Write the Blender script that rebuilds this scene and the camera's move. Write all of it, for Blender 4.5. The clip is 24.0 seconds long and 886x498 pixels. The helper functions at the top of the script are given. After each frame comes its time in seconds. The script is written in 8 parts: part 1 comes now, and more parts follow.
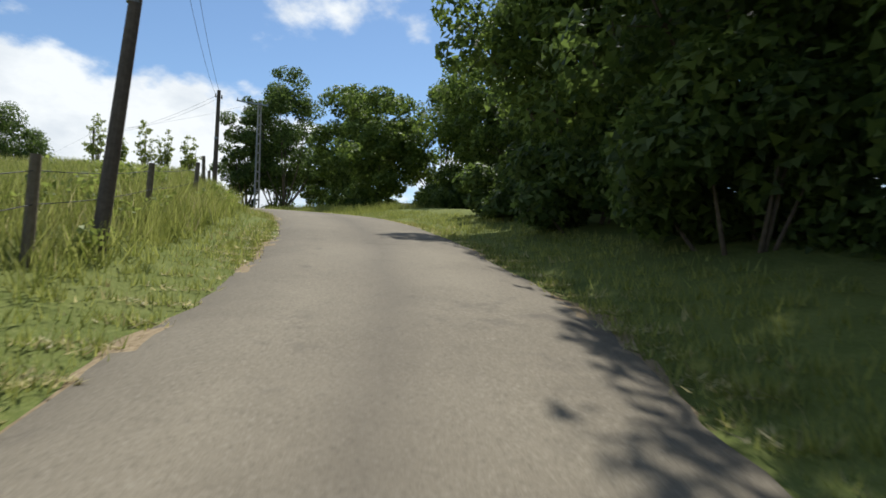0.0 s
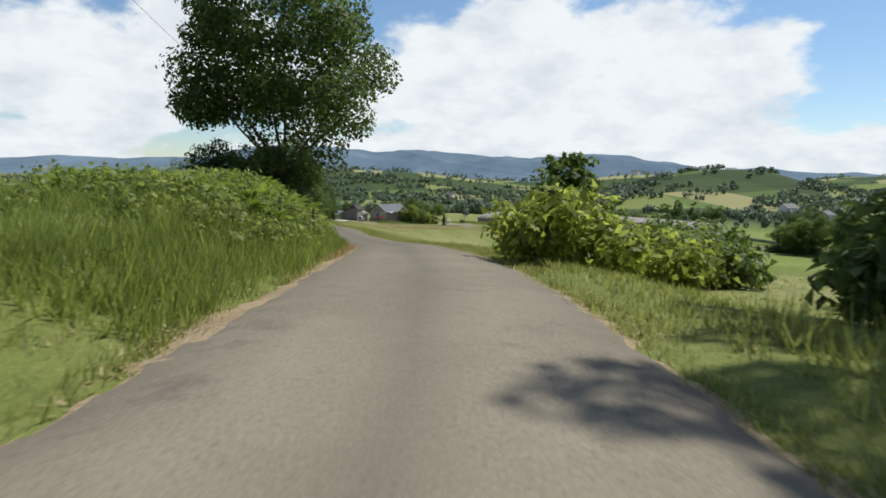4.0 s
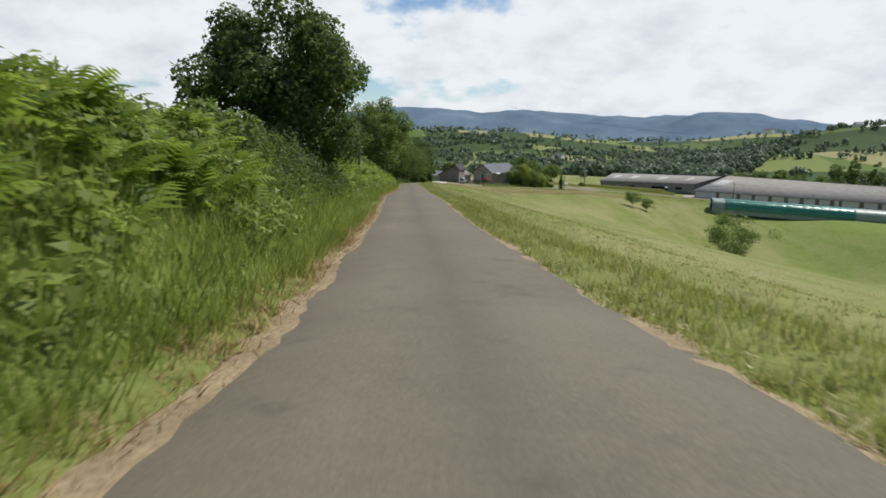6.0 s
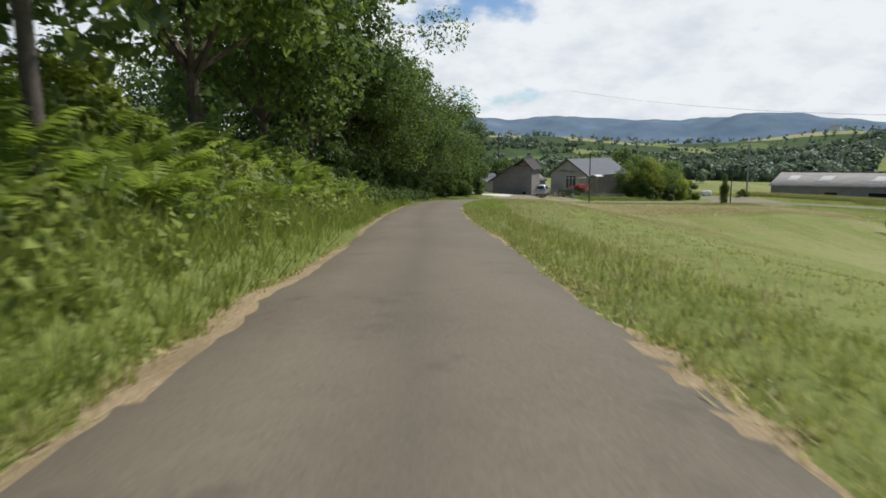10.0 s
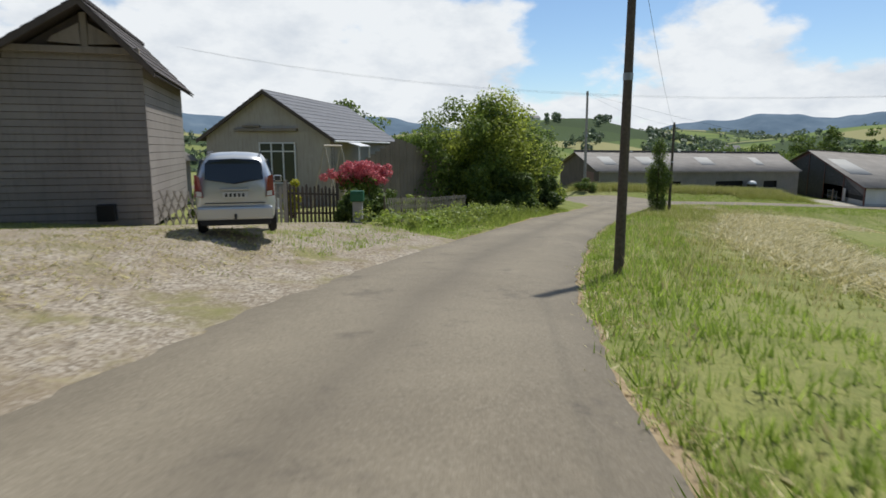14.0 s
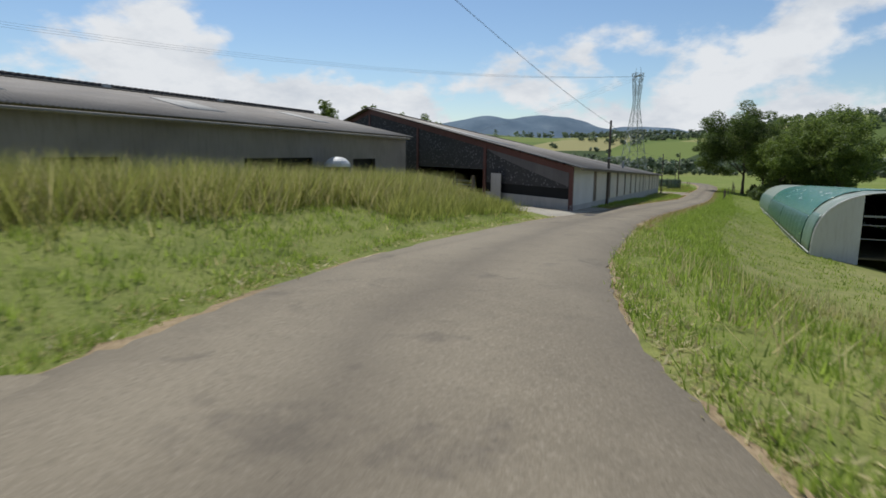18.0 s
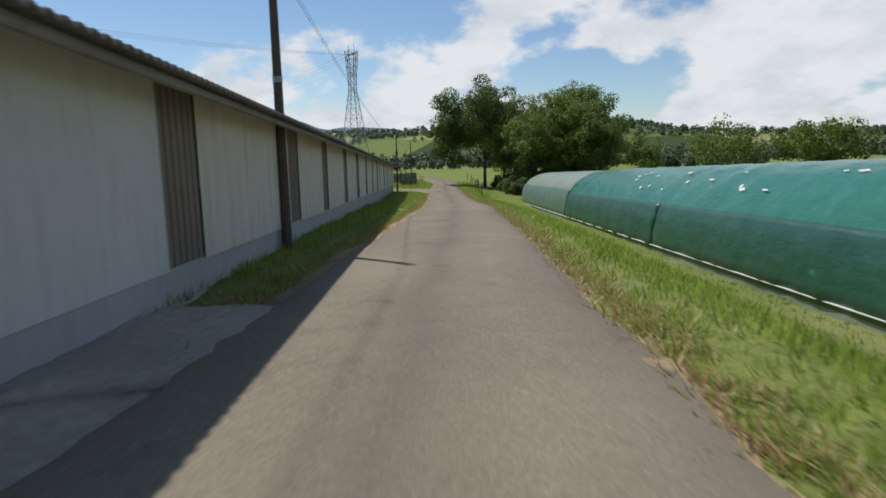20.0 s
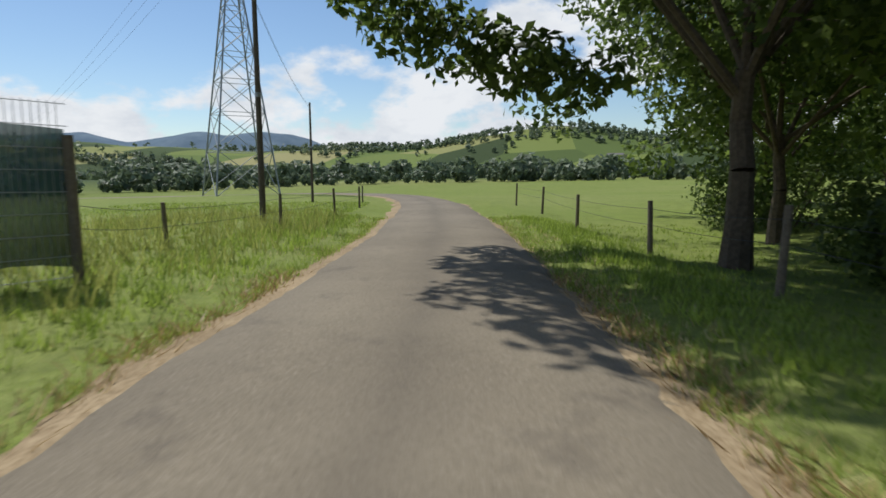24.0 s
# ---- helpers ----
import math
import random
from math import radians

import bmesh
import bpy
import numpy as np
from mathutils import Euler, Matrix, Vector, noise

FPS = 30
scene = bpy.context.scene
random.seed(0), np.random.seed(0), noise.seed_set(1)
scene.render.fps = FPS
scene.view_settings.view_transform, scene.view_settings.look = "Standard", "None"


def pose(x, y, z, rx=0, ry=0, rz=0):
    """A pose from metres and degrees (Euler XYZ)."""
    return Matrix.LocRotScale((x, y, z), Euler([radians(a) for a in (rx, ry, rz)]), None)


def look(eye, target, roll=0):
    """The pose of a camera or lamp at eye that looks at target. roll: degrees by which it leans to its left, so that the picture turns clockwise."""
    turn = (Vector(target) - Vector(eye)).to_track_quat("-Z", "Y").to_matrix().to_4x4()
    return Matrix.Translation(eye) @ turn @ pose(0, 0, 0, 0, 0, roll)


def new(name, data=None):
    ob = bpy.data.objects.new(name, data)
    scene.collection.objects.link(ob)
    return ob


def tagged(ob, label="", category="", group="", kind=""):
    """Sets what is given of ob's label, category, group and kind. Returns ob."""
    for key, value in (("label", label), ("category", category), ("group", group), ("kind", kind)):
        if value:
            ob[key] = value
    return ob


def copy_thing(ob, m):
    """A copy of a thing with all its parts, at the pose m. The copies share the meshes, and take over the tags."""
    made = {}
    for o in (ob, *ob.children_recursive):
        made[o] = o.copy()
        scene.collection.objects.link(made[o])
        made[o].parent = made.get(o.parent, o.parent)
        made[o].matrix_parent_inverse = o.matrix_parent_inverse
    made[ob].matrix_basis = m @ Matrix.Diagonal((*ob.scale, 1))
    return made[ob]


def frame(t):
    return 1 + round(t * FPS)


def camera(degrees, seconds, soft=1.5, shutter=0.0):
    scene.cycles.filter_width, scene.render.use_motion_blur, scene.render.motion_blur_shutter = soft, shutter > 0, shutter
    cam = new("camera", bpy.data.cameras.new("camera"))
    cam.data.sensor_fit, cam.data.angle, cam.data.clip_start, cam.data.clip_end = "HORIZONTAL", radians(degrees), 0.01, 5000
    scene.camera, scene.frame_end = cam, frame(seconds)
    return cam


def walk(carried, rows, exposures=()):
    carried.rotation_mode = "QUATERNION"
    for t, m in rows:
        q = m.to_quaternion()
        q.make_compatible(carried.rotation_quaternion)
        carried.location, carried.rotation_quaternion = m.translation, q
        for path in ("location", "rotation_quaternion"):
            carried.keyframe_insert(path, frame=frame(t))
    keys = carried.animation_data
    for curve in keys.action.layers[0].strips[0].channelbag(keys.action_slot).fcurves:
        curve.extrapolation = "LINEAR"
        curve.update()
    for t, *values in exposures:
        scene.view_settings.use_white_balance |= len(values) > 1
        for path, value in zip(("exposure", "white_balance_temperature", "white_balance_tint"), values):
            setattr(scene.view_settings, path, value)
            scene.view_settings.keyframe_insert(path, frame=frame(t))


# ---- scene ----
# ---- camera and its way ----
cam = camera(72.4, 24.0, soft=1.6, shutter=0.1)
ROWS = [
    (0.0, -33.62, -113.78, -1.29, -53.64, 1.59, 1.32), (0.5, -27.59, -108.67, -0.26, -49.06, 1.26, 1.19),
    (1.0, -21.91, -102.63, 0.93, -43.80, 1.30, 1.70), (1.5, -17.03, -96.12, 2.00, -37.58, 0.92, 0.93),
    (2.0, -13.00, -89.49, 2.72, -31.04, -0.52, -0.21), (2.5, -9.72, -82.36, 3.50, -24.99, -1.65, -0.97),
    (3.0, -7.18, -75.49, 4.08, -19.80, -2.40, -0.77), (3.5, -5.13, -68.83, 4.34, -15.55, -4.30, 0.49),
    (4.0, -3.15, -60.68, 4.37, -11.50, -6.60, 1.06), (4.5, -1.67, -52.13, 4.10, -8.00, -8.78, 1.02),
    (5.0, -0.60, -42.92, 3.51, -5.40, -10.44, 1.14), (5.5, 0.16, -32.70, 2.65, -3.55, -11.11, 1.32),
    (6.0, 0.22, -22.14, 1.71, -1.72, -10.31, 0.81), (6.5, 0.15, -11.46, 0.80, -0.42, -9.78, 1.83),
    (7.0, -0.00, 0.00, -0.00, 0.13, -9.64, 1.32), (7.5, -0.34, 12.93, -0.79, 0.19, -9.17, 0.19),
    (8.0, -0.91, 26.67, -1.39, 0.19, -9.35, 0.08), (8.5, -1.42, 40.82, -2.42, 0.23, -9.94, -0.50),
    (9.0, -1.46, 54.93, -3.39, 0.43, -9.94, -0.66), (9.5, -1.73, 69.26, -4.32, 0.54, -9.63, -0.53),
    (10.0, -2.02, 84.72, -5.27, 1.05, -9.38, -0.55), (10.5, -2.54, 98.68, -6.07, 1.89, -9.47, -0.30),
    (11.0, -3.15, 111.70, -6.86, 1.59, -9.80, 0.11), (11.5, -3.48, 124.03, -7.66, -1.18, -10.10, 1.22),
    (12.0, -2.68, 135.44, -8.21, -4.29, -9.77, 2.59), (12.5, -1.31, 146.25, -8.96, -9.96, -10.66, 2.48),
    (13.0, 0.76, 156.60, -9.78, -17.99, -10.98, 0.87), (13.5, 3.51, 165.64, -10.58, -28.16, -10.40, 0.18),
    (14.0, 8.83, 173.31, -11.30, -34.24, -9.51, 0.03), (14.5, 14.25, 180.33, -12.10, -39.64, -9.14, -1.72),
    (15.0, 20.80, 186.86, -12.78, -45.16, -8.94, -1.12), (15.5, 28.80, 193.28, -13.40, -49.75, -9.74, -0.88),
    (16.0, 36.03, 198.92, -13.94, -53.10, -10.23, -0.56), (16.5, 42.94, 203.69, -14.66, -57.15, -10.04, 0.41),
    (17.0, 51.22, 208.38, -15.12, -62.80, -9.66, 1.25), (17.5, 58.19, 211.13, -15.08, -71.21, -9.67, 0.59),
    (18.0, 67.58, 213.12, -15.80, -82.85, -9.21, 0.54), (18.5, 77.35, 212.57, -16.34, -92.72, -9.33, 1.40),
    (19.0, 85.51, 211.38, -16.72, -99.48, -9.25, -0.16), (19.5, 93.02, 209.95, -17.26, -103.83, -9.44, -1.12),
    (20.0, 103.70, 206.97, -17.85, -108.10, -9.17, -1.02), (20.5, 114.68, 203.19, -18.41, -110.32, -8.92, -0.74),
    (21.0, 126.00, 199.08, -18.98, -110.05, -8.87, -0.68), (21.5, 137.83, 195.03, -19.62, -108.00, -8.93, -0.77),
    (22.0, 149.00, 191.54, -20.35, -108.19, -8.94, -0.46), (22.5, 160.35, 187.84, -21.07, -108.73, -8.80, -0.06),
    (23.0, 171.66, 184.10, -21.40, -108.17, -8.82, -0.11), (23.5, 182.53, 180.44, -21.82, -108.60, -7.86, 0.01),
    (24.0, 193.82, 176.53, -21.99, -107.63, -7.38, -0.21),
]
walk(cam, [(t, pose(x, y, z, 90 + pitch, 0, yaw) @ pose(0, 0, 0, 0, 0, roll)) for t, x, y, z, yaw, pitch, roll in ROWS],
     exposures=[(0.0, 0.24, 6200, 7), (3.5, 0.14, 6200, 7), (5.5, 0.06, 6200, 8), (14.0, 0.06, 6200, 8), (16.5, -0.1, 6200, 9), (22.0, -0.08, 6200, 9), (24.0, 0.0, 6200, 9)])

# ---- sky and sun ----
SUN_AZ, SUN_EL = radians(-65), radians(56)  # azimuth turned left from +y
sun_way = Vector((-math.sin(SUN_AZ) * math.cos(SUN_EL), math.cos(SUN_AZ) * math.cos(SUN_EL), math.sin(SUN_EL)))
sun = new("sun", bpy.data.lights.new("sun", "SUN"))
sun.data.energy, sun.data.angle, sun.data.color = 4.2, radians(1.0), (1.0, 0.95, 0.88)
sun.matrix_world = look(sun_way * 200, (0, 0, 0))

world = bpy.data.worlds.new("sky")
scene.world = world
world.use_nodes = True
wn, wl = world.node_tree.nodes, world.node_tree.links
wn.clear()


def wnode(kind, **values):
    n = wn.new(kind)
    for k, v in values.items():
        n.inputs[k].default_value = v
    return n


def wmath(op, a, b=None):
    n = wn.new("ShaderNodeMath")
    n.operation = op
    for i, v in enumerate((a, b)):
        if v is None:
            continue
        if isinstance(v, (int, float)):
            n.inputs[i].default_value = v
        else:
            wl.new(v, n.inputs[i])
    return n.outputs[0]


sky = wn.new("ShaderNodeTexSky")
sky.sky_type, sky.sun_disc = "NISHITA", False
sky.sun_elevation, sky.sun_rotation = SUN_EL, -SUN_AZ
sky.air_density, sky.dust_density, sky.ozone_density = 1.0, 0.15, 3.0
tex = wn.new("ShaderNodeTexCoord")
sep = wn.new("ShaderNodeSeparateXYZ")
wl.new(tex.outputs["Generated"], sep.inputs[0])
# clouds lie on a flat layer seen in perspective
high = wmath("ADD", wmath("MAXIMUM", sep.outputs[2], 0.0), 0.42)
cx, cy = wmath("DIVIDE", sep.outputs[0], high), wmath("DIVIDE", sep.outputs[1], high)
comb = wn.new("ShaderNodeCombineXYZ")
wl.new(cx, comb.inputs[0]), wl.new(cy, comb.inputs[1])
comb.inputs[2].default_value = 3.7
cloud = wnode("ShaderNodeTexNoise", Scale=2.1, Detail=10.0, Roughness=0.55)
wl.new(comb.outputs[0], cloud.inputs["Vector"])
big = wnode("ShaderNodeTexNoise", Scale=0.95, Detail=2.0, Roughness=0.5)
wl.new(comb.outputs[0], big.inputs["Vector"])
shade = wnode("ShaderNodeTexNoise", Scale=4.6, Detail=6.0, Roughness=0.6)
wl.new(comb.outputs[0], shade.inputs["Vector"])
# more cover low over the mountains and towards +y
low = wn.new("ShaderNodeMapRange")
low.inputs[1].default_value, low.inputs[2].default_value, low.inputs[3].default_value, low.inputs[4].default_value = 0.02, 0.30, 0.20, -0.02
wl.new(sep.outputs[2], low.inputs[0])
north = wmath("MULTIPLY", sep.outputs[1], 0.025)
cover = wmath("ADD", wmath("ADD", wmath("MULTIPLY", cloud.outputs[0], 0.7), wmath("MULTIPLY", big.outputs[0], 0.45)), wmath("ADD", low.outputs[0], north))
mask = wn.new("ShaderNodeMapRange")
mask.interpolation_type = "SMOOTHSTEP"
mask.inputs[1].default_value, mask.inputs[2].default_value = 0.625, 0.685
wl.new(cover, mask.inputs[0])
ctone = wn.new("ShaderNodeValToRGB")
ctone.color_ramp.elements[0].position, ctone.color_ramp.elements[0].color = 0.30, (0.77, 0.80, 0.845, 1)
ctone.color_ramp.elements[1].position, ctone.color_ramp.elements[1].color = 0.56, (1.0, 1.0, 1.0, 1)
wl.new(shade.outputs[0], ctone.inputs[0])
skyscale = wn.new("ShaderNodeVectorMath")
skyscale.operation = "SCALE"
skyscale.inputs["Scale"].default_value = 0.10
wl.new(sky.outputs[0], skyscale.inputs[0])
cloudscale = wn.new("ShaderNodeVectorMath")
cloudscale.operation = "SCALE"
cloudscale.inputs["Scale"].default_value = 0.84
wl.new(ctone.outputs[0], cloudscale.inputs[0])
mixsky = wn.new("ShaderNodeMix")
mixsky.data_type = "RGBA"
wl.new(mask.outputs[0], mixsky.inputs[0])
wl.new(skyscale.outputs[0], mixsky.inputs[6])
wl.new(cloudscale.outputs[0], mixsky.inputs[7])
bg = wn.new("ShaderNodeBackground")
wl.new(mixsky.outputs[2], bg.inputs[0])
bg.inputs[1].default_value = 1.0
wout = wn.new("ShaderNodeOutputWorld")
wl.new(bg.outputs[0], wout.inputs[0])


# ---- materials ----
class Mat:
    """A small wrapper round a node material."""

    def __init__(self, name, rough=0.8, metal=0.0, spec=0.3):
        self.m = bpy.data.materials.new(name)
        self.m.use_nodes = True
        self.n, self.l = self.m.node_tree.nodes, self.m.node_tree.links
        self.b = self.n["Principled BSDF"]
        self.b.inputs["Roughness"].default_value = rough
        self.b.inputs["Metallic"].default_value = metal
        self.b.inputs["Specular IOR Level"].default_value = spec
        self.geo = self.n.new("ShaderNodeNewGeometry")
        self.pos = self.geo.outputs["Position"]
        self.obj = None

    def objpos(self):
        tc = self.n.new("ShaderNodeTexCoord")
        self.pos = tc.outputs["Object"]
        return self

    def link(self, a, b):
        self.l.new(a, b)

    def noise(self, scale, detail=4.0, rough=0.55, stretch=None):
        v = self.pos
        if stretch:
            mp = self.n.new("ShaderNodeMapping")
            mp.inputs["Scale"].default_value = stretch
            self.link(v, mp.inputs["Vector"])
            v = mp.outputs[0]
        t = self.n.new("ShaderNodeTexNoise")
        t.inputs["Scale"].default_value, t.inputs["Detail"].default_value, t.inputs["Roughness"].default_value = scale, detail, rough
        self.link(v, t.inputs["Vector"])
        return t.outputs[0]

    def ramp(self, fac, *stops):
        r = self.n.new("ShaderNodeValToRGB")
        e = r.color_ramp.elements
        while len(e) < len(stops):
            e.new(0.5)
        for k, (p, c) in zip(e, stops):
            k.position, k.color = p, (*c, 1) if len(c) == 3 else c
        self.link(fac, r.inputs[0])
        return r.outputs[0]

    def mix(self, fac, a, b, blend="MIX"):
        x = self.n.new("ShaderNodeMix")
        x.data_type, x.blend_type = "RGBA", blend
        for i, v in ((0, fac), (6, a), (7, b)):
            if isinstance(v, (int, float)):
                x.inputs[i].default_value = v
            elif isinstance(v, tuple):
                x.inputs[i].default_value = (*v, 1)
            else:
                self.link(v, x.inputs[i])
        return x.outputs[2]

    def range(self, v, a, b, c=0.0, d=1.0):
        r = self.n.new("ShaderNodeMapRange")
        for i, k in enumerate((a, b, c, d)):
            r.inputs[i + 1].default_value = k
        self.link(v, r.inputs[0])
        return r.outputs[0]

    def island(self):
        return self.geo.outputs["Random Per Island"]

    def objrand(self):
        return self.n.new("ShaderNodeObjectInfo").outputs["Random"]

    def color(self, c):
        if isinstance(c, tuple):
            self.b.inputs["Base Color"].default_value = (*c, 1)
        else:
            self.link(c, self.b.inputs["Base Color"])
        return self

    def bump(self, h, strength=0.3, distance=0.02):
        k = self.n.new("ShaderNodeBump")
        k.inputs["Strength"].default_value, k.inputs["Distance"].default_value = strength, distance
        self.link(h, k.inputs["Height"])
        self.link(k.outputs[0], self.b.inputs["Normal"])
        return self

    def rough(self, v):
        self.link(v, self.b.inputs["Roughness"])
        return self


def plain(name, col, dark=0.75, scale=6.0, rough=0.8, metal=0.0, spec=0.3, bump=0.15, detail=5.0):
    """One tone, with stains and grain at two scales."""
    k = Mat(name, rough, metal, spec).objpos()
    a = k.noise(scale, detail)
    b = k.noise(scale * 0.13 + 0.2, 3.0)
    c = k.mix(k.range(a, 0.3, 0.7), tuple(v * dark for v in col), col)
    c = k.mix(k.range(b, 0.35, 0.7, 0, 0.4), c, tuple(v * (dark - 0.08) for v in col))
    k.color(c)
    if bump:
        k.bump(k.noise(scale * 8, 3.0), bump, 0.01)
    return k.m


def leafy(name, dark, light, translucent=0.35):
    k = Mat(name, 0.55, 0, 0.35)
    r = k.island()
    patch = k.noise(0.5, 2.0)
    c = k.ramp(r, (0.0, dark), (0.75, light), (1.0, tuple(min(1, v * 1.25) for v in light)))
    c = k.mix(k.range(patch, 0.35, 0.7, 0, 0.35), c, dark)
    k.color(c)
    t = k.n.new("ShaderNodeBsdfTranslucent")
    k.link(c, t.inputs["Color"])
    s = k.n.new("ShaderNodeMixShader")
    s.inputs[0].default_value = translucent
    k.link(k.b.outputs[0], s.inputs[1])
    k.link(t.outputs[0], s.inputs[2])
    k.link(s.outputs[0], k.n["Material Output"].inputs[0])
    return k.m


def ground_material():
    k = Mat("meadow", 0.95, 0, 0.1)
    n1, n2, n3 = k.noise(0.035, 4), k.noise(0.35, 5), k.noise(6.0, 4)
    c = k.ramp(n2, (0.3, (0.150, 0.185, 0.040)), (0.5, (0.215, 0.240, 0.058)), (0.72, (0.285, 0.285, 0.090)))
    px = k.n.new("ShaderNodeSeparateXYZ")
    k.link(k.pos, px.inputs[0])
    dry = k.mix(k.range(n3, 0.3, 0.7), (0.33, 0.285, 0.125), (0.46, 0.395, 0.205))
    # dry swathes left by the mower, drawn out along the field
    st = k.noise(0.10, 6, 0.62, (1.0, 0.30, 1.0))
    field = k.range(px.outputs[0], 2.0, 7.0)
    c = k.mix(k.range(st, 0.42, 0.60, 0, 0.75), c, k.mix(field, c, dry))
    c = k.mix(field, k.mix(0.6, c, (0.125, 0.150, 0.036)), c)
    c = k.mix(k.range(n1, 0.42, 0.62, 0, 0.4), c, (0.235, 0.245, 0.062))
    c = k.mix(k.range(px.outputs[0], 92, 140, 0, 0.6), c, (0.185, 0.270, 0.042))
    c = k.mix(k.range(n3, 0.25, 0.75, 0.0, 0.45), c, (0.095, 0.118, 0.030))
    fine = k.noise(20.0, 5, 0.65)
    c = k.mix(k.range(fine, 0.45, 0.70, 0.0, 0.45), c, (0.30, 0.295, 0.115))
    c = k.mix(k.range(k.noise(48.0, 4, 0.65), 0.50, 0.36, 0.0, 0.65), c, (0.060, 0.080, 0.020))
    c = k.mix(k.range(k.noise(1.6, 5, 0.65), 0.50, 0.34, 0.0, 0.5), c, (0.085, 0.115, 0.026))
    # fields and hedged plots of the valley
    v = k.n.new("ShaderNodeTexVoronoi")
    v.inputs["Scale"].default_value = 0.0085
    k.link(k.pos, v.inputs["Vector"])
    sx = k.n.new("ShaderNodeSeparateColor")
    k.link(v.outputs["Color"], sx.inputs[0])
    plot = k.ramp(sx.outputs[0], (0.0, (0.042, 0.062, 0.024)), (0.40, (0.062, 0.090, 0.030)), (0.58, (0.125, 0.170, 0.045)), (0.74, (0.17, 0.205, 0.055)), (0.9, (0.28, 0.26, 0.115)))
    sp = k.n.new("ShaderNodeVectorMath")
    sp.operation = "DISTANCE"
    sp.inputs[1].default_value = (90, 100, -15)
    k.link(k.pos, sp.inputs[0])
    c = k.mix(k.range(sp.outputs["Value"], 230, 360), c, plot)
    k.color(c).bump(n3, 0.6, 0.08)
    return k.m


def asphalt_material():
    k = Mat("worn_asphalt", 0.9, 0, 0.25)
    grit, mid, bigger = k.noise(90, 3), k.noise(3.0, 5), k.noise(0.25, 4)
    chips = k.noise(26, 5, 0.7)
    c = k.ramp(grit, (0.25, (0.140, 0.114, 0.077)), (0.55, (0.234, 0.196, 0.137)), (0.8, (0.360, 0.310, 0.226)))
    c = k.mix(k.range(mid, 0.35, 0.7, 0, 0.45), c, (0.156, 0.131, 0.091))
    c = k.mix(k.range(bigger, 0.42, 0.65, 0, 0.6), c, (0.285, 0.241, 0.170))
    c = k.mix(k.range(chips, 0.52, 0.70, 0, 0.6), c, (0.37, 0.325, 0.245))
    c = k.mix(k.range(chips, 0.46, 0.32, 0, 0.55), c, (0.098, 0.083, 0.059))
    tar = k.noise(0.9, 6, 0.7)
    c = k.mix(k.range(tar, 0.58, 0.68, 0, 0.5), c, (0.095, 0.080, 0.064))
    # the stretch between the crest and the houses has a younger, darker surface
    px = k.n.new("ShaderNodeSeparateXYZ")
    k.link(k.pos, px.inputs[0])
    young = k.n.new("ShaderNodeMath")
    young.operation = "MULTIPLY"
    k.link(k.range(px.outputs[1], -48, -25), young.inputs[0])
    k.link(k.range(px.outputs[1], 185, 150, 0.0, 0.42), young.inputs[1])
    c = k.mix(young.outputs[0], c, (0.100, 0.080, 0.058))
    # oil-dark middle between paler wheel tracks, soiled edges
    at = k.n.new("ShaderNodeAttribute")
    at.attribute_name = "across"
    wander = k.n.new("ShaderNodeMath")
    wander.operation = "MULTIPLY_ADD"
    wander.inputs[1].default_value, wander.inputs[2].default_value = 0.16, -0.08
    k.link(k.noise(0.35, 4, 0.6, (1.0, 0.35, 1.0)), wander.inputs[0])
    u = k.n.new("ShaderNodeMath")
    u.operation = "ADD"
    k.link(at.outputs["Fac"], u.inputs[0])
    k.link(wander.outputs[0], u.inputs[1])
    lanes = k.ramp(u.outputs[0], (0.0, (0.55, 0.5, 0.5)), (0.10, (0.25, 0, 0)), (0.27, (0.0, 0, 0)), (0.40, (0.22, 0, 0)), (0.5, (0.62, 0, 0)), (0.60, (0.22, 0, 0)), (0.73, (0.0, 0, 0)), (0.90, (0.25, 0, 0)), (1.0, (0.55, 0, 0)))
    sep_ = k.n.new("ShaderNodeSeparateColor")
    k.link(lanes, sep_.inputs[0])
    c = k.mix(k.range(sep_.outputs[0], 0.0, 1.0, 0.0, 0.75), c, (0.105, 0.088, 0.066))
    k.color(c).bump(grit, 0.5, 0.006)
    return k.m


def earth_material(name, a, b, scale=8.0):
    k = Mat(name, 0.95, 0, 0.1)
    g, m = k.noise(scale * 5, 4), k.noise(scale * 0.2, 5)
    c = k.mix(k.range(g, 0.3, 0.7), a, b)
    c = k.mix(k.range(m, 0.4, 0.65, 0, 0.5), c, tuple(v * 0.7 for v in a))
    k.color(c).bump(g, 0.7, 0.02)
    return k.m


M_GROUND = ground_material()
M_ASPHALT = asphalt_material()


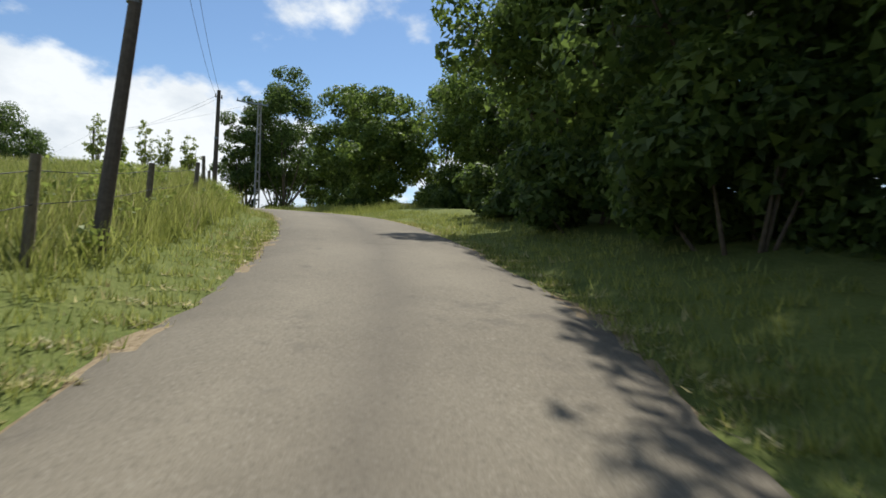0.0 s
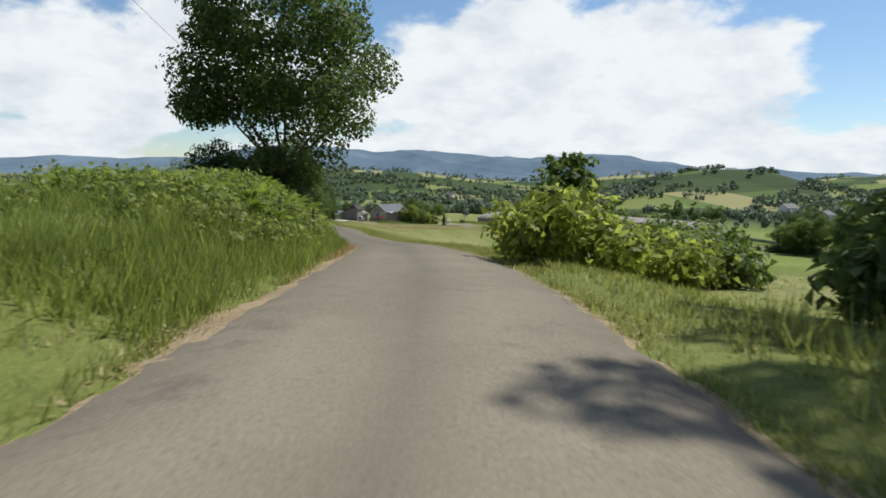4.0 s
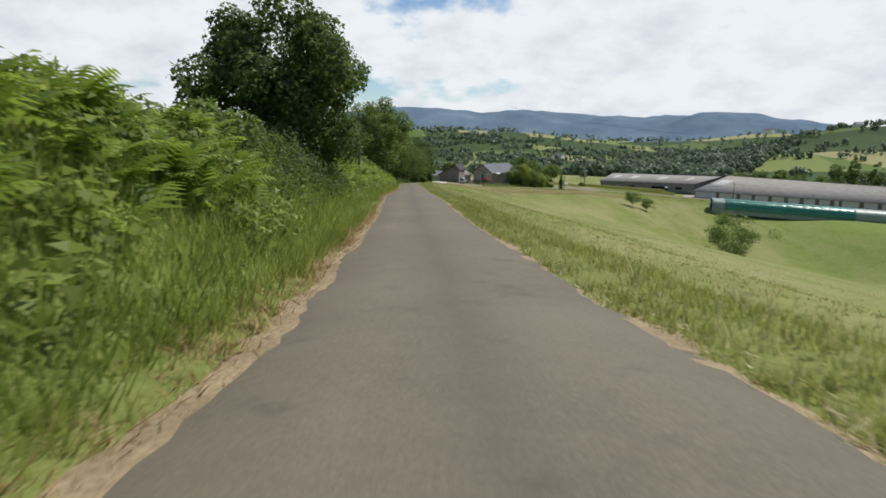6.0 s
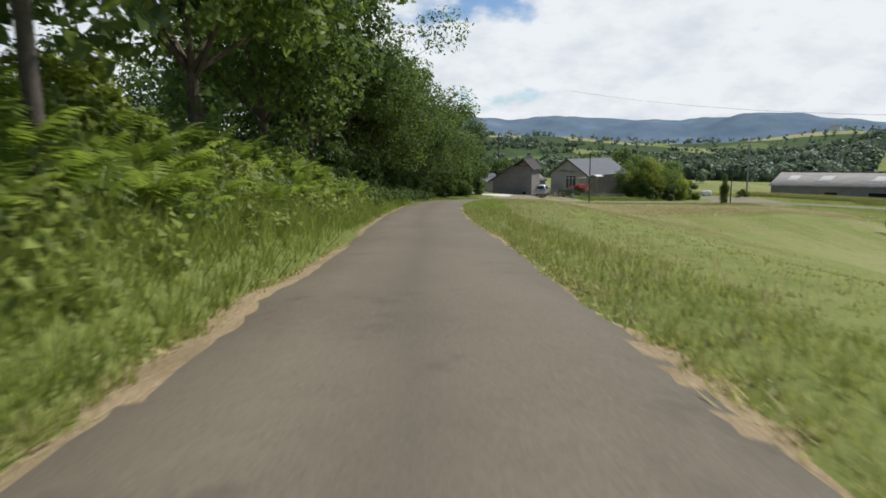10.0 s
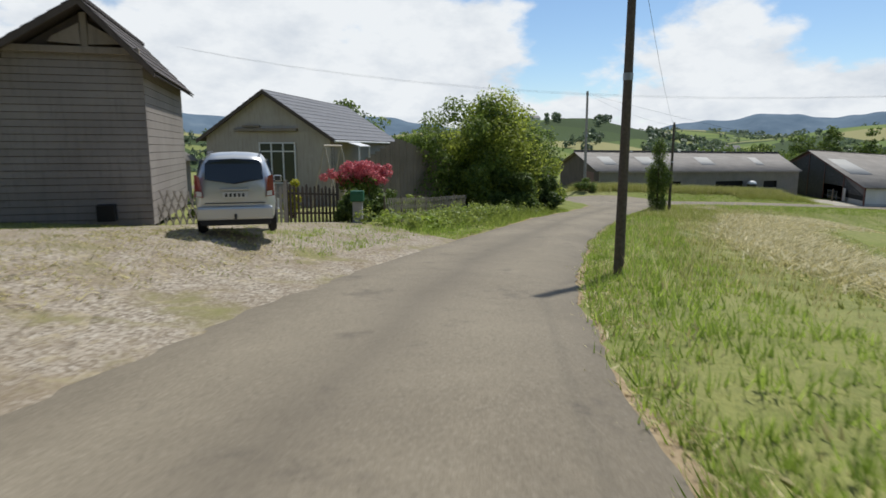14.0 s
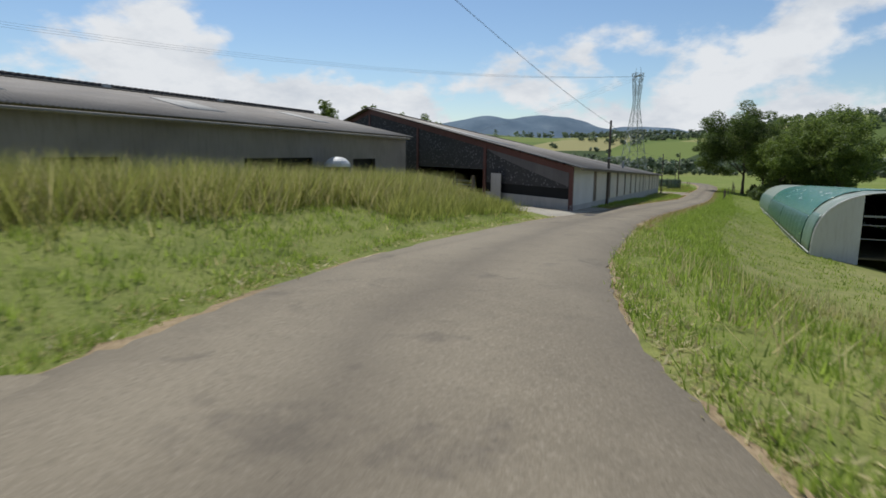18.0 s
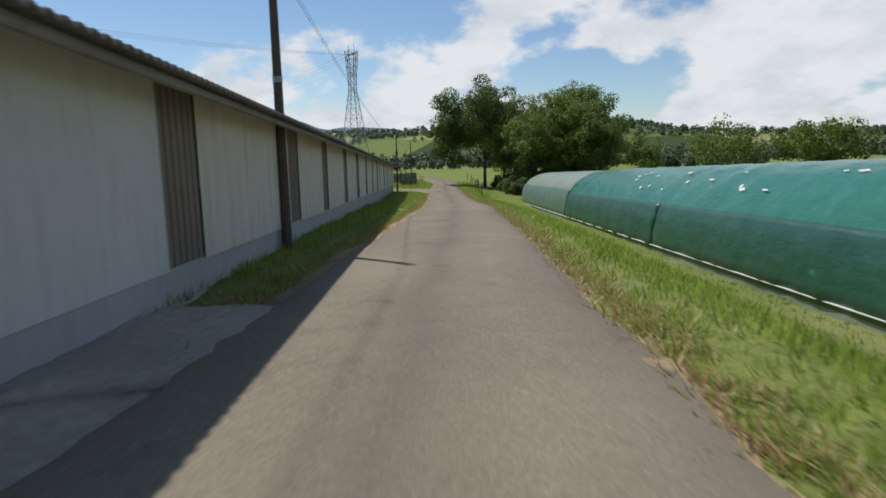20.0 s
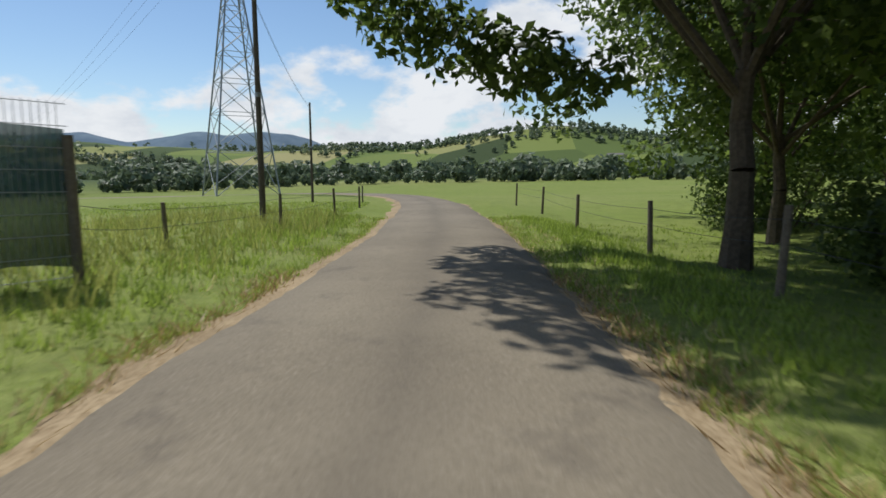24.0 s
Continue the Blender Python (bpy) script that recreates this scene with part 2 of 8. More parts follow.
def gravel_material():
    k = Mat("pale_gravel", 0.95, 0, 0.1)
    v = k.n.new("ShaderNodeTexVoronoi")
    v.inputs["Scale"].default_value = 24.0
    k.link(k.pos, v.inputs["Vector"])
    each = k.n.new("ShaderNodeSeparateColor")
    k.link(v.outputs["Color"], each.inputs[0])
    c = k.ramp(each.outputs[0], (0.0, (0.17, 0.135, 0.095)), (0.5, (0.29, 0.245, 0.185)), (0.9, (0.42, 0.37, 0.295)))
    c = k.mix(k.range(k.noise(0.9, 5, 0.6), 0.42, 0.62, 0, 0.7), c, (0.215, 0.165, 0.105))
    c = k.mix(k.range(k.noise(0.45, 6, 0.65), 0.53, 0.66, 0, 0.75), c, (0.20, 0.195, 0.070))
    c = k.mix(k.range(k.noise(3.5, 5, 0.6), 0.55, 0.7, 0, 0.55), c, (0.40, 0.335, 0.20))
    k.color(c).bump(v.outputs["Distance"], 0.5, 0.015)
    return k.m


M_GRAVEL = gravel_material()
M_YARD = earth_material("stained_yard_concrete", (0.33, 0.30, 0.24), (0.47, 0.43, 0.35), 2.0)
M_CONCRETE = earth_material("pale_concrete_slab", (0.58, 0.54, 0.46), (0.70, 0.66, 0.58), 1.2)
M_SHOULDER = earth_material("dry_verge_soil", (0.23, 0.165, 0.092), (0.45, 0.35, 0.215), 4)
M_BARK = plain("bark", (0.16, 0.125, 0.09), 0.5, 9, 0.95, bump=0.6)
M_LEAF = leafy("leaf_green", (0.062, 0.098, 0.020), (0.200, 0.265, 0.055), 0.55)
M_LEAF_LIGHT = leafy("leaf_light_green", (0.082, 0.125, 0.022), (0.235, 0.305, 0.062), 0.52)
M_LEAF_DARK = leafy("leaf_dark_green", (0.048, 0.080, 0.018), (0.150, 0.205, 0.046), 0.55)
# far woods only: distance haze is put into this paler grey-green
M_LEAF_HAZE = leafy("leaf_hazed_grey_green", (0.100, 0.135, 0.076), (0.175, 0.222, 0.122))
M_LEAF_HEDGE = leafy("hedge_yellow_green", (0.175, 0.215, 0.034), (0.420, 0.470, 0.080), 0.65)
M_FERN = leafy("bank_weeds", (0.150, 0.190, 0.034), (0.325, 0.375, 0.085), 0.52)
M_BANK_GRASS = leafy("long_bank_grass", (0.145, 0.190, 0.030), (0.350, 0.400, 0.085), 0.52)
M_GRASS = leafy("grass_blades", (0.185, 0.215, 0.040), (0.420, 0.425, 0.120), 0.5)
M_GRASS_LUSH = leafy("lush_grass_blades", (0.160, 0.235, 0.030), (0.385, 0.480, 0.085), 0.5)
M_GRASS_DRY = leafy("dry_grass_blades", (0.34, 0.30, 0.125), (0.62, 0.54, 0.27), 0.45)
M_WOODPOLE = plain("weathered_pole_wood", (0.15, 0.12, 0.095), 0.6, 14, 0.9, bump=0.4)
M_POST = plain("grey_post_wood", (0.22, 0.18, 0.13), 0.6, 14, 0.95, bump=0.4)
M_CONCRETE_GREY = plain("grey_concrete", (0.38, 0.36, 0.33), 0.75, 5, 0.9, bump=0.25)
M_WIRE = plain("black_cable", (0.03, 0.03, 0.032), 0.9, 4, 0.6, bump=0)
M_STEEL = plain("galvanised_steel", (0.34, 0.36, 0.38), 0.85, 4, 0.5, 0.6, bump=0)


# ---- mesh helpers ----
def quick_mesh(name, verts, faces, smooth=False):
    """A mesh from arrays: verts n x 3, faces m x 3 or m x 4."""
    verts, faces = np.asarray(verts, np.float32), np.asarray(faces, np.int32)
    me = bpy.data.meshes.new(name)
    k = faces.shape[1]
    me.vertices.add(len(verts))
    me.vertices.foreach_set("co", verts.ravel())
    me.loops.add(faces.size)
    me.loops.foreach_set("vertex_index", faces.ravel())
    me.polygons.add(len(faces))
    me.polygons.foreach_set("loop_start", np.arange(0, faces.size, k, dtype=np.int32))
    me.polygons.foreach_set("use_smooth", np.full(len(faces), smooth))
    me.update(calc_edges=True)
    me.validate()
    return me


def part(name, bm, material, parent=None, label=""):
    """Links a bmesh, or a mesh, as one object under a thing or a part."""
    if isinstance(bm, bmesh.types.BMesh):
        me = bpy.data.meshes.new(name)
        bm.normal_update()
        bm.to_mesh(me)
        bm.free()
    else:
        me = bm
    if not me.materials:
        me.materials.append(material)
    ob = new(name, me)
    if parent is not None:
        ob.parent = parent
    if label:
        tagged(ob, label)
    return ob


def thing(name, label, category, m=None, group="", kind=""):
    e = new(name)
    e.empty_display_size = 0.2
    if m is not None:
        e.matrix_world = m
    return tagged(e, label, category, group, kind)


def bm_box(bm, cx, cy, cz, sx, sy, sz, m=None, bevel=0.0):
    """A box by its centre and sizes, its edges rounded by bevel."""
    t = Matrix.Translation((cx, cy, cz)) @ Matrix.Diagonal((sx, sy, sz, 1))
    r = bmesh.ops.create_cube(bm, size=1.0, matrix=(m @ t) if m is not None else t)
    if bevel > 0:
        ed = list({e for v in r["verts"] for e in v.link_edges})
        bmesh.ops.bevel(bm, geom=ed, offset=bevel, segments=2, affect="EDGES", profile=0.6)
    return bm


def box(cx, cy, cz, sx, sy, sz, m=None, bevel=0.0):
    return bm_box(bmesh.new(), cx, cy, cz, sx, sy, sz, m, bevel)


def bm_tube(bm, a, b, r0, r1, seg=8, caps=True):
    a, b = Vector(a), Vector(b)
    m = Matrix.Translation((a + b) / 2) @ (b - a).to_track_quat("Z", "Y").to_matrix().to_4x4()
    bmesh.ops.create_cone(bm, cap_ends=caps, segments=seg, radius1=r0, radius2=r1, depth=(b - a).length, matrix=m)
    return bm


def tube(a, b, r0, r1=None, seg=8):
    return bm_tube(bmesh.new(), a, b, r0, r0 if r1 is None else r1, seg)


def bm_poly(bm, pts, thick, way):
    """A flat polygon given thickness along way."""
    vs = [bm.verts.new(p) for p in pts]
    f = bm.faces.new(vs)
    r = bmesh.ops.extrude_face_region(bm, geom=[f])
    bmesh.ops.translate(bm, verts=[g for g in r["geom"] if isinstance(g, bmesh.types.BMVert)], vec=Vector(way).normalized() * thick)
    bmesh.ops.recalc_face_normals(bm, faces=bm.faces)
    return bm


def poly(pts, thick, way):
    return bm_poly(bmesh.new(), pts, thick, way)


# ---- the lane: its middle line and the shape of the land ----
LANE = [(-46.0, -122.0, -4.6), (-33.8, -113.6, -2.79), (-24.1, -105.1, -1.04), (-15.9, -95.0, 0.66), (-10.3, -83.8, 1.85), (-6.5, -72.8, 2.72),
        (-3.5, -60.7, 2.87), (-0.9, -46.7, 2.28), (0.8, -30.7, 0.97), (0.6, -13.7, -0.53), (0.0, 5.0, -1.83), (-0.9, 26.7, -2.89),
        (-1.5, 49.3, -4.51), (-1.9, 72.3, -6.01), (-2.6, 96.0, -7.42), (-3.6, 116.7, -8.69), (-3.2, 135.5, -9.71), (-0.7, 152.7, -10.95)]
LANE_EAST = [(3.9, 167.6, -12.22), (12.3, 179.6, -13.45), (23.7, 189.7, -14.53), (36.1, 198.8, -15.44), (47.9, 206.6, -16.28), (59.6, 212.9, -16.85),
             (75.5, 214.3, -17.74), (88.6, 211.8, -18.42), (103.8, 207.4, -19.35), (121.5, 200.9, -20.25), (140.1, 194.2, -21.26),
             (158.1, 188.5, -22.35), (176.0, 182.7, -23.07), (194.0, 177.0, -23.5), (214.0, 170.3, -23.9), (236.0, 164.4, -24.2),
             (254.0, 163.3, -24.4), (272.0, 170.0, -24.8), (290.0, 188.0, -25.6), (310.0, 222.0, -26.5)]


def spline(pts, step=1.0):
    """A smooth line through points; also the running number of the point at each sample."""
    p = np.array(pts, float)
    p = np.vstack([2 * p[0] - p[1], p, 2 * p[-1] - p[-2]])
    out, num = [], []
    for i in range(1, len(p) - 2):
        n = max(2, int(np.linalg.norm(p[i + 1] - p[i]) / step))
        u = (np.arange(n) / n)[:, None]
        a, b, c, d = p[i - 1], p[i], p[i + 1], p[i + 2]
        out.append(0.5 * (2 * b + (c - a) * u + (2 * a - 5 * b + 4 * c - d) * u**2 + (3 * b - a - 3 * c + d) * u**3))
        num.append(i - 1 + u[:, 0])
    out.append(p[-2][None])
    num.append(np.array([len(p) - 3.0]))
    return np.vstack(out), np.concatenate(num)


LINE, NUM = spline(LANE + LANE_EAST, 1.0)
TIME = (NUM - 1) * 0.8  # how far along: one step of the list is 0.8
TAN = np.gradient(LINE[:, :2], axis=0)
TAN /= np.linalg.norm(TAN, axis=1)[:, None]
RIGHT = np.stack([TAN[:, 1], -TAN[:, 0]], 1)
HALF = np.interp(TIME, [0, 1.5, 3.5, 4.5, 5.6, 6.5, 11, 12.5, 13.2, 14.5, 15.2, 16.5, 17.2, 18.0, 19.0, 20, 24, 30],
                 [2.35, 2.5, 2.45, 2.4, 2.45, 2.2, 2.2, 2.15, 2.4, 2.5, 2.25, 2.3, 2.6, 2.7, 2.4, 2.2, 2.15, 2.2])


def along(t, lat=0.0, up=0.0):
    """A place beside the lane: t along it, lat metres to the right of its middle, up over its surface."""
    i = int(np.argmin(abs(TIME - t)))
    return Vector((*(LINE[i, :2] + RIGHT[i] * lat), LINE[i, 2] + up))


def smooth01(v):
    v = np.clip(v, 0, 1)
    return v * v * (3 - 2 * v)


def fbm(x, y, scale, seed=0.0, octaves=3):
    """Cheap rolling noise from sines, about -1 to 1."""
    v, amp, tot = 0, 1.0, 0
    for o in range(octaves):
        f = 2.0**o / scale
        v = v + amp * (np.sin(x * f * 1.0 + 1.3 * o + seed) * np.cos(y * f * 1.17 - 0.7 * o + seed * 1.7) + np.sin((x * 0.6 - y * 0.8) * f * 1.4 + 2.1 * o + seed * 0.6)) * 0.5
        tot, amp = tot + amp, amp * 0.5
    return v / tot


BANK_T = [-2, 0, 1.4, 2.9, 3.7, 4.1, 4.6, 5.2, 6.0, 9.0, 11.0, 12.0, 12.7, 13.3, 14.6, 15.4, 30]
BANK_H = [0.7, 0.7, 0.9, 1.3, 1.2, 0.7, 0.8, 1.9, 2.4, 2.6, 2.2, 1.0, 0.25, 0.3, 0.6, 0.1, 0.1]
FALL_T = [-2, 0, 2.1, 2.7, 3.3, 3.9, 4.4, 5, 7, 11, 12, 13, 17, 18.1, 19, 22.5, 23.2, 24, 27, 30]
FALL_H = [1.0, 0.9, 0.8, 0.3, 0.4, 0.35, -0.3, -0.9, -1.0, -0.8, -0.1, 0.15, -0.1, -0.5, -1.5, -1.6, -1.0, -0.7, -0.2, 0]


HILLS = [(1150, -60, 40, 260), (900, -230, 56, 170), (620, 760, 62, 190), (800, 1340, 48, 240), (1500, 620, 70, 330), (250, 1500, 34, 420),
         (-150, 1300, 40, 380), (1250, 260, 26, 240), (640, -420, 30, 240), (420, 560, 22, 150), (1900, 1500, 70, 500)]


def land(x, y):
    """Height of the ground, and the way to the lane: its distance to the side (right is positive)."""
    x, y = np.atleast_1d(np.asarray(x, float)), np.atleast_1d(np.asarray(y, float))
    z, lat = np.empty(len(x)), np.empty(len(x))
    for s in range(0, len(x), 4000):
        e = slice(s, s + 4000)
        dx, dy = x[e, None] - LINE[None, :, 0], y[e, None] - LINE[None, :, 1]
        d2 = dx * dx + dy * dy
        i = d2.argmin(1)
        w = 1.0 / (d2 + 4.0) ** 2
        base = (w * LINE[None, :, 2]).sum(1) / w.sum(1)
        r = np.arange(len(i))
        side = dx[r, i] * RIGHT[i, 0] + dy[r, i] * RIGHT[i, 1]
        d = np.sqrt(d2[r, i])
        lt = np.where(side >= 0, d, -d)
        t, half = TIME[i], HALF[i]
        bank, fall = np.interp(t, BANK_T, BANK_H), np.interp(t, FALL_T, FALL_H)
        out = np.maximum(0, d - half - 0.35)
        shape = np.where(side < 0, bank, fall) * smooth01(out / np.where(side < 0, 3.6, 6.0))
        west = (side < 0) & (t < 12)
        shape = shape + np.where(west, np.minimum(out, 60) * 0.035 * (t < 11.8), 0)
        near = smooth01((d - 4) / 6)
        h = LINE[i, 2] * (1 - near) + base * near + shape
        h = h + 0.06 * fbm(x[e], y[e], 1.7, 1.0) * smooth01((out - 0.2) / 1.5) + 0.35 * fbm(x[e], y[e], 19, 2.0) * smooth01((out - 6) / 20)
        # a low bank in front of the cattle barn
        px, py = x[e] - 64.0, y[e] - 224.2
        k = np.clip((px * 31.0 - py * 7.8) / (31.0**2 + 7.8**2), 0, 1)
        off = np.hypot(px - 31.0 * k, py + 7.8 * k)
        h = h + 0.75 * np.exp(-((off / 2.6) ** 2))
        # the meadow falls away from the lane
        h = h - 0.195 * np.clip(x[e] - 6, 0, 72) * smooth01((y[e] + 42) / 40) * (1 - smooth01((y[e] - 120) / 90)) * (1 - smooth01((x[e] - 105) / 40)) * smooth01((d - 3) / 14)
        far = smooth01((d - 90) / 300)
        rr = np.hypot(x[e] - 100, y[e] - 120)
        val = -36 + 5 * fbm(x[e], y[e], 130, 0.4) + np.maximum(0, rr - 900) * 0.011
        for hx, hy, hh, hr in HILLS:
            val = val + hh * np.exp(-(((x[e] - hx) / hr) ** 2 + ((y[e] - hy) / hr) ** 2)) * (1 + 0.12 * fbm(x[e], y[e], 60, hx))
        val = val + smooth01((60 - x[e]) / 260) * smooth01((250 - y[e]) / 300) * 44
        z[e] = h * (1 - far) + val * far - 0.14 * (d < half + 1.0)
        lat[e] = lt
    return z, lat


def land_z(x, y):
    return float(land([x], [y])[0][0])


def axis(lo, hi, step, end):
    mid = np.arange(lo, hi + step, step)
    g = step * 1.13 ** np.arange(1, 70)
    g = np.cumsum(g)
    return np.concatenate([(lo - g[g < lo + end])[::-1], mid, hi + g[g < end - hi]])


GRID = []  # the ground sheet's own lines and heights


def sheet_z(x, y):
    """Height of the ground sheet itself, between its grid lines."""
    xs, ys, z = GRID
    i = np.clip(np.searchsorted(xs, x) - 1, 0, len(xs) - 2)
    j = np.clip(np.searchsorted(ys, y) - 1, 0, len(ys) - 2)
    u, w = (x - xs[i]) / (xs[i + 1] - xs[i]), (y - ys[j]) / (ys[j + 1] - ys[j])
    corners = z[j, i] * (1 - u) * (1 - w) + z[j, i + 1] * u * (1 - w) + z[j + 1, i] * (1 - u) * w + z[j + 1, i + 1] * u * w
    return corners + 0.04 * np.abs(z[j, i] + z[j + 1, i + 1] - z[j, i + 1] - z[j + 1, i])


def build_ground():
    xs, ys = axis(-75, 300, 1.25, 4300), axis(-150, 262, 1.25, 4300)
    gx, gy = np.meshgrid(xs, ys)
    z, lat = land(gx.ravel(), gy.ravel())
    n, m = len(xs), len(ys)
    idx = np.arange(n * m).reshape(m, n)
    faces = np.stack([idx[:-1, :-1], idx[:-1, 1:], idx[1:, 1:], idx[1:, :-1]], -1).reshape(-1, 4)
    me = quick_mesh("ground", np.stack([gx.ravel(), gy.ravel(), z], 1), faces, True)
    me.materials.append(M_GROUND)
    GRID.extend([xs, ys, z.reshape(m, n)])
    return tagged(new("ground", me), "green and straw-dry meadow ground with banks and falls", "ground", kind="structure")


ground = build_ground()


def ribbon(name, line, left, right, lift, material, cross=6, crown=0.04, wobble=0.0, sink=0.09):
    """A strip of paving along a line, between two distances to its sides, a little crowned, with frayed edges."""
    p = np.asarray(line)
    tan = np.gradient(p[:, :2], axis=0)
    tan /= np.linalg.norm(tan, axis=1)[:, None]
    rt = np.stack([tan[:, 1], -tan[:, 0]], 1)
    u = np.linspace(0, 1, cross + 1)
    rng = np.random.default_rng(len(p))

    def fray():
        r = rng.normal(size=len(p))
        return wobble * (r * 0.5 + np.convolve(r, np.ones(7) / 3.0, "same"))

    le, ri = left + fray(), right + fray()
    offs = le[:, None] * (1 - u) + ri[:, None] * u
    xy = p[:, None, :2] + rt[:, None, :] * offs[..., None]
    z = p[:, None, 2] + lift + crown * (1 - (2 * u - 1) ** 2)[None, :] * np.ones((len(p), 1))
    z[:, 0] -= sink
    z[:, -1] -= sink
    v = np.concatenate([xy, z[..., None]], -1).reshape(-1, 3)
    idx = np.arange(len(v)).reshape(len(p), cross + 1)
    f = np.stack([idx[:-1, :-1], idx[:-1, 1:], idx[1:, 1:], idx[1:, :-1]], -1).reshape(-1, 4)
    me = quick_mesh(name, v, f, True)
    me.attributes.new("across", "FLOAT", "POINT").data.foreach_set("value", np.tile(u, len(p)).astype(np.float32))
    me.materials.append(material)
    return new(name, me)


def finer(line, n=3):
    """The same line with n times the points."""
    i = np.arange(len(line))
    j = np.linspace(0, len(line) - 1, (len(line) - 1) * n + 1)
    return np.stack([np.interp(j, i, line[:, c]) for c in range(line.shape[1])], 1)


FINE = finer(np.column_stack([LINE, HALF]))
road = ribbon("road", FINE[:, :3], -FINE[:, 3], FINE[:, 3], 0.0, M_ASPHALT, 8, 0.05, 0.05)
tagged(road, "narrow worn grey asphalt lane without markings", "road", kind="structure")
fine_t = np.interp(np.linspace(0, 1, len(FINE)), np.linspace(0, 1, len(TIME)), TIME)
soil = np.interp(fine_t, [0, 3.2, 4.8, 6, 9, 11.5, 13, 16, 18, 21, 24], [0.22, 0.24, 0.34, 0.52, 0.40, 0.30, 0.26, 0.22, 0.28, 0.36, 0.40])
verge = ribbon("trim", FINE[:, :3], -FINE[:, 3] - soil, FINE[:, 3] + 0.14 + 0.3 * (soil - 0.12), -0.045, M_SHOULDER, 10, 0.0, 0.11, 0.10)
tagged(verge, "strip of dry straw and soil along the lane", "verge", kind="structure")


def paved_z(x, y):
    """Height for paving beside the lane: the bed that the ground leaves for the lane is filled up."""
    z, lat = land(x, y)
    near = np.array([int(np.argmin((LINE[:, 0] - a) ** 2 + (LINE[:, 1] - b) ** 2)) for a, b in zip(x, y)])
    return z + 0.14 * (np.abs(lat) < HALF[near] + 1.0) - 0.08 * smooth01((HALF[near] + 0.4 - np.abs(lat)) / 0.9)


def patch(name, pts, lift, material, label, category, rings=16, c=None):
    """A frayed area of paving that lies on the ground inside a ring of corners."""
    p = np.array(pts, float)
    # corners beside the lane are drawn in under its edge
    for a in p:
        i = int(np.argmin((LINE[:, 0] - a[0]) ** 2 + (LINE[:, 1] - a[1]) ** 2))
        side = float((a - LINE[i, :2]) @ RIGHT[i])
        if abs(side) < HALF[i] + 1.3:
            a += RIGHT[i] * (math.copysign(HALF[i] - 1.3, side) - side)
    c = p.mean(0) if c is None else np.array(c, float)
    edge = []
    for a, b in zip(p, np.roll(p, -1, 0)):
        n = max(2, int(np.hypot(*(b - a)) / 0.5))
        edge.append(a + (b - a) * (np.arange(n) / n)[:, None])
    edge = np.vstack(edge)
    rng = np.random.default_rng(len(edge))
    q = (edge + np.roll(edge, 2, 0) + np.roll(edge, -2, 0)) / 3 + rng.normal(size=edge.shape) * 0.10
    u = np.linspace(0.0, 1, rings + 1)[1:]
    v = np.vstack([c[None]] + [c + (q - c) * k for k in u])
    flat = paved_z(v[:, 0], v[:, 1])
    low = sheet_z(v[:, 0], v[:, 1])
    # over the sunk bed of the lane the patch stays level with it; its rim runs out into the grass
    k = np.concatenate([[1.0], np.repeat(np.clip((1 - u) / 0.14, 0, 1), len(q))])
    z = low + 0.03 + (np.maximum(flat + lift, low + 0.04) - low - 0.03) * k
    z[-len(q):] = low[-len(q):] - 0.05
    n = len(q)
    f = []
    i = np.arange(n)
    tri = [[0, 1 + a, 1 + (a + 1) % n, 0] for a in i]
    for r in range(rings - 1):
        o, o2 = 1 + r * n, 1 + (r + 1) * n
        f.append(np.stack([o + i, o2 + i, o2 + (i + 1) % n, o + (i + 1) % n], 1))
    me = bpy.data.meshes.new(name)
    me.from_pydata(np.column_stack([v, z]).tolist(), [], [t[:3] for t in tri] + np.vstack(f).tolist())
    for q_ in me.polygons:
        q_.use_smooth = True
    me.attributes.new("across", "FLOAT", "POINT").data.foreach_set("value", np.full(len(v), 0.25, np.float32))
    me.materials.append(material)
    ob = new(name, me)
    return tagged(ob, label, category, kind="structure")


SIDE, _ = spline([(66.0, 216.0, 0), (61.0, 217.6, 0), (54.0, 220.5, 0), (44.0, 227.0, 0), (28.0, 240.0, 0), (5.0, 262.0, 0)], 1.0)
SIDE[:, 2] = land(SIDE[:, 0], SIDE[:, 1])[0] + 0.06
side_half = np.interp(np.arange(len(SIDE)), [0, 10, 22, 40], [3.2, 3.4, 3.0, 2.4])
tagged(ribbon("road", SIDE, -side_half, side_half, 0.02, M_ASPHALT, 8, 0.03, 0.06), "worn grey asphalt side road joining the lane", "road", kind="structure")
patch("pavement", [(55, 209.8), (60, 212.2), (66, 213.4), (74, 214.2), (80, 215.9), (74, 218.2), (66, 221.4), (59, 222.6), (54, 219), (50, 211.5)], 0.03, M_ASPHALT, "wide worn asphalt at the fork of the lanes", "pavement")
patch("pavement", [(4, 174.2), (10, 179.5), (17, 186.5), (20.8, 190.2), (20.6, 195), (19, 197.6), (14, 196), (11, 193.5), (6.5, 190.5), (5.5, 184), (4.0, 179)], 0.04, M_GRAVEL, "pale gravel forecourt before the shed and house", "forecourt", 18, (10.0, 185.5))
patch("pavement", [(0.8, 180.2), (4.4, 178.6), (7.2, 181.6), (8.2, 185.8), (7.0, 188.4), (3.6, 188.6), (0.2, 185.0)], 0.09, M_CONCRETE, "bleached pale concrete slab with cracks", "slab")
patch("pavement", [(99.8, 211.4), (105, 208.2), (112, 206), (114, 218), (112, 221), (104, 218)], 0.04, M_YARD, "pale concrete yard in front of the open barn", "yard")
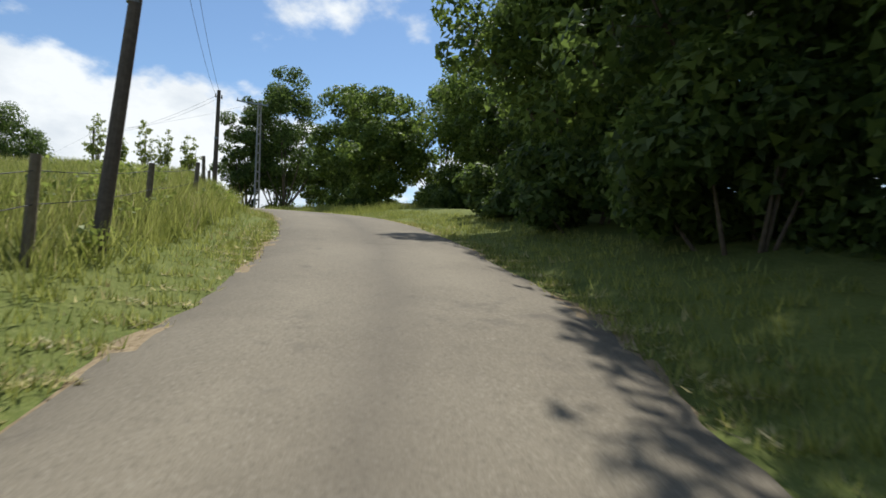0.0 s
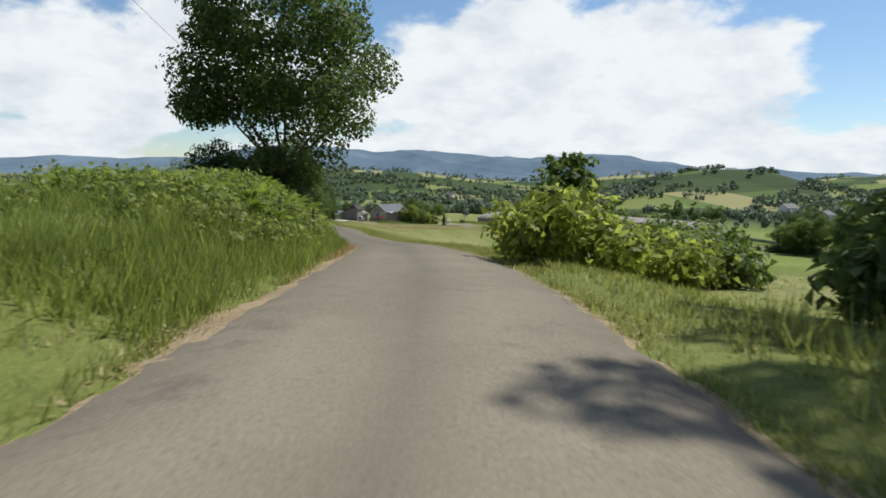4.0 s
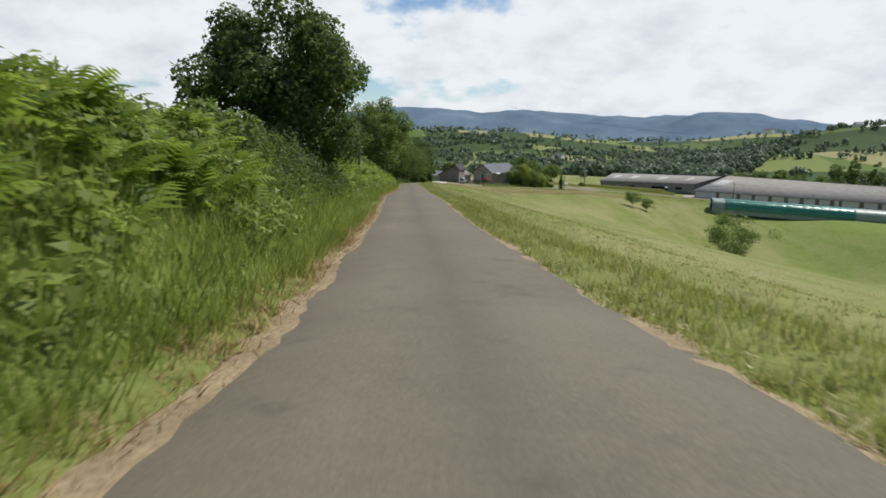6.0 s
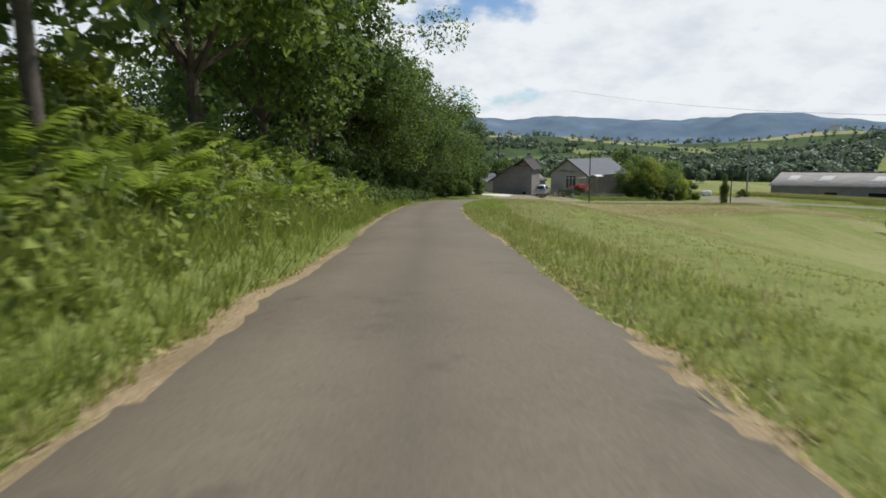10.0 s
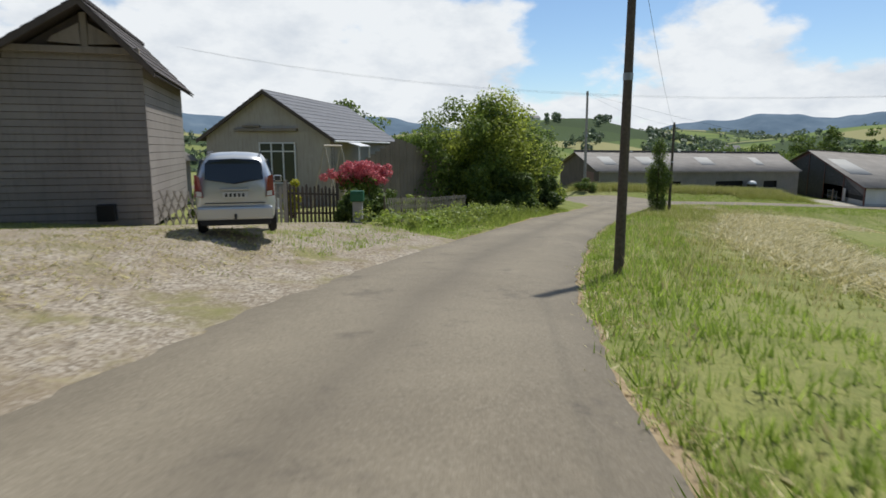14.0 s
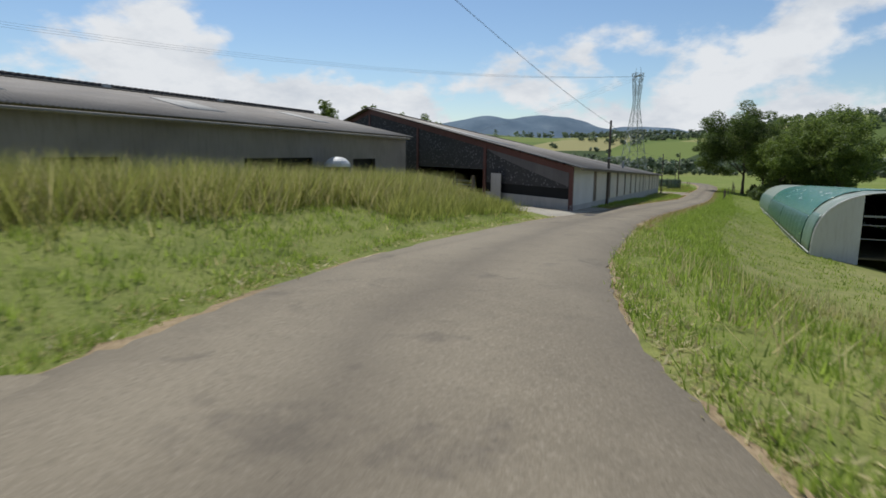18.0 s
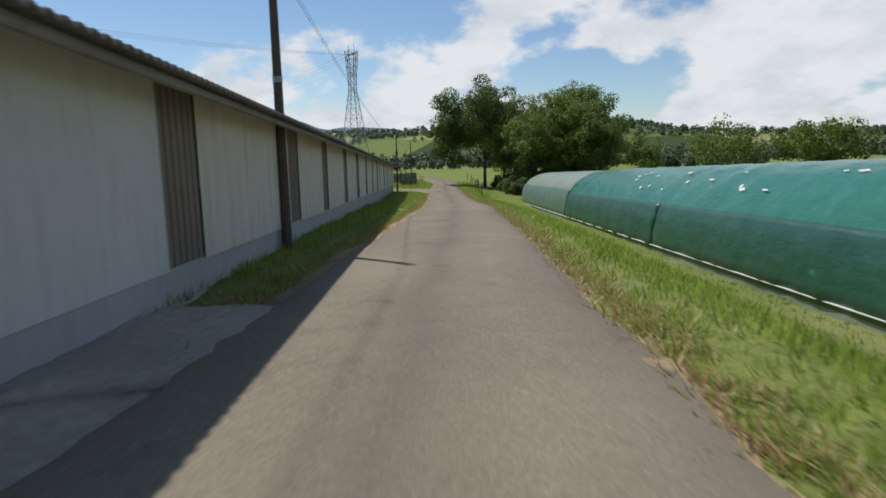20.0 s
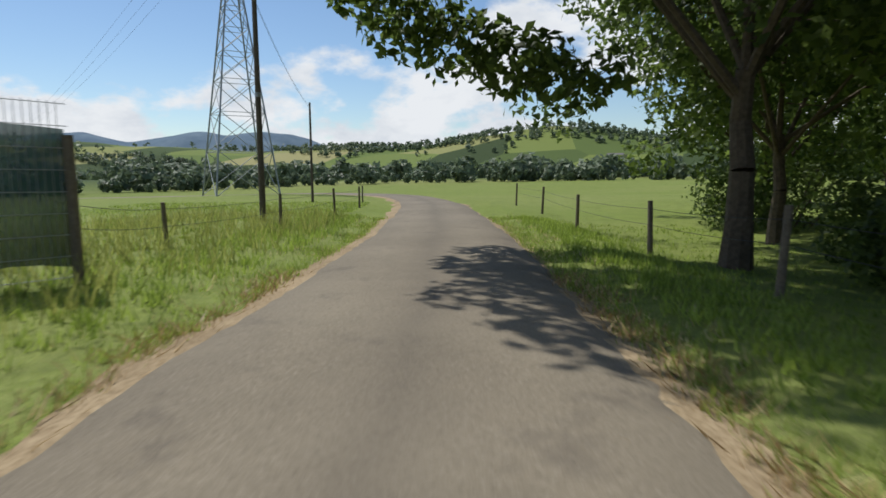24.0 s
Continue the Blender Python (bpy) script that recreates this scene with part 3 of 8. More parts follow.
patch("pavement", [(56.6, 208.4), (59.5, 209.8), (63.2, 211.0), (68.2, 211.2), (68.5, 208.6), (64, 207.4), (61, 205.8), (57.4, 206.4)], 0.03, M_GRAVEL, "pale gravel and dirt beside the fork", "gravel patch")
patch("pavement", [(176.4, 184.6), (178.4, 183.4), (184.0, 181.4), (189.6, 179.6), (193.4, 179.9), (191.0, 182.0), (189.2, 185.4), (187.2, 188.0), (182.6, 187.6), (180.6, 185.6)], 0.03, M_GRAVEL, "pale gravel track mouth beside the lane", "track", 20)
TRACK, _ = spline([(186.0, 184.0, 0), (185.0, 187.5, 0), (184.6, 192.0, 0), (183.8, 198.0, 0), (182.6, 206.0, 0)], 1.0)
TRACK[:, 2] = sheet_z(TRACK[:, 0], TRACK[:, 1]) + 0.02
tagged(ribbon("pavement", TRACK, np.full(len(TRACK), -2.3), np.full(len(TRACK), 2.3), 0.0, M_GRAVEL, 8, 0.04, 0.12), "pale gravel farm track leaving the lane", "track", kind="structure")


# ---- mountains, far woods and houses ----
def build_mountains():
    ang = np.radians(np.arange(-30, 215, 0.35))
    ring = np.linspace(0, 1, 9)
    base, peak = 3350.0, 4200.0
    h = 185 + 52 * np.sin(ang * 5.1 + 0.6) + 26 * np.sin(ang * 11.3 + 2.0) + 16 * np.sin(ang * 23.0 + 1.0) + 8 * np.sin(ang * 47 + 3)
    h = np.maximum(h, 40)
    r = base + (peak - base) * ring
    x = 100 + np.cos(ang)[:, None] * r[None]
    y = 100 + np.sin(ang)[:, None] * r[None]
    rough = fbm(x, y, 110, 1.0, 3)
    z = -40 + h[:, None] * smooth01(ring)[None] * (1 + 0.22 * rough * (1 - ring * 0.4)[None]) + 10
    v = np.stack([x, y, z], -1).reshape(-1, 3)
    idx = np.arange(len(v)).reshape(len(ang), len(ring))
    f = np.stack([idx[:-1, :-1], idx[:-1, 1:], idx[1:, 1:], idx[1:, :-1]], -1).reshape(-1, 4)
    # the blue of distance haze is mixed into the forest colours
    k = Mat("hazed_mountain_forest", 1.0, 0, 0.0)
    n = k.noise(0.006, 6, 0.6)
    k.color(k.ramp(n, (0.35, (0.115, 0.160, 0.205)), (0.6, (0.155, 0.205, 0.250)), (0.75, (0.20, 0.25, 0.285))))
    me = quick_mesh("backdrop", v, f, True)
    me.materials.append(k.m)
    tagged(new("backdrop", me), "range of wooded mountains with blue haze in their colour", "mountains", kind="structure")


build_mountains()


def clumps(rng, xs, ys, h, count, size):
    """Leaves for many small trees: one upright ball of leaves at each place."""
    z, _ = land(xs, ys)
    n = len(xs)
    d = rng.normal(size=(n, count, 3))
    d /= np.linalg.norm(d, axis=2)[..., None]
    d *= (0.55 + 0.45 * rng.random((n, count)))[..., None]
    r = h * (0.36 + 0.12 * rng.random(n))
    c = np.stack([xs, ys, z + h * 0.52], 1)[:, None] + d * np.stack([r, r, h * 0.5], 1)[:, None]
    c = c.reshape(-1, 3)
    m = len(c)
    nrm = d.reshape(-1, 3) + rng.normal(size=(m, 3)) * 0.5 + np.array([0, 0, 0.4])
    nrm /= np.linalg.norm(nrm, axis=1)[:, None]
    a = np.cross(nrm, rng.normal(size=(m, 3)))
    a /= np.linalg.norm(a, axis=1)[:, None] + 1e-9
    b = np.cross(nrm, a)
    s = (np.repeat(h, count) * size * (0.6 + 0.8 * rng.random(m)))[:, None]
    v = np.stack([c - a * s * 1.05, c + a * s * 0.6 - b * s * 0.85, c + a * s * 0.6 + b * s * 0.85], 1).reshape(-1, 3)
    return v, np.arange(m * 3).reshape(-1, 3)


def far_woods():
    rng = np.random.default_rng(5)
    out = []
    # (number, nearest, farthest, leaves, height)
    for num, r0, r1, leaves, hh in ((650, 170, 420, 60, 6), (7000, 380, 1100, 20, 6.5), (6000, 900, 2700, 10, 10)):
        got_x, got_y = [], []
        while len(got_x) < num:
            a = np.radians(rng.uniform(-75, 120, 4000))
            r = np.sqrt(rng.uniform(r0**2, r1**2, 4000))
            x, y = 100 + r * np.cos(a), 120 + r * np.sin(a)
            cl = fbm(x, y, 55, 7.0, 3) + 0.55 * fbm(x, y, 14, 3.0, 2) + 0.12 * rng.random(4000)
            dl = np.min(np.hypot(x[:, None] - LINE[None, ::6, 0], y[:, None] - LINE[None, ::6, 1]), 1)
            ok = (cl > 0.17) & (dl > 75)
            ok &= ~((x > -15) & (x < 230) & (y > -60) & (y < 225))
            ok &= ~((x > 180) & (x < 330) & (y > 60) & (y < 260) & (dl < 110))
            got_x += x[ok].tolist()
            got_y += y[ok].tolist()
        xs, ys = np.array(got_x[:num]), np.array(got_y[:num])
        h = hh * (0.6 + 0.7 * rng.random(num))
        out.append(clumps(rng, xs, ys, h, leaves, 0.17 if leaves > 30 else 0.26))
    # the wooded slope past the farm
    a, r = np.radians(rng.uniform(52, 74, 1500)), np.sqrt(rng.uniform(150**2, 620**2, 1500))
    x, y = 50 + r * np.cos(a), 208 + r * np.sin(a)
    ok = fbm(x, y, 60, 4.0, 3) > -0.25
    out.append(clumps(rng, x[ok], y[ok], 7 * (0.6 + 0.8 * rng.random(ok.sum())), 60, 0.17))
    # hedges at the far side of the meadow
    for pts in ([(285, 270, 0), (318, 232, 0), (336, 190, 0), (342, 140, 0), (330, 95, 0), (296, 62, 0)], [(296, 62, 0), (262, 78, 0), (236, 66, 0)], [(336, 190, 0), (400, 205, 0), (470, 190, 0)], [(330, 95, 0), (400, 70, 0), (470, 40, 0)]):
        line, _ = spline(pts, 1.2)
        n = len(line)
        x, y = line[:, 0] + rng.normal(size=n) * 3.2, line[:, 1] + rng.normal(size=n) * 3.2
        out.append(clumps(rng, x, y, 1.8 + 4.4 * rng.random(n) ** 2.4, 80, 0.16))
    v = np.vstack([o[0] for o in out])
    f, base = [], 0
    for o in out:
        f.append(o[1] + base)
        base += len(o[0])
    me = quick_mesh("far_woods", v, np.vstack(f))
    me.materials.append(M_LEAF_HAZE)
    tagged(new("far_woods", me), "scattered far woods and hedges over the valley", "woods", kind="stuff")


far_woods()
M_RENDER = plain("white_render", (0.74, 0.72, 0.67), 0.9, 2, 0.9)
M_FARROOF = plain("dark_slate_far", (0.16, 0.15, 0.15), 0.8, 3, 0.7)


def small_house(x, y, rot, w, d, h):
    t = thing("valley_house", "small white rendered house far off in the valley", "house", pose(x, y, land_z(x, y) - 1.0, 0, 0, rot), "valley houses")
    part("wall", poly([(-w / 2, 0, 0), (w / 2, 0, 0), (w / 2, 0, h), (0, 0, h + w * 0.32), (-w / 2, 0, h)], d, (0, 1, 0)), M_RENDER, t)
    bm = bmesh.new()
    for s in (-1, 1):
        bm_poly(bm, [(0, -0.5, h + w * 0.32 + 0.35), (s * (w / 2 + 0.6), -0.5, h - 0.1), (s * (w / 2 + 0.6), d + 0.5, h - 0.1), (0, d + 0.5, h + w * 0.32 + 0.35)], 0.25, (0, 0, -1))
    part("roof", bm, M_FARROOF, t)
    for k in (-1, 1):
        part("window", box(k * w * 0.22, -0.02, h * 0.55, w * 0.14, 0.1, h * 0.3), M_WIRE, t)


rng_h = np.random.default_rng(17)
for k in range(16):
    a, r = math.radians(rng_h.uniform(-25, 100)), rng_h.uniform(420, 1250)
    small_house(100 + r * math.cos(a), 120 + r * math.sin(a), rng_h.uniform(0, 360), rng_h.uniform(9, 13), rng_h.uniform(10, 16), rng_h.uniform(4, 6))
small_house(778, 1338, 40, 14, 18, 6)


# ---- plants ----
def leaf_cloud(rng, centers, radii, count, size, flat=0.75, shell=0.55, near=False):
    """Many small pointed leaves on and in a set of balls: arrays of vertices and faces."""
    centers, radii = np.asarray(centers, float), np.asarray(radii, float)
    w = radii**2 / (radii**2).sum()
    pick = rng.choice(len(centers), count, p=w)
    d = rng.normal(size=(count, 3))
    d /= np.linalg.norm(d, axis=1)[:, None]
    r = radii[pick] * (shell + (1 - shell) * rng.random(count) ** 0.6) * (0.85 + 0.3 * rng.random(count))
    c = centers[pick] + d * r[:, None] * np.array([1, 1, flat])
    nrm = d + rng.normal(size=(count, 3)) * 0.7 + np.array([0, 0, 0.5])
    nrm /= np.linalg.norm(nrm, axis=1)[:, None]
    a = np.cross(nrm, rng.normal(size=(count, 3)))
    a /= np.linalg.norm(a, axis=1)[:, None] + 1e-9
    b = np.cross(nrm, a)
    s = size * (0.6 + 0.8 * rng.random(count))[:, None]
    if near:  # pointed at both ends
        v = np.stack([c - a * s, c - b * s * 0.55 + nrm * s * 0.12, c + a * s, c + b * s * 0.55 + nrm * s * 0.12], 1).reshape(-1, 3)
        return v, np.arange(count * 4).reshape(-1, 4)
    v = np.stack([c - a * s * 1.05, c + a * s * 0.6 - b * s * 0.68, c + a * s * 0.6 + b * s * 0.68], 1).reshape(-1, 3)
    return v, np.arange(count * 3).reshape(-1, 3)


def limbs(rng, height, fork, spread, trunk_r, n, lean=0.0):
    """Trunk and limbs as a bmesh, and the tips of the limbs."""
    bm = bmesh.new()
    p, r = Vector((0, 0, -0.4)), trunk_r * 1.25
    way = [p]
    for i in range(1, 5):
        q = Vector((lean * i * 0.25 + rng.normal() * 0.005 * height, rng.normal() * 0.005 * height, fork * i / 4))
        bm_tube(bm, way[-1], q, r, trunk_r * (1 - 0.1 * i), 9, False)
        r = trunk_r * (1 - 0.1 * i)
        way.append(q)
    tips = []
    for i in range(n):
        ang = 2 * math.pi * (i / n + rng.random() * 0.12)
        up = 0.35 + 0.65 * rng.random()
        start = way[-1].lerp(way[-2], rng.random() * 0.9)
        mid = start + Vector((math.cos(ang) * spread * 0.45, math.sin(ang) * spread * 0.45, (height - fork) * 0.32 * up + 0.2))
        end = start + Vector((math.cos(ang + rng.normal() * 0.3) * spread * (1.15 - 0.55 * up), math.sin(ang + rng.normal() * 0.3) * spread * (1.15 - 0.55 * up), (height - fork) * 0.85 * up))
        bm_tube(bm, start, mid, r * 0.55, r * 0.34, 6, False)
        bm_tube(bm, mid, end, r * 0.34, r * 0.08, 5, False)
        tips += [mid.lerp(end, 0.35), end]
        for _ in range(2):
            e2 = mid + (end - mid) * 0.5 + Vector((rng.normal(), rng.normal(), rng.normal() * 0.6)) * spread * 0.33
            bm_tube(bm, mid.lerp(end, 0.3), e2, r * 0.2, r * 0.05, 4, False)
            tips.append(e2)
    top = way[-1] + Vector((0, 0, (height - fork) * 0.75))
    bm_tube(bm, way[-1], top, r * 0.6, r * 0.1, 6, False)
    tips.append(top)
    return bm, [np.array(t) for t in tips]


def tree(x, y, height, radius, seed, leaf, leaves=7000, size=0.24, fork=None, label="", name="tree", low=0.0, z=None, group="trees by the lane", lean=0.0, reach=0.0, rot=0.0, near=False, skirt=()):
    """A broad-leaved tree: a trunk with limbs under a crown of many leaves in uneven clumps, with gaps."""
    rng = np.random.default_rng(seed)
    fork = height * 0.28 if fork is None else fork
    zz = land_z(x, y) if z is None else z
    t = thing(name, label or "leafy broad-leaved tree with a grey trunk, standing in grass", "tree", pose(x, y, zz, 0, 0, rot), group)
    bm, tips = limbs(rng, height, fork, radius, max(0.09, height * 0.018), 7, lean)
    part("trunk", bm, M_BARK, t)
    cen = np.array(tips) + rng.normal(size=(len(tips), 3)) * radius * 0.10
    cen = cen[cen[:, 2] > low]
    extra = []
    for _ in range(int(len(cen) * 1.5)):
        d = rng.normal(size=3)
        d /= np.linalg.norm(d)
        q = 0.55 + 0.45 * rng.random()
        extra.append(np.array([lean + reach * rng.random(), 0, (height + low + 0.4) * 0.5]) + d * q * np.array([radius * 0.92, radius * 0.92, (height - low) * 0.46]))
    cen = np.vstack([cen, extra])
    cen[:, 2] = np.clip(cen[:, 2], low + radius * 0.12, height * 0.95)
    rad = radius * (0.15 + 0.19 * rng.random(len(cen)))
    if len(skirt):  # low boughs hanging out on one side
        inv = t.matrix_world.inverted()
        low_boughs = np.array([inv @ Vector(p) for p in skirt])
        cen, rad = np.vstack([cen, low_boughs]), np.concatenate([rad, 0.75 + 0.5 * rng.random(len(low_boughs))])
    v, f = leaf_cloud(rng, cen, rad, leaves, size, near=near)
    v[:, 2] = np.maximum(v[:, 2], 0.05)
    part("crown", quick_mesh("crown", v, f), leaf, t)
    return t


def bush(x, y, rx, ry, h, seed, leaf, leaves=3500, size=0.16, label="", name="bush", rot=0.0, z=None, group="bushes by the lane", near=False):
    rng = np.random.default_rng(seed)
    zz = land_z(x, y) if z is None else z
    t = thing(name, label or "dense green bush with an uneven outline", "bush", pose(x, y, zz, 0, 0, rot), group)
    n = max(14, int(rx * ry * 2.6))
    cen, rad = [], []
    for i in range(n):
        a, q = rng.random() * 6.283, math.sqrt(rng.random())
        hh = h * (0.07 + 0.79 * rng.random() * (1 - 0.4 * q))
        cen.append((math.cos(a) * q * rx * 0.85, math.sin(a) * q * ry * 0.85, hh))
        rad.append(min(rx, ry, h) * (0.26 + 0.22 * rng.random()))
        if i < 5:
            part("stem", tube((cen[-1][0] * 0.4, cen[-1][1] * 0.4, -0.25), cen[-1], 0.05, 0.015, 6), M_BARK, t)
    v, f = leaf_cloud(rng, cen, rad, leaves, size, 0.9, 0.45, near)
    v[:, 2] = np.maximum(v[:, 2], 0.02)
    part("foliage", quick_mesh("foliage", v, f), leaf, t)
    return t


# the wooded edge before the crest
for k, (x, y, h, r, mat) in enumerate([(-26.2, -120.4, 12, 5.2, M_LEAF), (-19.6, -114.0, 12.5, 5.2, M_LEAF_DARK), (-13.4, -107.6, 12.5, 5.0, M_LEAF), (-4.6, -101.6, 12, 4.4, M_LEAF_DARK),
                                       (1.0, -95.5, 10.5, 4.0, M_LEAF), (-7.0, -114.0, 15, 6.0, M_LEAF_DARK), (1.5, -102.0, 15, 6.0, M_LEAF), (3.8, -91.0, 13, 5.0, M_LEAF_LIGHT), (2.2, -81.0, 10.5, 3.6, M_LEAF_LIGHT), (6.0, -74.0, 13.0, 3.8, M_LEAF)]):
    tree(x, y, h, r, 10 + k, mat, 17000, 0.16, fork=h * 0.16, low=0.0, label="tall leafy tree in the shaded wood edge beside the lane", group="wood edge trees")
for k, (x, y, h, r, m_) in enumerate([(8.5, -55.0, 16.5, 3.3, M_LEAF_DARK), (10.7, -58.5, 19.5, 4.4, M_LEAF_DARK), (14.0, -53.0, 18.0, 4.6, M_LEAF_DARK), (18.0, -58, 13, 3.8, M_LEAF)]):
    tree(x, y, h, r, 30 + k, m_, 17000, 0.15, fork=2.4, low=0.9, label="tall leafy tree in a clump on the crest", group="crest trees")
for k, (x, y, rx, h, m_) in enumerate([(9.4, -57, 3.0, 3.4, M_LEAF_DARK), (12.6, -58, 3.2, 3.0, M_LEAF), (6.4, -53, 2.4, 2.2, M_LEAF_DARK), (15.4, -60.5, 2.6, 2.4, M_LEAF), (4.4, -43.5, 2.9, 2.5, M_LEAF_HEDGE), (7.2, -42.5, 3.0, 2.5, M_LEAF_HEDGE), (10.3, -41, 3.0, 2.4, M_LEAF_LIGHT), (6.4, -39.0, 3.0, 2.7, M_LEAF_HEDGE), (10.5, -37.0, 3.2, 2.4, M_LEAF), (13.5, -34.5, 3.0, 3.0, M_LEAF_LIGHT)]):
    bush(x, y, rx, rx * 0.8, h, 90 + k, m_, 3200, 0.15, "low dense brambles beside the lane")
tree(7.5, -34.5, 5.2, 1.3, 97, M_LEAF, 1800, 0.16, fork=2.8, low=2.6, label="thin wind-bent young tree above the brambles", lean=0.6)
for k, (x, y, h) in enumerate([(-18.4, -78.9, 3.4), (-16.4, -80.2, 3.3), (-15.7, -81.0, 3.0), (-17.4, -79.2, 2.2), (-14.9, -82.2, 3.1), (-14.6, -81.6, 2.2)]):
    tree(x, y, h, 0.5, 240 + k, M_FERN, 900, 0.07, fork=0.25, low=0.1, label="slender pale-leaved sapling by the fence", group="fence saplings", near=True)
for k, (x, y, rx, h) in enumerate([(-7.5, -106.0, 3.0, 4.6), (-4.0, -102.0, 3.0, 4.6), (-0.6, -98.4, 3.0, 4.2), (2.4, -94.6, 2.8, 4.0), (4.4, -90.2, 2.8, 4.0), (4.6, -85.4, 2.4, 3.4), (7.4, -95, 3.4, 4.5), (8.0, -86, 3.4, 4.5)]):
    bush(x, y, rx, rx * 0.9, h, 250 + k, M_LEAF_DARK if k % 2 else M_LEAF, 5500, 0.13, "dense shaded undergrowth bush of the wood edge", group="wood edge bushes")
for k, (t_, q, h) in enumerate([(0.1, 8.4, 12.5), (0.75, 8.2, 13.0), (1.32, 8.4, 13.0)]):
    p_ = along(t_, q)
    tree(p_.x, p_.y, h, 4.3, 20 + k, M_LEAF_DARK if k % 2 else M_LEAF, 20000, 0.15, fork=1.6, low=0.0, label="tall leafy tree overhanging the verge at the wood edge", group="wood edge trees")
tree(5.6, -84.5, 12.5, 3.8, 26, M_LEAF_LIGHT, 14000, 0.15, fork=1.6, low=0.0, label="leafy tree closing the wood towards the crest", group="wood edge trees")
for k, (t_, q, rx, h) in enumerate([(-0.2, 6.6, 2.0, 4.0), (0.2, 6.4, 2.0, 3.8), (0.6, 6.2, 2.0, 4.0), (1.0, 6.0, 2.0, 3.6), (1.35, 6.0, 1.9, 3.4), (1.56, 6.6, 1.6, 2.8)]):
    p_ = along(t_, q)
    bush(p_.x, p_.y, rx, rx * 0.9, h, 270 + k, M_LEAF_DARK, 6000, 0.13, "dense shaded undergrowth bush of the wood edge", group="wood edge bushes")
for k, (x, y, rx, h) in enumerate([(7.0, -73.0, 2.6, 3.6), (5.6, -77.0, 2.6, 3.4), (9.6, -69.0, 2.6, 3.4)]):
    bush(x, y, rx, rx * 0.9, h, 280 + k, M_LEAF_DARK, 7000, 0.12, "dense shaded undergrowth bush of the wood edge", group="wood edge bushes")
# the round tree where the lane begins to fall, and the next one on the bank
tree(-5.2, -23.0, 16.2, 5.9, 41, M_LEAF_DARK, 30000, 0.15, near=True, fork=2.2, low=1.4, label="round dense tree overhanging the lane")
bush(-5.6, 6.4, 2.6, 3.2, 4.4, 350, M_LEAF_DARK, 16000, 0.08, "dark tangle of bramble under the round tree")
bush(-6.4, 11.0, 2.4, 2.6, 3.9, 351, M_LEAF_DARK, 12000, 0.08, "dark tangle of bramble under the round tree")
tree(-6.7, 8.5, 8.0, 4.0, 43, M_LEAF_DARK, 26000, 0.13, fork=1.0, low=0.2, label="round dense tree on top of the bank")
for k, (x, y, h, r) in enumerate([(-51, 162, 21, 6.5), (-39, 158, 20, 6.0), (-29, 160, 20, 6.0)]):
    tree(x, y, h, r, 50 + k, M_LEAF_DARK, 3500, 0.30, label="tree behind the crest of the bank", low=1.0)
for k, (x, y, rx, h) in enumerate([(-5.6, -24.6, 1.9, 4.0), (-6.2, -21.4, 1.9, 4.4), (-7.6, -27.0, 2.2, 3.6)]):
    bush(x, y, rx, rx, h, 260 + k, M_LEAF_DARK, 7000, 0.09, "dark shaded growth under the round tree", near=True)
# the wood on the bank before the houses
for k, (x, y, h, r, mat) in enumerate([(-8.8, 82, 11.0, 4.6, M_LEAF), (-7.8, 92, 16.5, 5.6, M_LEAF), (-9.2, 102, 15, 5.5, M_LEAF_LIGHT), (-10.5, 112, 14, 5.2, M_LEAF), (-10.4, 121, 14, 5.2, M_LEAF_DARK),
                                       (-9.8, 131, 15, 6.0, M_LEAF), (-8.8, 140, 14.5, 6.0, M_LEAF), (-8.2, 149, 13.5, 5.8, M_LEAF_DARK), (-5.0, 159.5, 12.5, 6.0, M_LEAF), (-16, 146, 15, 6, M_LEAF_DARK), (-15, 158, 13, 5.5, M_LEAF), (-17, 128, 14, 6, M_LEAF_DARK)]):
    tree(x, y, h, r, 60 + k, mat, 19000 if 5 <= k <= 8 else 14000, 0.125 if 5 <= k <= 8 else 0.17, near=5 <= k <= 8, fork=h * 0.16, low=0.0, label="tall leafy tree in the wood on the bank", group="bank wood trees")
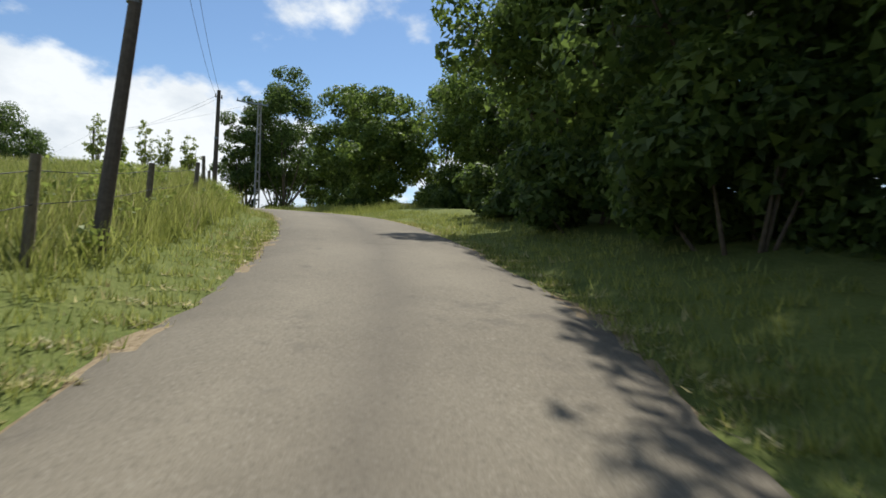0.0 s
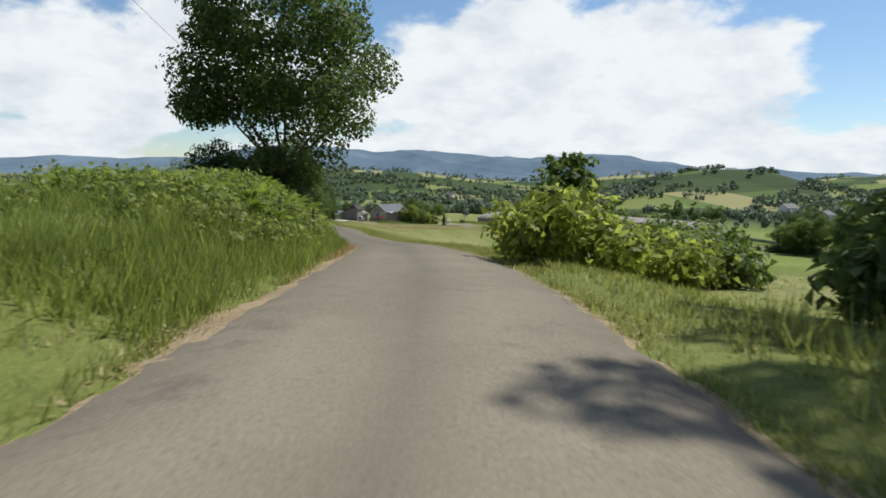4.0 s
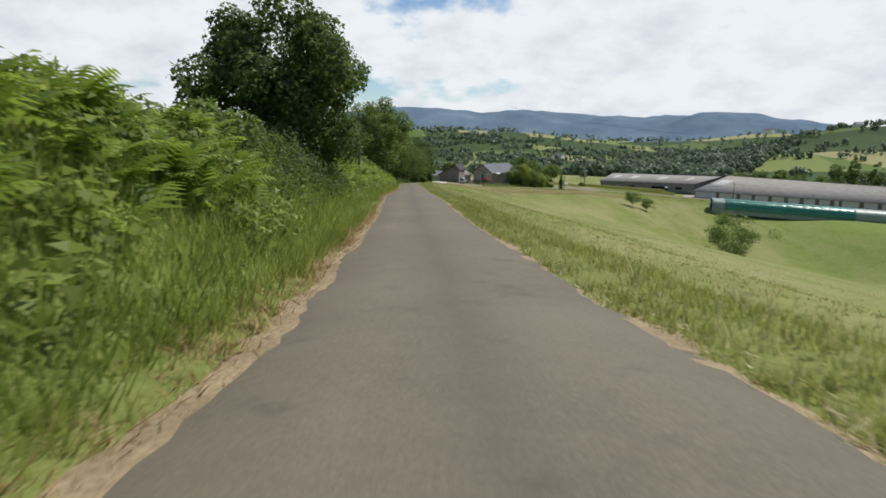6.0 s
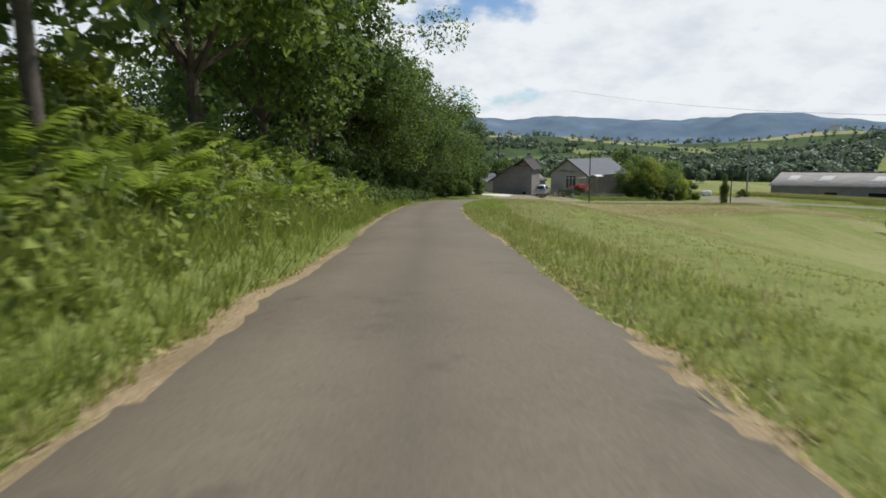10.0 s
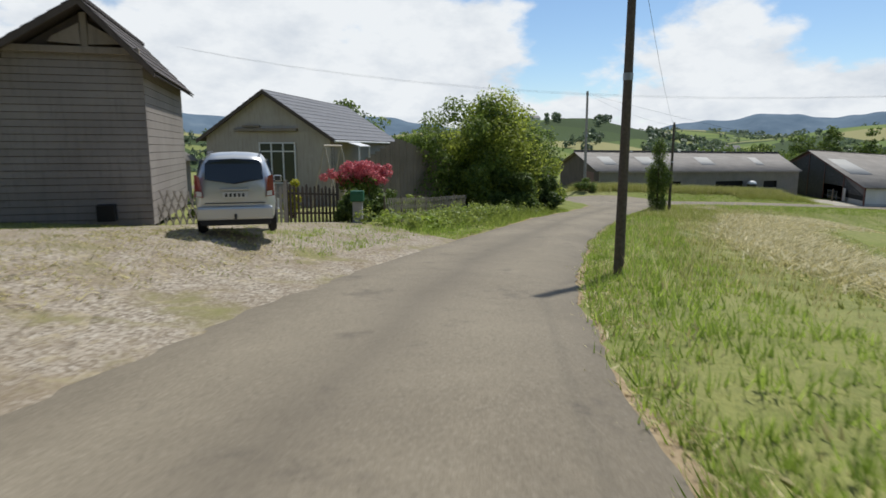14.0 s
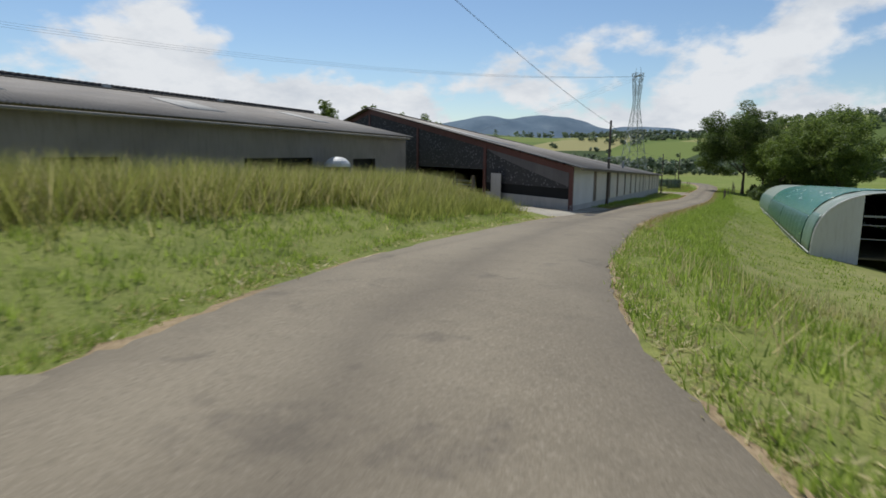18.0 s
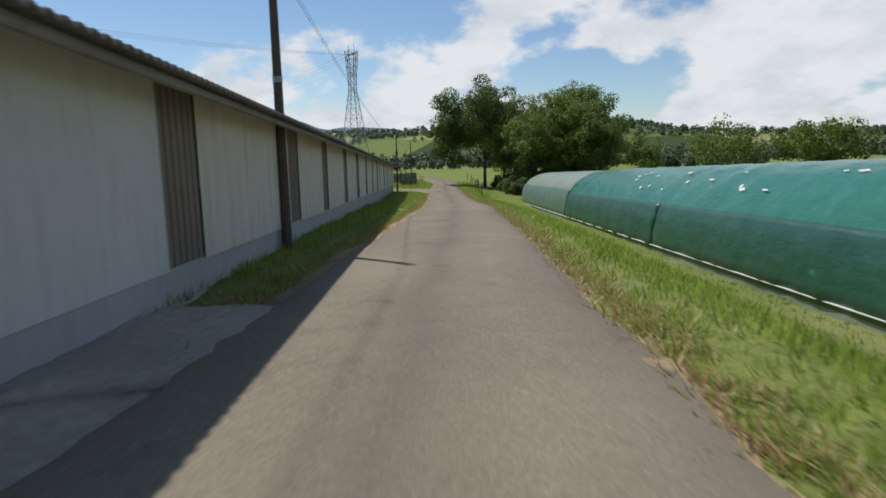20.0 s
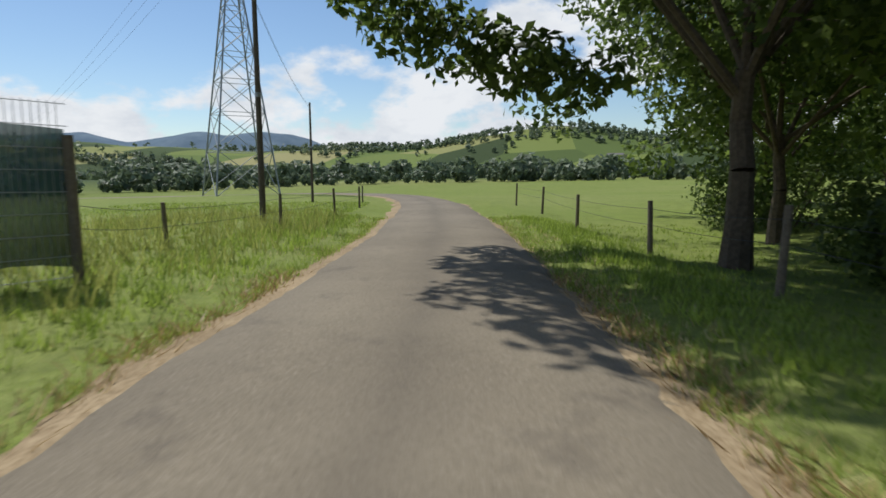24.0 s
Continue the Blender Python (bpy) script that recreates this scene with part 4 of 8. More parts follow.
for k, (x, y, rx, h, m_) in enumerate([(-4.4, 166.0, 2.4, 6.0, M_LEAF_DARK), (-3.4, 170.0, 2.7, 8.0, M_LEAF_DARK), (-2.4, 174.0, 2.6, 8.5, M_LEAF), (-1.9, 178.0, 2.6, 9.5, M_LEAF_DARK), (-1.6, 182.0, 2.6, 10.0, M_LEAF), (-6.5, 173.0, 3.5, 9.0, M_LEAF_DARK), (-7.5, 161.5, 3.0, 5.0, M_LEAF), (-0.7, 186.4, 2.3, 10.0, M_LEAF_DARK), (-9.5, 156.0, 3.0, 6.0, M_LEAF_DARK), (-10.0, 150.5, 3.0, 6.0, M_LEAF), (-9.5, 145.0, 2.8, 5.0, M_LEAF_DARK), (-10.5, 166.5, 3.4, 8.0, M_LEAF_DARK), (-13.0, 160.0, 3.4, 8.0, M_LEAF_DARK), (-4.2, 163.4, 2.2, 5.5, M_LEAF), (-3.2, 167.2, 2.0, 7.0, M_LEAF_DARK), (-1.8, 171.2, 2.2, 8.0, M_LEAF), (-0.7, 175.0, 2.2, 9.0, M_LEAF_DARK), (0.0, 179.4, 2.2, 10.0, M_LEAF), (0.6, 183.4, 2.1, 9.0, M_LEAF_DARK), (1.3, 180.4, 1.9, 7.0, M_LEAF), (2.0, 184.4, 1.9, 10.5, M_LEAF)]):
    bush(x, y, rx, rx, h, 300 + k, m_, 6500, 0.13, "dense dark bush closing the end of the wood", group="bank wood bushes")
for k in range(13):
    p_ = along(11.5 + 0.155 * k, -6.4 - 0.5 * math.sin(k * 2.1))
    bush(p_.x, p_.y, 1.75, 1.75, 3.2 + 0.8 * math.sin(k * 1.3), 430 + k, M_LEAF_DARK, 5000, 0.11, "dark shaded undergrowth at the foot of the wood", group="bank wood undergrowth")
for k, (t_, q, rx, h) in enumerate([(-0.2, 8.6, 3.0, 5.0), (0.3, 7.2, 2.8, 4.6), (0.7, 7.4, 3.0, 5.0), (1.1, 9.8, 2.8, 5.0), (1.5, 10.6, 2.6, 4.4), (1.9, 11.6, 2.6, 4.0), (2.3, 11.0, 2.4, 3.0)]):
    p_ = along(t_, q)
    bush(p_.x, p_.y, rx, rx * 0.85, h, 320 + k, M_LEAF_DARK if k % 2 else M_LEAF, 6000, 0.14, "dense shaded undergrowth bush of the wood edge", group="wood edge bushes")
tree(-2.6, 176.5, 14.5, 5.4, 78, M_LEAF_DARK, 24000, 0.14, fork=1.2, low=0.0, label="dense dark tree at the end of the wood", group="bank wood trees")
for k, (t_, q, h) in enumerate([(12.32, -5.4, 13.0), (12.72, -5.8, 13.0), (11.9, -6.0, 12.0)]):
    p_ = along(t_, q)
    tree(p_.x, p_.y, h, 4.6, 80 + k, M_LEAF_DARK, 15000, 0.14, near=True, fork=3.0, low=2.8, label="tall leafy tree of the wood leaning over the lane", group="bank wood trees")
# the hedge round the garden corner
for k, (x, y, rx, h, m_) in enumerate([(34.4, 208.6, 3.7, 10.9, M_LEAF_LIGHT), (36.8, 208.6, 4.2, 11.6, M_LEAF_LIGHT), (40.2, 210.2, 4.0, 9.4, M_LEAF_LIGHT), (44.2, 213.0, 3.4, 6.2, M_LEAF), (47.4, 214.6, 2.8, 4.6, M_LEAF_LIGHT), (38.0, 214.0, 4.5, 7.6, M_LEAF_DARK), (36.6, 205.6, 2.0, 3.4, M_LEAF), (40.4, 207.6, 2.0, 3.4, M_LEAF_DARK)]):
    bush(x, y, rx, rx * 0.85, h, 110 + k, M_LEAF_HEDGE if k in (1, 3) else m_, 15000, 0.115, near=True, label="tall dense hedge bush at the corner of the garden", group="hedge bushes")


def columnar(x, y, h, r, seed):
    """A narrow upright evergreen with a frayed outline."""
    rng = np.random.default_rng(seed)
    t = thing("columnar_tree", "narrow dark upright evergreen at the fork, bushy to the ground", "tree", pose(x, y, land_z(x, y)))
    part("trunk", tube((0, 0, -0.3), (0, 0, h * 0.9), 0.11, 0.03, 8), M_BARK, t)
    u = np.linspace(0.04, 0.97, 46)
    cen, rad = [], []
    for q in u:
        w = r * (0.62 + 0.55 * math.sin(min(1.0, q * 1.5 + 0.12) * 2.1)) * (1 - 0.72 * q**3.2) * (0.88 + 0.16 * math.sin(q * 17))
        for _ in range(3):
            a = rng.random() * 6.283
            cen.append((math.cos(a) * w * (0.4 + 0.35 * rng.random()), math.sin(a) * w * (0.4 + 0.35 * rng.random()), q * h))
            rad.append(w * 0.45 * (0.5 + 0.8 * rng.random()))
    v, f = leaf_cloud(rng, cen, rad, 10500, 0.062, 1.6, 0.35, True)
    v[:, 2] = np.maximum(v[:, 2], 0.03)
    part("foliage", quick_mesh("foliage", v, f), M_LEAF, t)


columnar(50.9, 204.2, 5.9, 0.95, 130)
# field trees
tree(71.5, 184.0, 5.2, 2.9, 140, M_LEAF, 3400, 0.13, fork=1.0, low=0.9, label="small spreading fruit tree in the meadow")
tree(76.5, 184.0, 4.4, 2.3, 141, M_LEAF, 2600, 0.13, fork=1.0, low=0.9, label="small spreading fruit tree in the meadow")
tree(85.5, 142.0, 13.0, 6.8, 142, M_LEAF_LIGHT, 12000, 0.18, fork=0.8, low=0.2, label="lone bushy tree in the meadow")
# trees past the greenhouse
rng_b = random.Random(77)
BOUGHS = [(202.2 + 6.2 * rng_b.random(), 171.6 + 3.7 * rng_b.random(), -18.0 + 4.2 * rng_b.random()) for _ in range(30)]
for k, (x, y, h, r, m_) in enumerate([(205.3, 165.6, 19.5, 7.8, M_LEAF_DARK), (217, 153, 18, 7, M_LEAF), (206, 147, 20, 7.5, M_LEAF), (195, 150, 18, 6.5, M_LEAF), (226, 140, 17, 7.5, M_LEAF_DARK)]):
    tree(x, y, h, r, 150 + k, m_, 48000 if k == 0 else 17000, 0.165 if k == 0 else 0.19, fork=4.6 if k == 0 else 2.0, low=4.0 if k == 0 else 0.0, reach=3.4 if k == 0 else 0.0, near=k == 0, skirt=BOUGHS + [(209.2, 173.2, -17.9), (209.0, 172.6, -18.4), (208.7, 172.0, -18.3), (208.6, 171.4, -18.9), (208.2, 170.8, -18.8), (208.0, 170.2, -19.4), (207.8, 169.6, -19.3), (207.5, 168.9, -19.9), (207.2, 168.0, -19.6)] if k == 0 else (), rot=82 if k == 0 else 0, label="tall broad tree shading the lane" if k == 0 else "tall leafy tree behind the greenhouse", group="greenhouse trees")
for k, (x, y, h, r) in enumerate([(217.2, 101.6, 12.6, 9.0), (196, 96, 11, 7), (250, 100, 10, 6), (208, 88, 10, 6)]):
    tree(x, y, h, r, 170 + k, M_LEAF, 3500, 0.34, fork=1.4, low=0.2, label="round tree beyond the greenhouse", group="greenhouse trees")
for k, (x, y, h, r) in enumerate([(199.0, 162.5, 13, 5.2), (191.0, 164.0, 12, 4.2), (209.5, 160.0, 14, 5.5), (203.5, 156.5, 13, 5.0)]):
    tree(x, y, h, r, 175 + k, M_LEAF_LIGHT if k < 2 else M_LEAF_DARK, 11000, 0.16, fork=3.6, low=2.6, label="slender tree in the shade of the tall tree", group="greenhouse trees")
for k, (x, y, rx, h) in enumerate([(201.6, 164.6, 1.8, 2.2), (204.4, 160.4, 2.4, 2.6), (196.4, 163.6, 2.0, 1.8), (206, 149.5, 4.0, 4.5), (196, 151.5, 3.6, 4.0), (214, 155.5, 3.6, 4.2), (190, 152.5, 2.6, 2.4), (186.6, 165.6, 2.2, 3.4), (190.6, 164.4, 2.4, 4.2), (195.0, 162.6, 2.4, 4.4), (199.0, 161.2, 2.2, 4.0), (189.0, 160.0, 2.8, 4.5), (194.0, 158.6, 2.8, 4.5), (184.4, 161.4, 2.6, 3.4), (181.4, 170.2, 1.6, 1.9), (184.2, 169.6, 1.7, 2.2), (187.4, 168.6, 1.8, 2.6), (190.6, 167.6, 1.8, 2.6), (193.8, 166.4, 1.7, 2.6), (197.2, 165.2, 1.6, 2.4)]):
    bush(x, y, rx, rx * 0.9, h, 340 + k, M_LEAF_DARK, 4500, 0.11, "shaded bramble bush at the foot of the trees", group="greenhouse bushes")
tree(193.5, 157.0, 16.0, 6.8, 158, M_LEAF_LIGHT, 30000, 0.17, fork=2.6, low=1.2, label="broad sunlit tree beside the tall tree", group="greenhouse trees", near=True)
tree(187.0, 155.0, 12.0, 3.9, 159, M_LEAF, 12000, 0.17, fork=1.8, low=0.6, label="leafy tree behind the end of the greenhouse", group="greenhouse trees")
# trees behind the farm
for k, (x, y, h, r) in enumerate([(148, 262, 9, 4.2), (158, 262, 11, 4.5), (166, 258, 12, 4), (176, 258, 10, 5), (186, 256, 9.5, 4.5), (42, 246, 11, 4.5), (33, 240, 10, 4), (10, 232, 7, 4), (0, 224, 6, 3.5), (48, 252, 10, 5), (58, 258, 8, 5)]):
    tree(x, y, h, r, 180 + k, M_LEAF if k % 2 else M_LEAF_LIGHT, 2600, 0.30, label="tree standing behind the farm buildings", low=1.0, group="farm trees")


for k, (x, y, top, r) in enumerate([(196, 262, -6.0, 4.2), (199.5, 256, -4.6, 3.4), (204, 247.5, -4.0, 3.4), (208.5, 240, -6.0, 3.8), (212, 235, -6.6, 3.4)]):
    tree(x, y, top - land_z(x, y), r, 230 + k, M_LEAF, 3500, 0.28, label="tall slender tree showing above the barn roof", low=2.0, group="farm trees")


# ---- grass, weeds ----
def blades(rng, p, h, w, lean=0.35):
    """Thin upright triangles at the places p."""
    n = len(p)
    a = rng.uniform(0, 2 * np.pi, n)
    hh = h * (0.5 + 0.9 * rng.random(n))
    side = np.stack([np.cos(a), np.sin(a), np.zeros(n)], 1) * (w * (0.6 + 0.8 * rng.random(n)))[:, None]
    tip = rng.normal(size=(n, 3)) * (hh * lean)[:, None]
    tip[:, 2] = hh
    v = np.stack([p - side, p + side, p + tip], 1).reshape(-1, 3)
    return v, np.arange(n * 3).reshape(-1, 3)


def beside(rng, n, t0, t1, lat0, lat1, power=1.0):
    """Random places beside the lane, from its edge outwards; negative distances lie to its left."""
    i = rng.choice(np.where((TIME >= t0) & (TIME <= t1))[0], n)
    q = lat0 + (lat1 - lat0) * rng.random(n) ** power
    o = np.sign(q) * (HALF[i] + np.abs(q))
    xy = LINE[i, :2] + RIGHT[i] * o[:, None] + TAN[i] * rng.uniform(-0.7, 0.7, n)[:, None]
    return xy


OPEN = [(13.7, 14.75, -30, 0), (16.55, 18.15, -9, 0), (19.62, 20.3, -12, 0), (23.2, 23.85, -11, 0), (16.98, 17.56, 0, 5.2)]  # paved, with no grass


def grass(name, spans, n, h, w, material, label, seed, tuft=5, power=1.6):
    rng = np.random.default_rng(seed)
    xy = np.vstack([beside(rng, int(n * share), t0, t1, a, b, power) for share, t0, t1, a, b in spans])
    keep = np.ones(len(xy), bool)
    d = np.hypot(xy[:, None, 0] - LINE[None, ::2, 0], xy[:, None, 1] - LINE[None, ::2, 1])
    i = d.argmin(1) * 2
    side = (xy[:, 0] - LINE[i, 0]) * RIGHT[i, 0] + (xy[:, 1] - LINE[i, 1]) * RIGHT[i, 1]
    for t0, t1, a, b in OPEN:
        keep &= ~((TIME[i] > t0) & (TIME[i] < t1) & (side > a) & (side < b))
    keep &= np.abs(side) > HALF[i] + 0.12
    xy = xy[keep]
    z, _ = land(xy[:, 0], xy[:, 1])
    c = np.column_stack([xy, z - 0.03])
    p = np.repeat(c, tuft, 0) + rng.normal(size=(len(c) * tuft, 3)) * np.array([0.09, 0.09, 0.0])
    v, f = blades(rng, p, h, w)
    me = quick_mesh(name, v, f)
    me.materials.append(material)
    tagged(new(name, me), label, "grass", kind="stuff")


ALL = [(0.55, -0.5, 11.5, 0.05, 3.2), (0.45, -0.5, 11.5, -0.15, -3.4)]
EAST = [(0.5, 11.5, 25, 0.05, 3.2), (0.5, 11.5, 25, -0.15, -3.4)]
grass("verge_grass", ALL, 48000, 0.17, 0.013, M_GRASS, "short green verge grass along the lane", 1)
grass("verge_grass", EAST, 56000, 0.17, 0.013, M_GRASS_LUSH, "short lush green verge grass along the lane", 9)
grass("verge_straw", [(0.5, -0.5, 25, 0.15, 1.1), (0.5, -0.5, 25, -0.15, -1.1)], 9000, 0.13, 0.016, M_GRASS_DRY, "dry straw along the edges of the lane", 2, 4, 1.0)
grass("meadow_grass", [(0.4, 3.5, 13.5, 2.5, 16), (0.35, 14.6, 19, 2, 14)], 24000, 0.11, 0.022, M_GRASS, "longer meadow grass on the field side", 3, 5, 1.3)
grass("meadow_grass", [(0.5, 19, 25, 1.5, 9), (0.5, 22.6, 25.5, -2, -16)], 15000, 0.13, 0.02, M_GRASS_LUSH, "lush meadow grass by the lane", 10, 5, 1.3)
grass("meadow_straw", [(0.7, 11.5, 16.4, 3.0, 24), (0.3, 4.5, 11.5, 3.0, 30)], 17000, 0.16, 0.013, M_GRASS_DRY, "dry yellow stems in the mown meadow", 7, 4, 1.0)
grass("tall_grass", [(0.7, -0.5, 4.1, -1.4, -8), (0.15, 2.2, 4.4, 1.5, 9), (0.15, 22, 25, -1.5, -9)], 22000, 0.50, 0.014, M_GRASS, "tall seeding grass on the bank", 4, 5, 1.0)
grass("tall_straw", [(0.6, -0.5, 4.1, -1.6, -9), (0.2, 5, 12.5, 0.6, 7), (0.2, 14.6, 19, 1.0, 9)], 9000, 0.42, 0.010, M_GRASS_DRY, "tall dry grass stems", 5, 4, 1.0)
grass("bank_grass", [(0.45, 4.4, 12.0, -0.4, -3.0), (0.3, 4.4, 11.4, -2.0, -9.5)], 56000, 0.46, 0.016, M_BANK_GRASS, "long grass at the foot of the bank", 6, 5, 1.0)


def barn_bank():
    """Tall grass on the low bank in front of the cattle barn."""
    rng = np.random.default_rng(8)
    n = 12000
    u = rng.random(n)
    xy = np.stack([64.0 + 31.0 * u, 224.2 - 7.8 * u], 1) + np.stack([rng.normal(size=n) * 0.5, 0.9 + rng.normal(size=n) * 0.8], 1)
    z, _ = land(xy[:, 0], xy[:, 1])
    p = np.repeat(np.column_stack([xy, z - 0.03]), 5, 0) + rng.normal(size=(n * 5, 3)) * np.array([0.12, 0.12, 0])
    v, f = blades(rng, p, 0.90, 0.014)
    me = quick_mesh("barn_grass", v, f)
    me.materials.append(M_GRASS_DRY)
    half = len(me.polygons)
    me.materials.append(M_GRASS)
    me.polygons.foreach_set("material_index", (rng.random(half) < 0.72).astype(np.int32))
    tagged(new("barn_grass", me), "tall yellowing grass on the bank before the barn", "grass", kind="stuff")


barn_bank()


def scatter_grass(name, xy, h, w, lean, material, label, seed, tuft=5, spread=0.12):
    rng = np.random.default_rng(seed)
    z, _ = land(xy[:, 0], xy[:, 1])
    n = len(xy)
    p = np.repeat(np.column_stack([xy, z + 0.01]), tuft, 0) + rng.normal(size=(n * tuft, 3)) * np.array([spread, spread, 0])
    v, f = blades(rng, p, h, w, lean)
    me = quick_mesh(name, v, f)
    me.materials.append(material)
    tagged(new(name, me), label, "grass", kind="stuff")


def hay_swathe():
    """Dry cut hay lying in a loose band along the field."""
    rng = np.random.default_rng(31)
    line, _ = spline([(9.0, 156.0, 0), (16.4, 167.8, 0), (20.6, 173.6, 0), (33.6, 186.0, 0), (41.5, 190.6, 0), (51.0, 196.6, 0), (60.5, 199.4, 0), (74.0, 201.0, 0)], 0.5)
    i = rng.integers(0, len(line), 22000)
    off = rng.normal(size=22000) * 0.95 + 2.6 * (rng.random(22000) < 0.4)
    tan = np.gradient(line[:, :2], axis=0)
    tan /= np.linalg.norm(tan, axis=1)[:, None]
    xy = line[i, :2] + np.stack([tan[i, 1], -tan[i, 0]], 1) * off[:, None] + rng.normal(size=(22000, 2)) * 0.2
    scatter_grass("hay_swathe", xy, 0.15, 0.05, 2.2, M_GRASS_DRY, "loose band of dry cut hay in the field", 32, 4, 0.2)


hay_swathe()
scatter_grass("bank_end_grass", beside(np.random.default_rng(33), 5200, 18.9, 19.66, -0.9, -8.0, 0.8), 0.5, 0.014, 0.35, M_GRASS, "tall green grass before the barn yard", 34)
scatter_grass("bank_end_straw", beside(np.random.default_rng(35), 1500, 18.9, 19.66, -1.6, -8.0, 0.8), 0.6, 0.009, 0.3, M_GRASS_DRY, "seeding dry grass before the barn yard", 36)


rng_l = np.random.default_rng(41)
litter = np.vstack([beside(rng_l, n_, a_, b_, l0, l1, 1.3) for n_, a_, b_, l0, l1 in ((9000, -0.5, 13.6, -0.02, -0.85), (6500, -0.5, 17.0, 0.02, 0.6), (4500, 18.2, 25, -0.02, -0.8), (4500, 17.6, 25, 0.02, 0.7), (1500, 14.8, 16.5, -0.02, -0.7))])
M_GRASS_RUST = leafy("rusty_dead_grass", (0.27, 0.17, 0.065), (0.50, 0.36, 0.165), 0.3)
scatter_grass("verge_thatch", np.vstack([beside(np.random.default_rng(61), 5200, 5.0, 9.6, -0.02, -0.75, 1.2), beside(np.random.default_rng(62), 1800, 19.4, 24.4, 0.0, 0.55, 1.2), beside(np.random.default_rng(63), 1600, 20.2, 24.4, -0.02, -0.6, 1.2)]), 0.15, 0.016, 1.0, M_GRASS_RUST, "rust-brown dead grass along the edge of the lane", 64, 5, 0.12)
scatter_grass("verge_litter", litter, 0.05, 0.02, 1.8, M_GRASS_DRY, "dry mown grass littering the edges of the lane", 42, 4, 0.14)
fork = np.random.default_rng(43)
scatter_grass("fork_grass", np.vstack([beside(fork, 3600, 16.2, 17.28, 0.35, 5.5, 1.0), beside(fork, 700, 16.7, 17.5, 0.15, 2.4, 1.0)]), 0.17, 0.014, 0.4, M_GRASS, "green grass beside the gravel at the fork", 44)
scatter_grass("fork_grass", np.stack([57.5 + 10.5 * fork.random(300), 206.6 + 4.0 * fork.random(300)], 1), 0.10, 0.012, 0.9, M_GRASS, "sparse weeds growing through the gravel", 45, 6, 0.2)
scatter_grass("forecourt_straw", beside(fork, 2600, 14.05, 14.75, -1.6, -5.5, 1.0), 0.06, 0.018, 1.2, M_GRASS_DRY, "dry trodden grass between the gravel and the lane", 51, 4, 0.16)
scatter_grass("forecourt_weeds", np.stack([5.5 + 14 * fork.random(900), 183 + 11 * fork.random(900)], 1), 0.08, 0.012, 0.6, M_GRASS, "sparse weeds in the gravel forecourt", 46, 6, 0.15)


scatter_grass("garden_verge_grass", beside(fork, 3800, 15.5, 16.62, -0.25, -4.2, 0.9), 0.26, 0.014, 0.4, M_BANK_GRASS, "bright grass between the hedge and the lane", 49)
scatter_grass("track_grass", beside(fork, 7000, 22.45, 23.26, -0.3, -8.5, 0.9), 0.2, 0.014, 0.45, M_GRASS_LUSH, "grass between the lane and the gravel track", 50)
u_, w_ = fork.random(5200), fork.random(5200) ** 1.5
scatter_grass("side_grass", np.stack([64 - 26 * u_ + (1.2 + 15 * w_) * 0.64, 225.6 + 21 * u_ + (1.2 + 15 * w_) * 0.77], 1), 0.34, 0.02, 0.35, M_GRASS, "rank grass beside the side road", 47)
scatter_grass("side_straw", np.stack([64 - 26 * u_[:1500] + (2 + 13 * w_[1500:3000]) * 0.64, 225.6 + 21 * u_[:1500] + (2 + 13 * w_[1500:3000]) * 0.77], 1), 0.45, 0.012, 0.35, M_GRASS_DRY, "dry stems in the grass beside the side road", 48)


def weeds(name, n, t0, t1, a, b, rad, leaves, size, material, label, seed, zmin=0.15, zmax=0.5):
    rng = np.random.default_rng(seed)
    xy = beside(rng, n, t0, t1, a, b, 0.9)
    z, _ = land(xy[:, 0], xy[:, 1])
    c = np.column_stack([xy, z + rng.uniform(zmin, zmax, n)])
    v, f = leaf_cloud(rng, c, rad * (0.6 + 0.8 * rng.random(n)), n * leaves, size, 0.9, 0.25)
    me = quick_mesh(name, v, f)
    me.materials.append(material)
    tagged(new(name, me), label, "weeds", kind="stuff")


weeds("bank_weeds", 500, 4.7, 6.75, -1.0, -9.5, 0.50, 70, 0.085, M_FERN, "dense bright weeds and brambles covering the bank", 20)
weeds("bank_weeds", 1150, 7.4, 11.5, -1.0, -9.5, 0.50, 70, 0.085, M_FERN, "dense bright weeds and brambles covering the bank", 21)
weeds("bank_tangle", 260, 6.75, 7.45, -1.6, -7.0, 0.55, 110, 0.065, M_LEAF_DARK, "dark tangle of bramble below the round tree", 19, 0.2, 0.8)


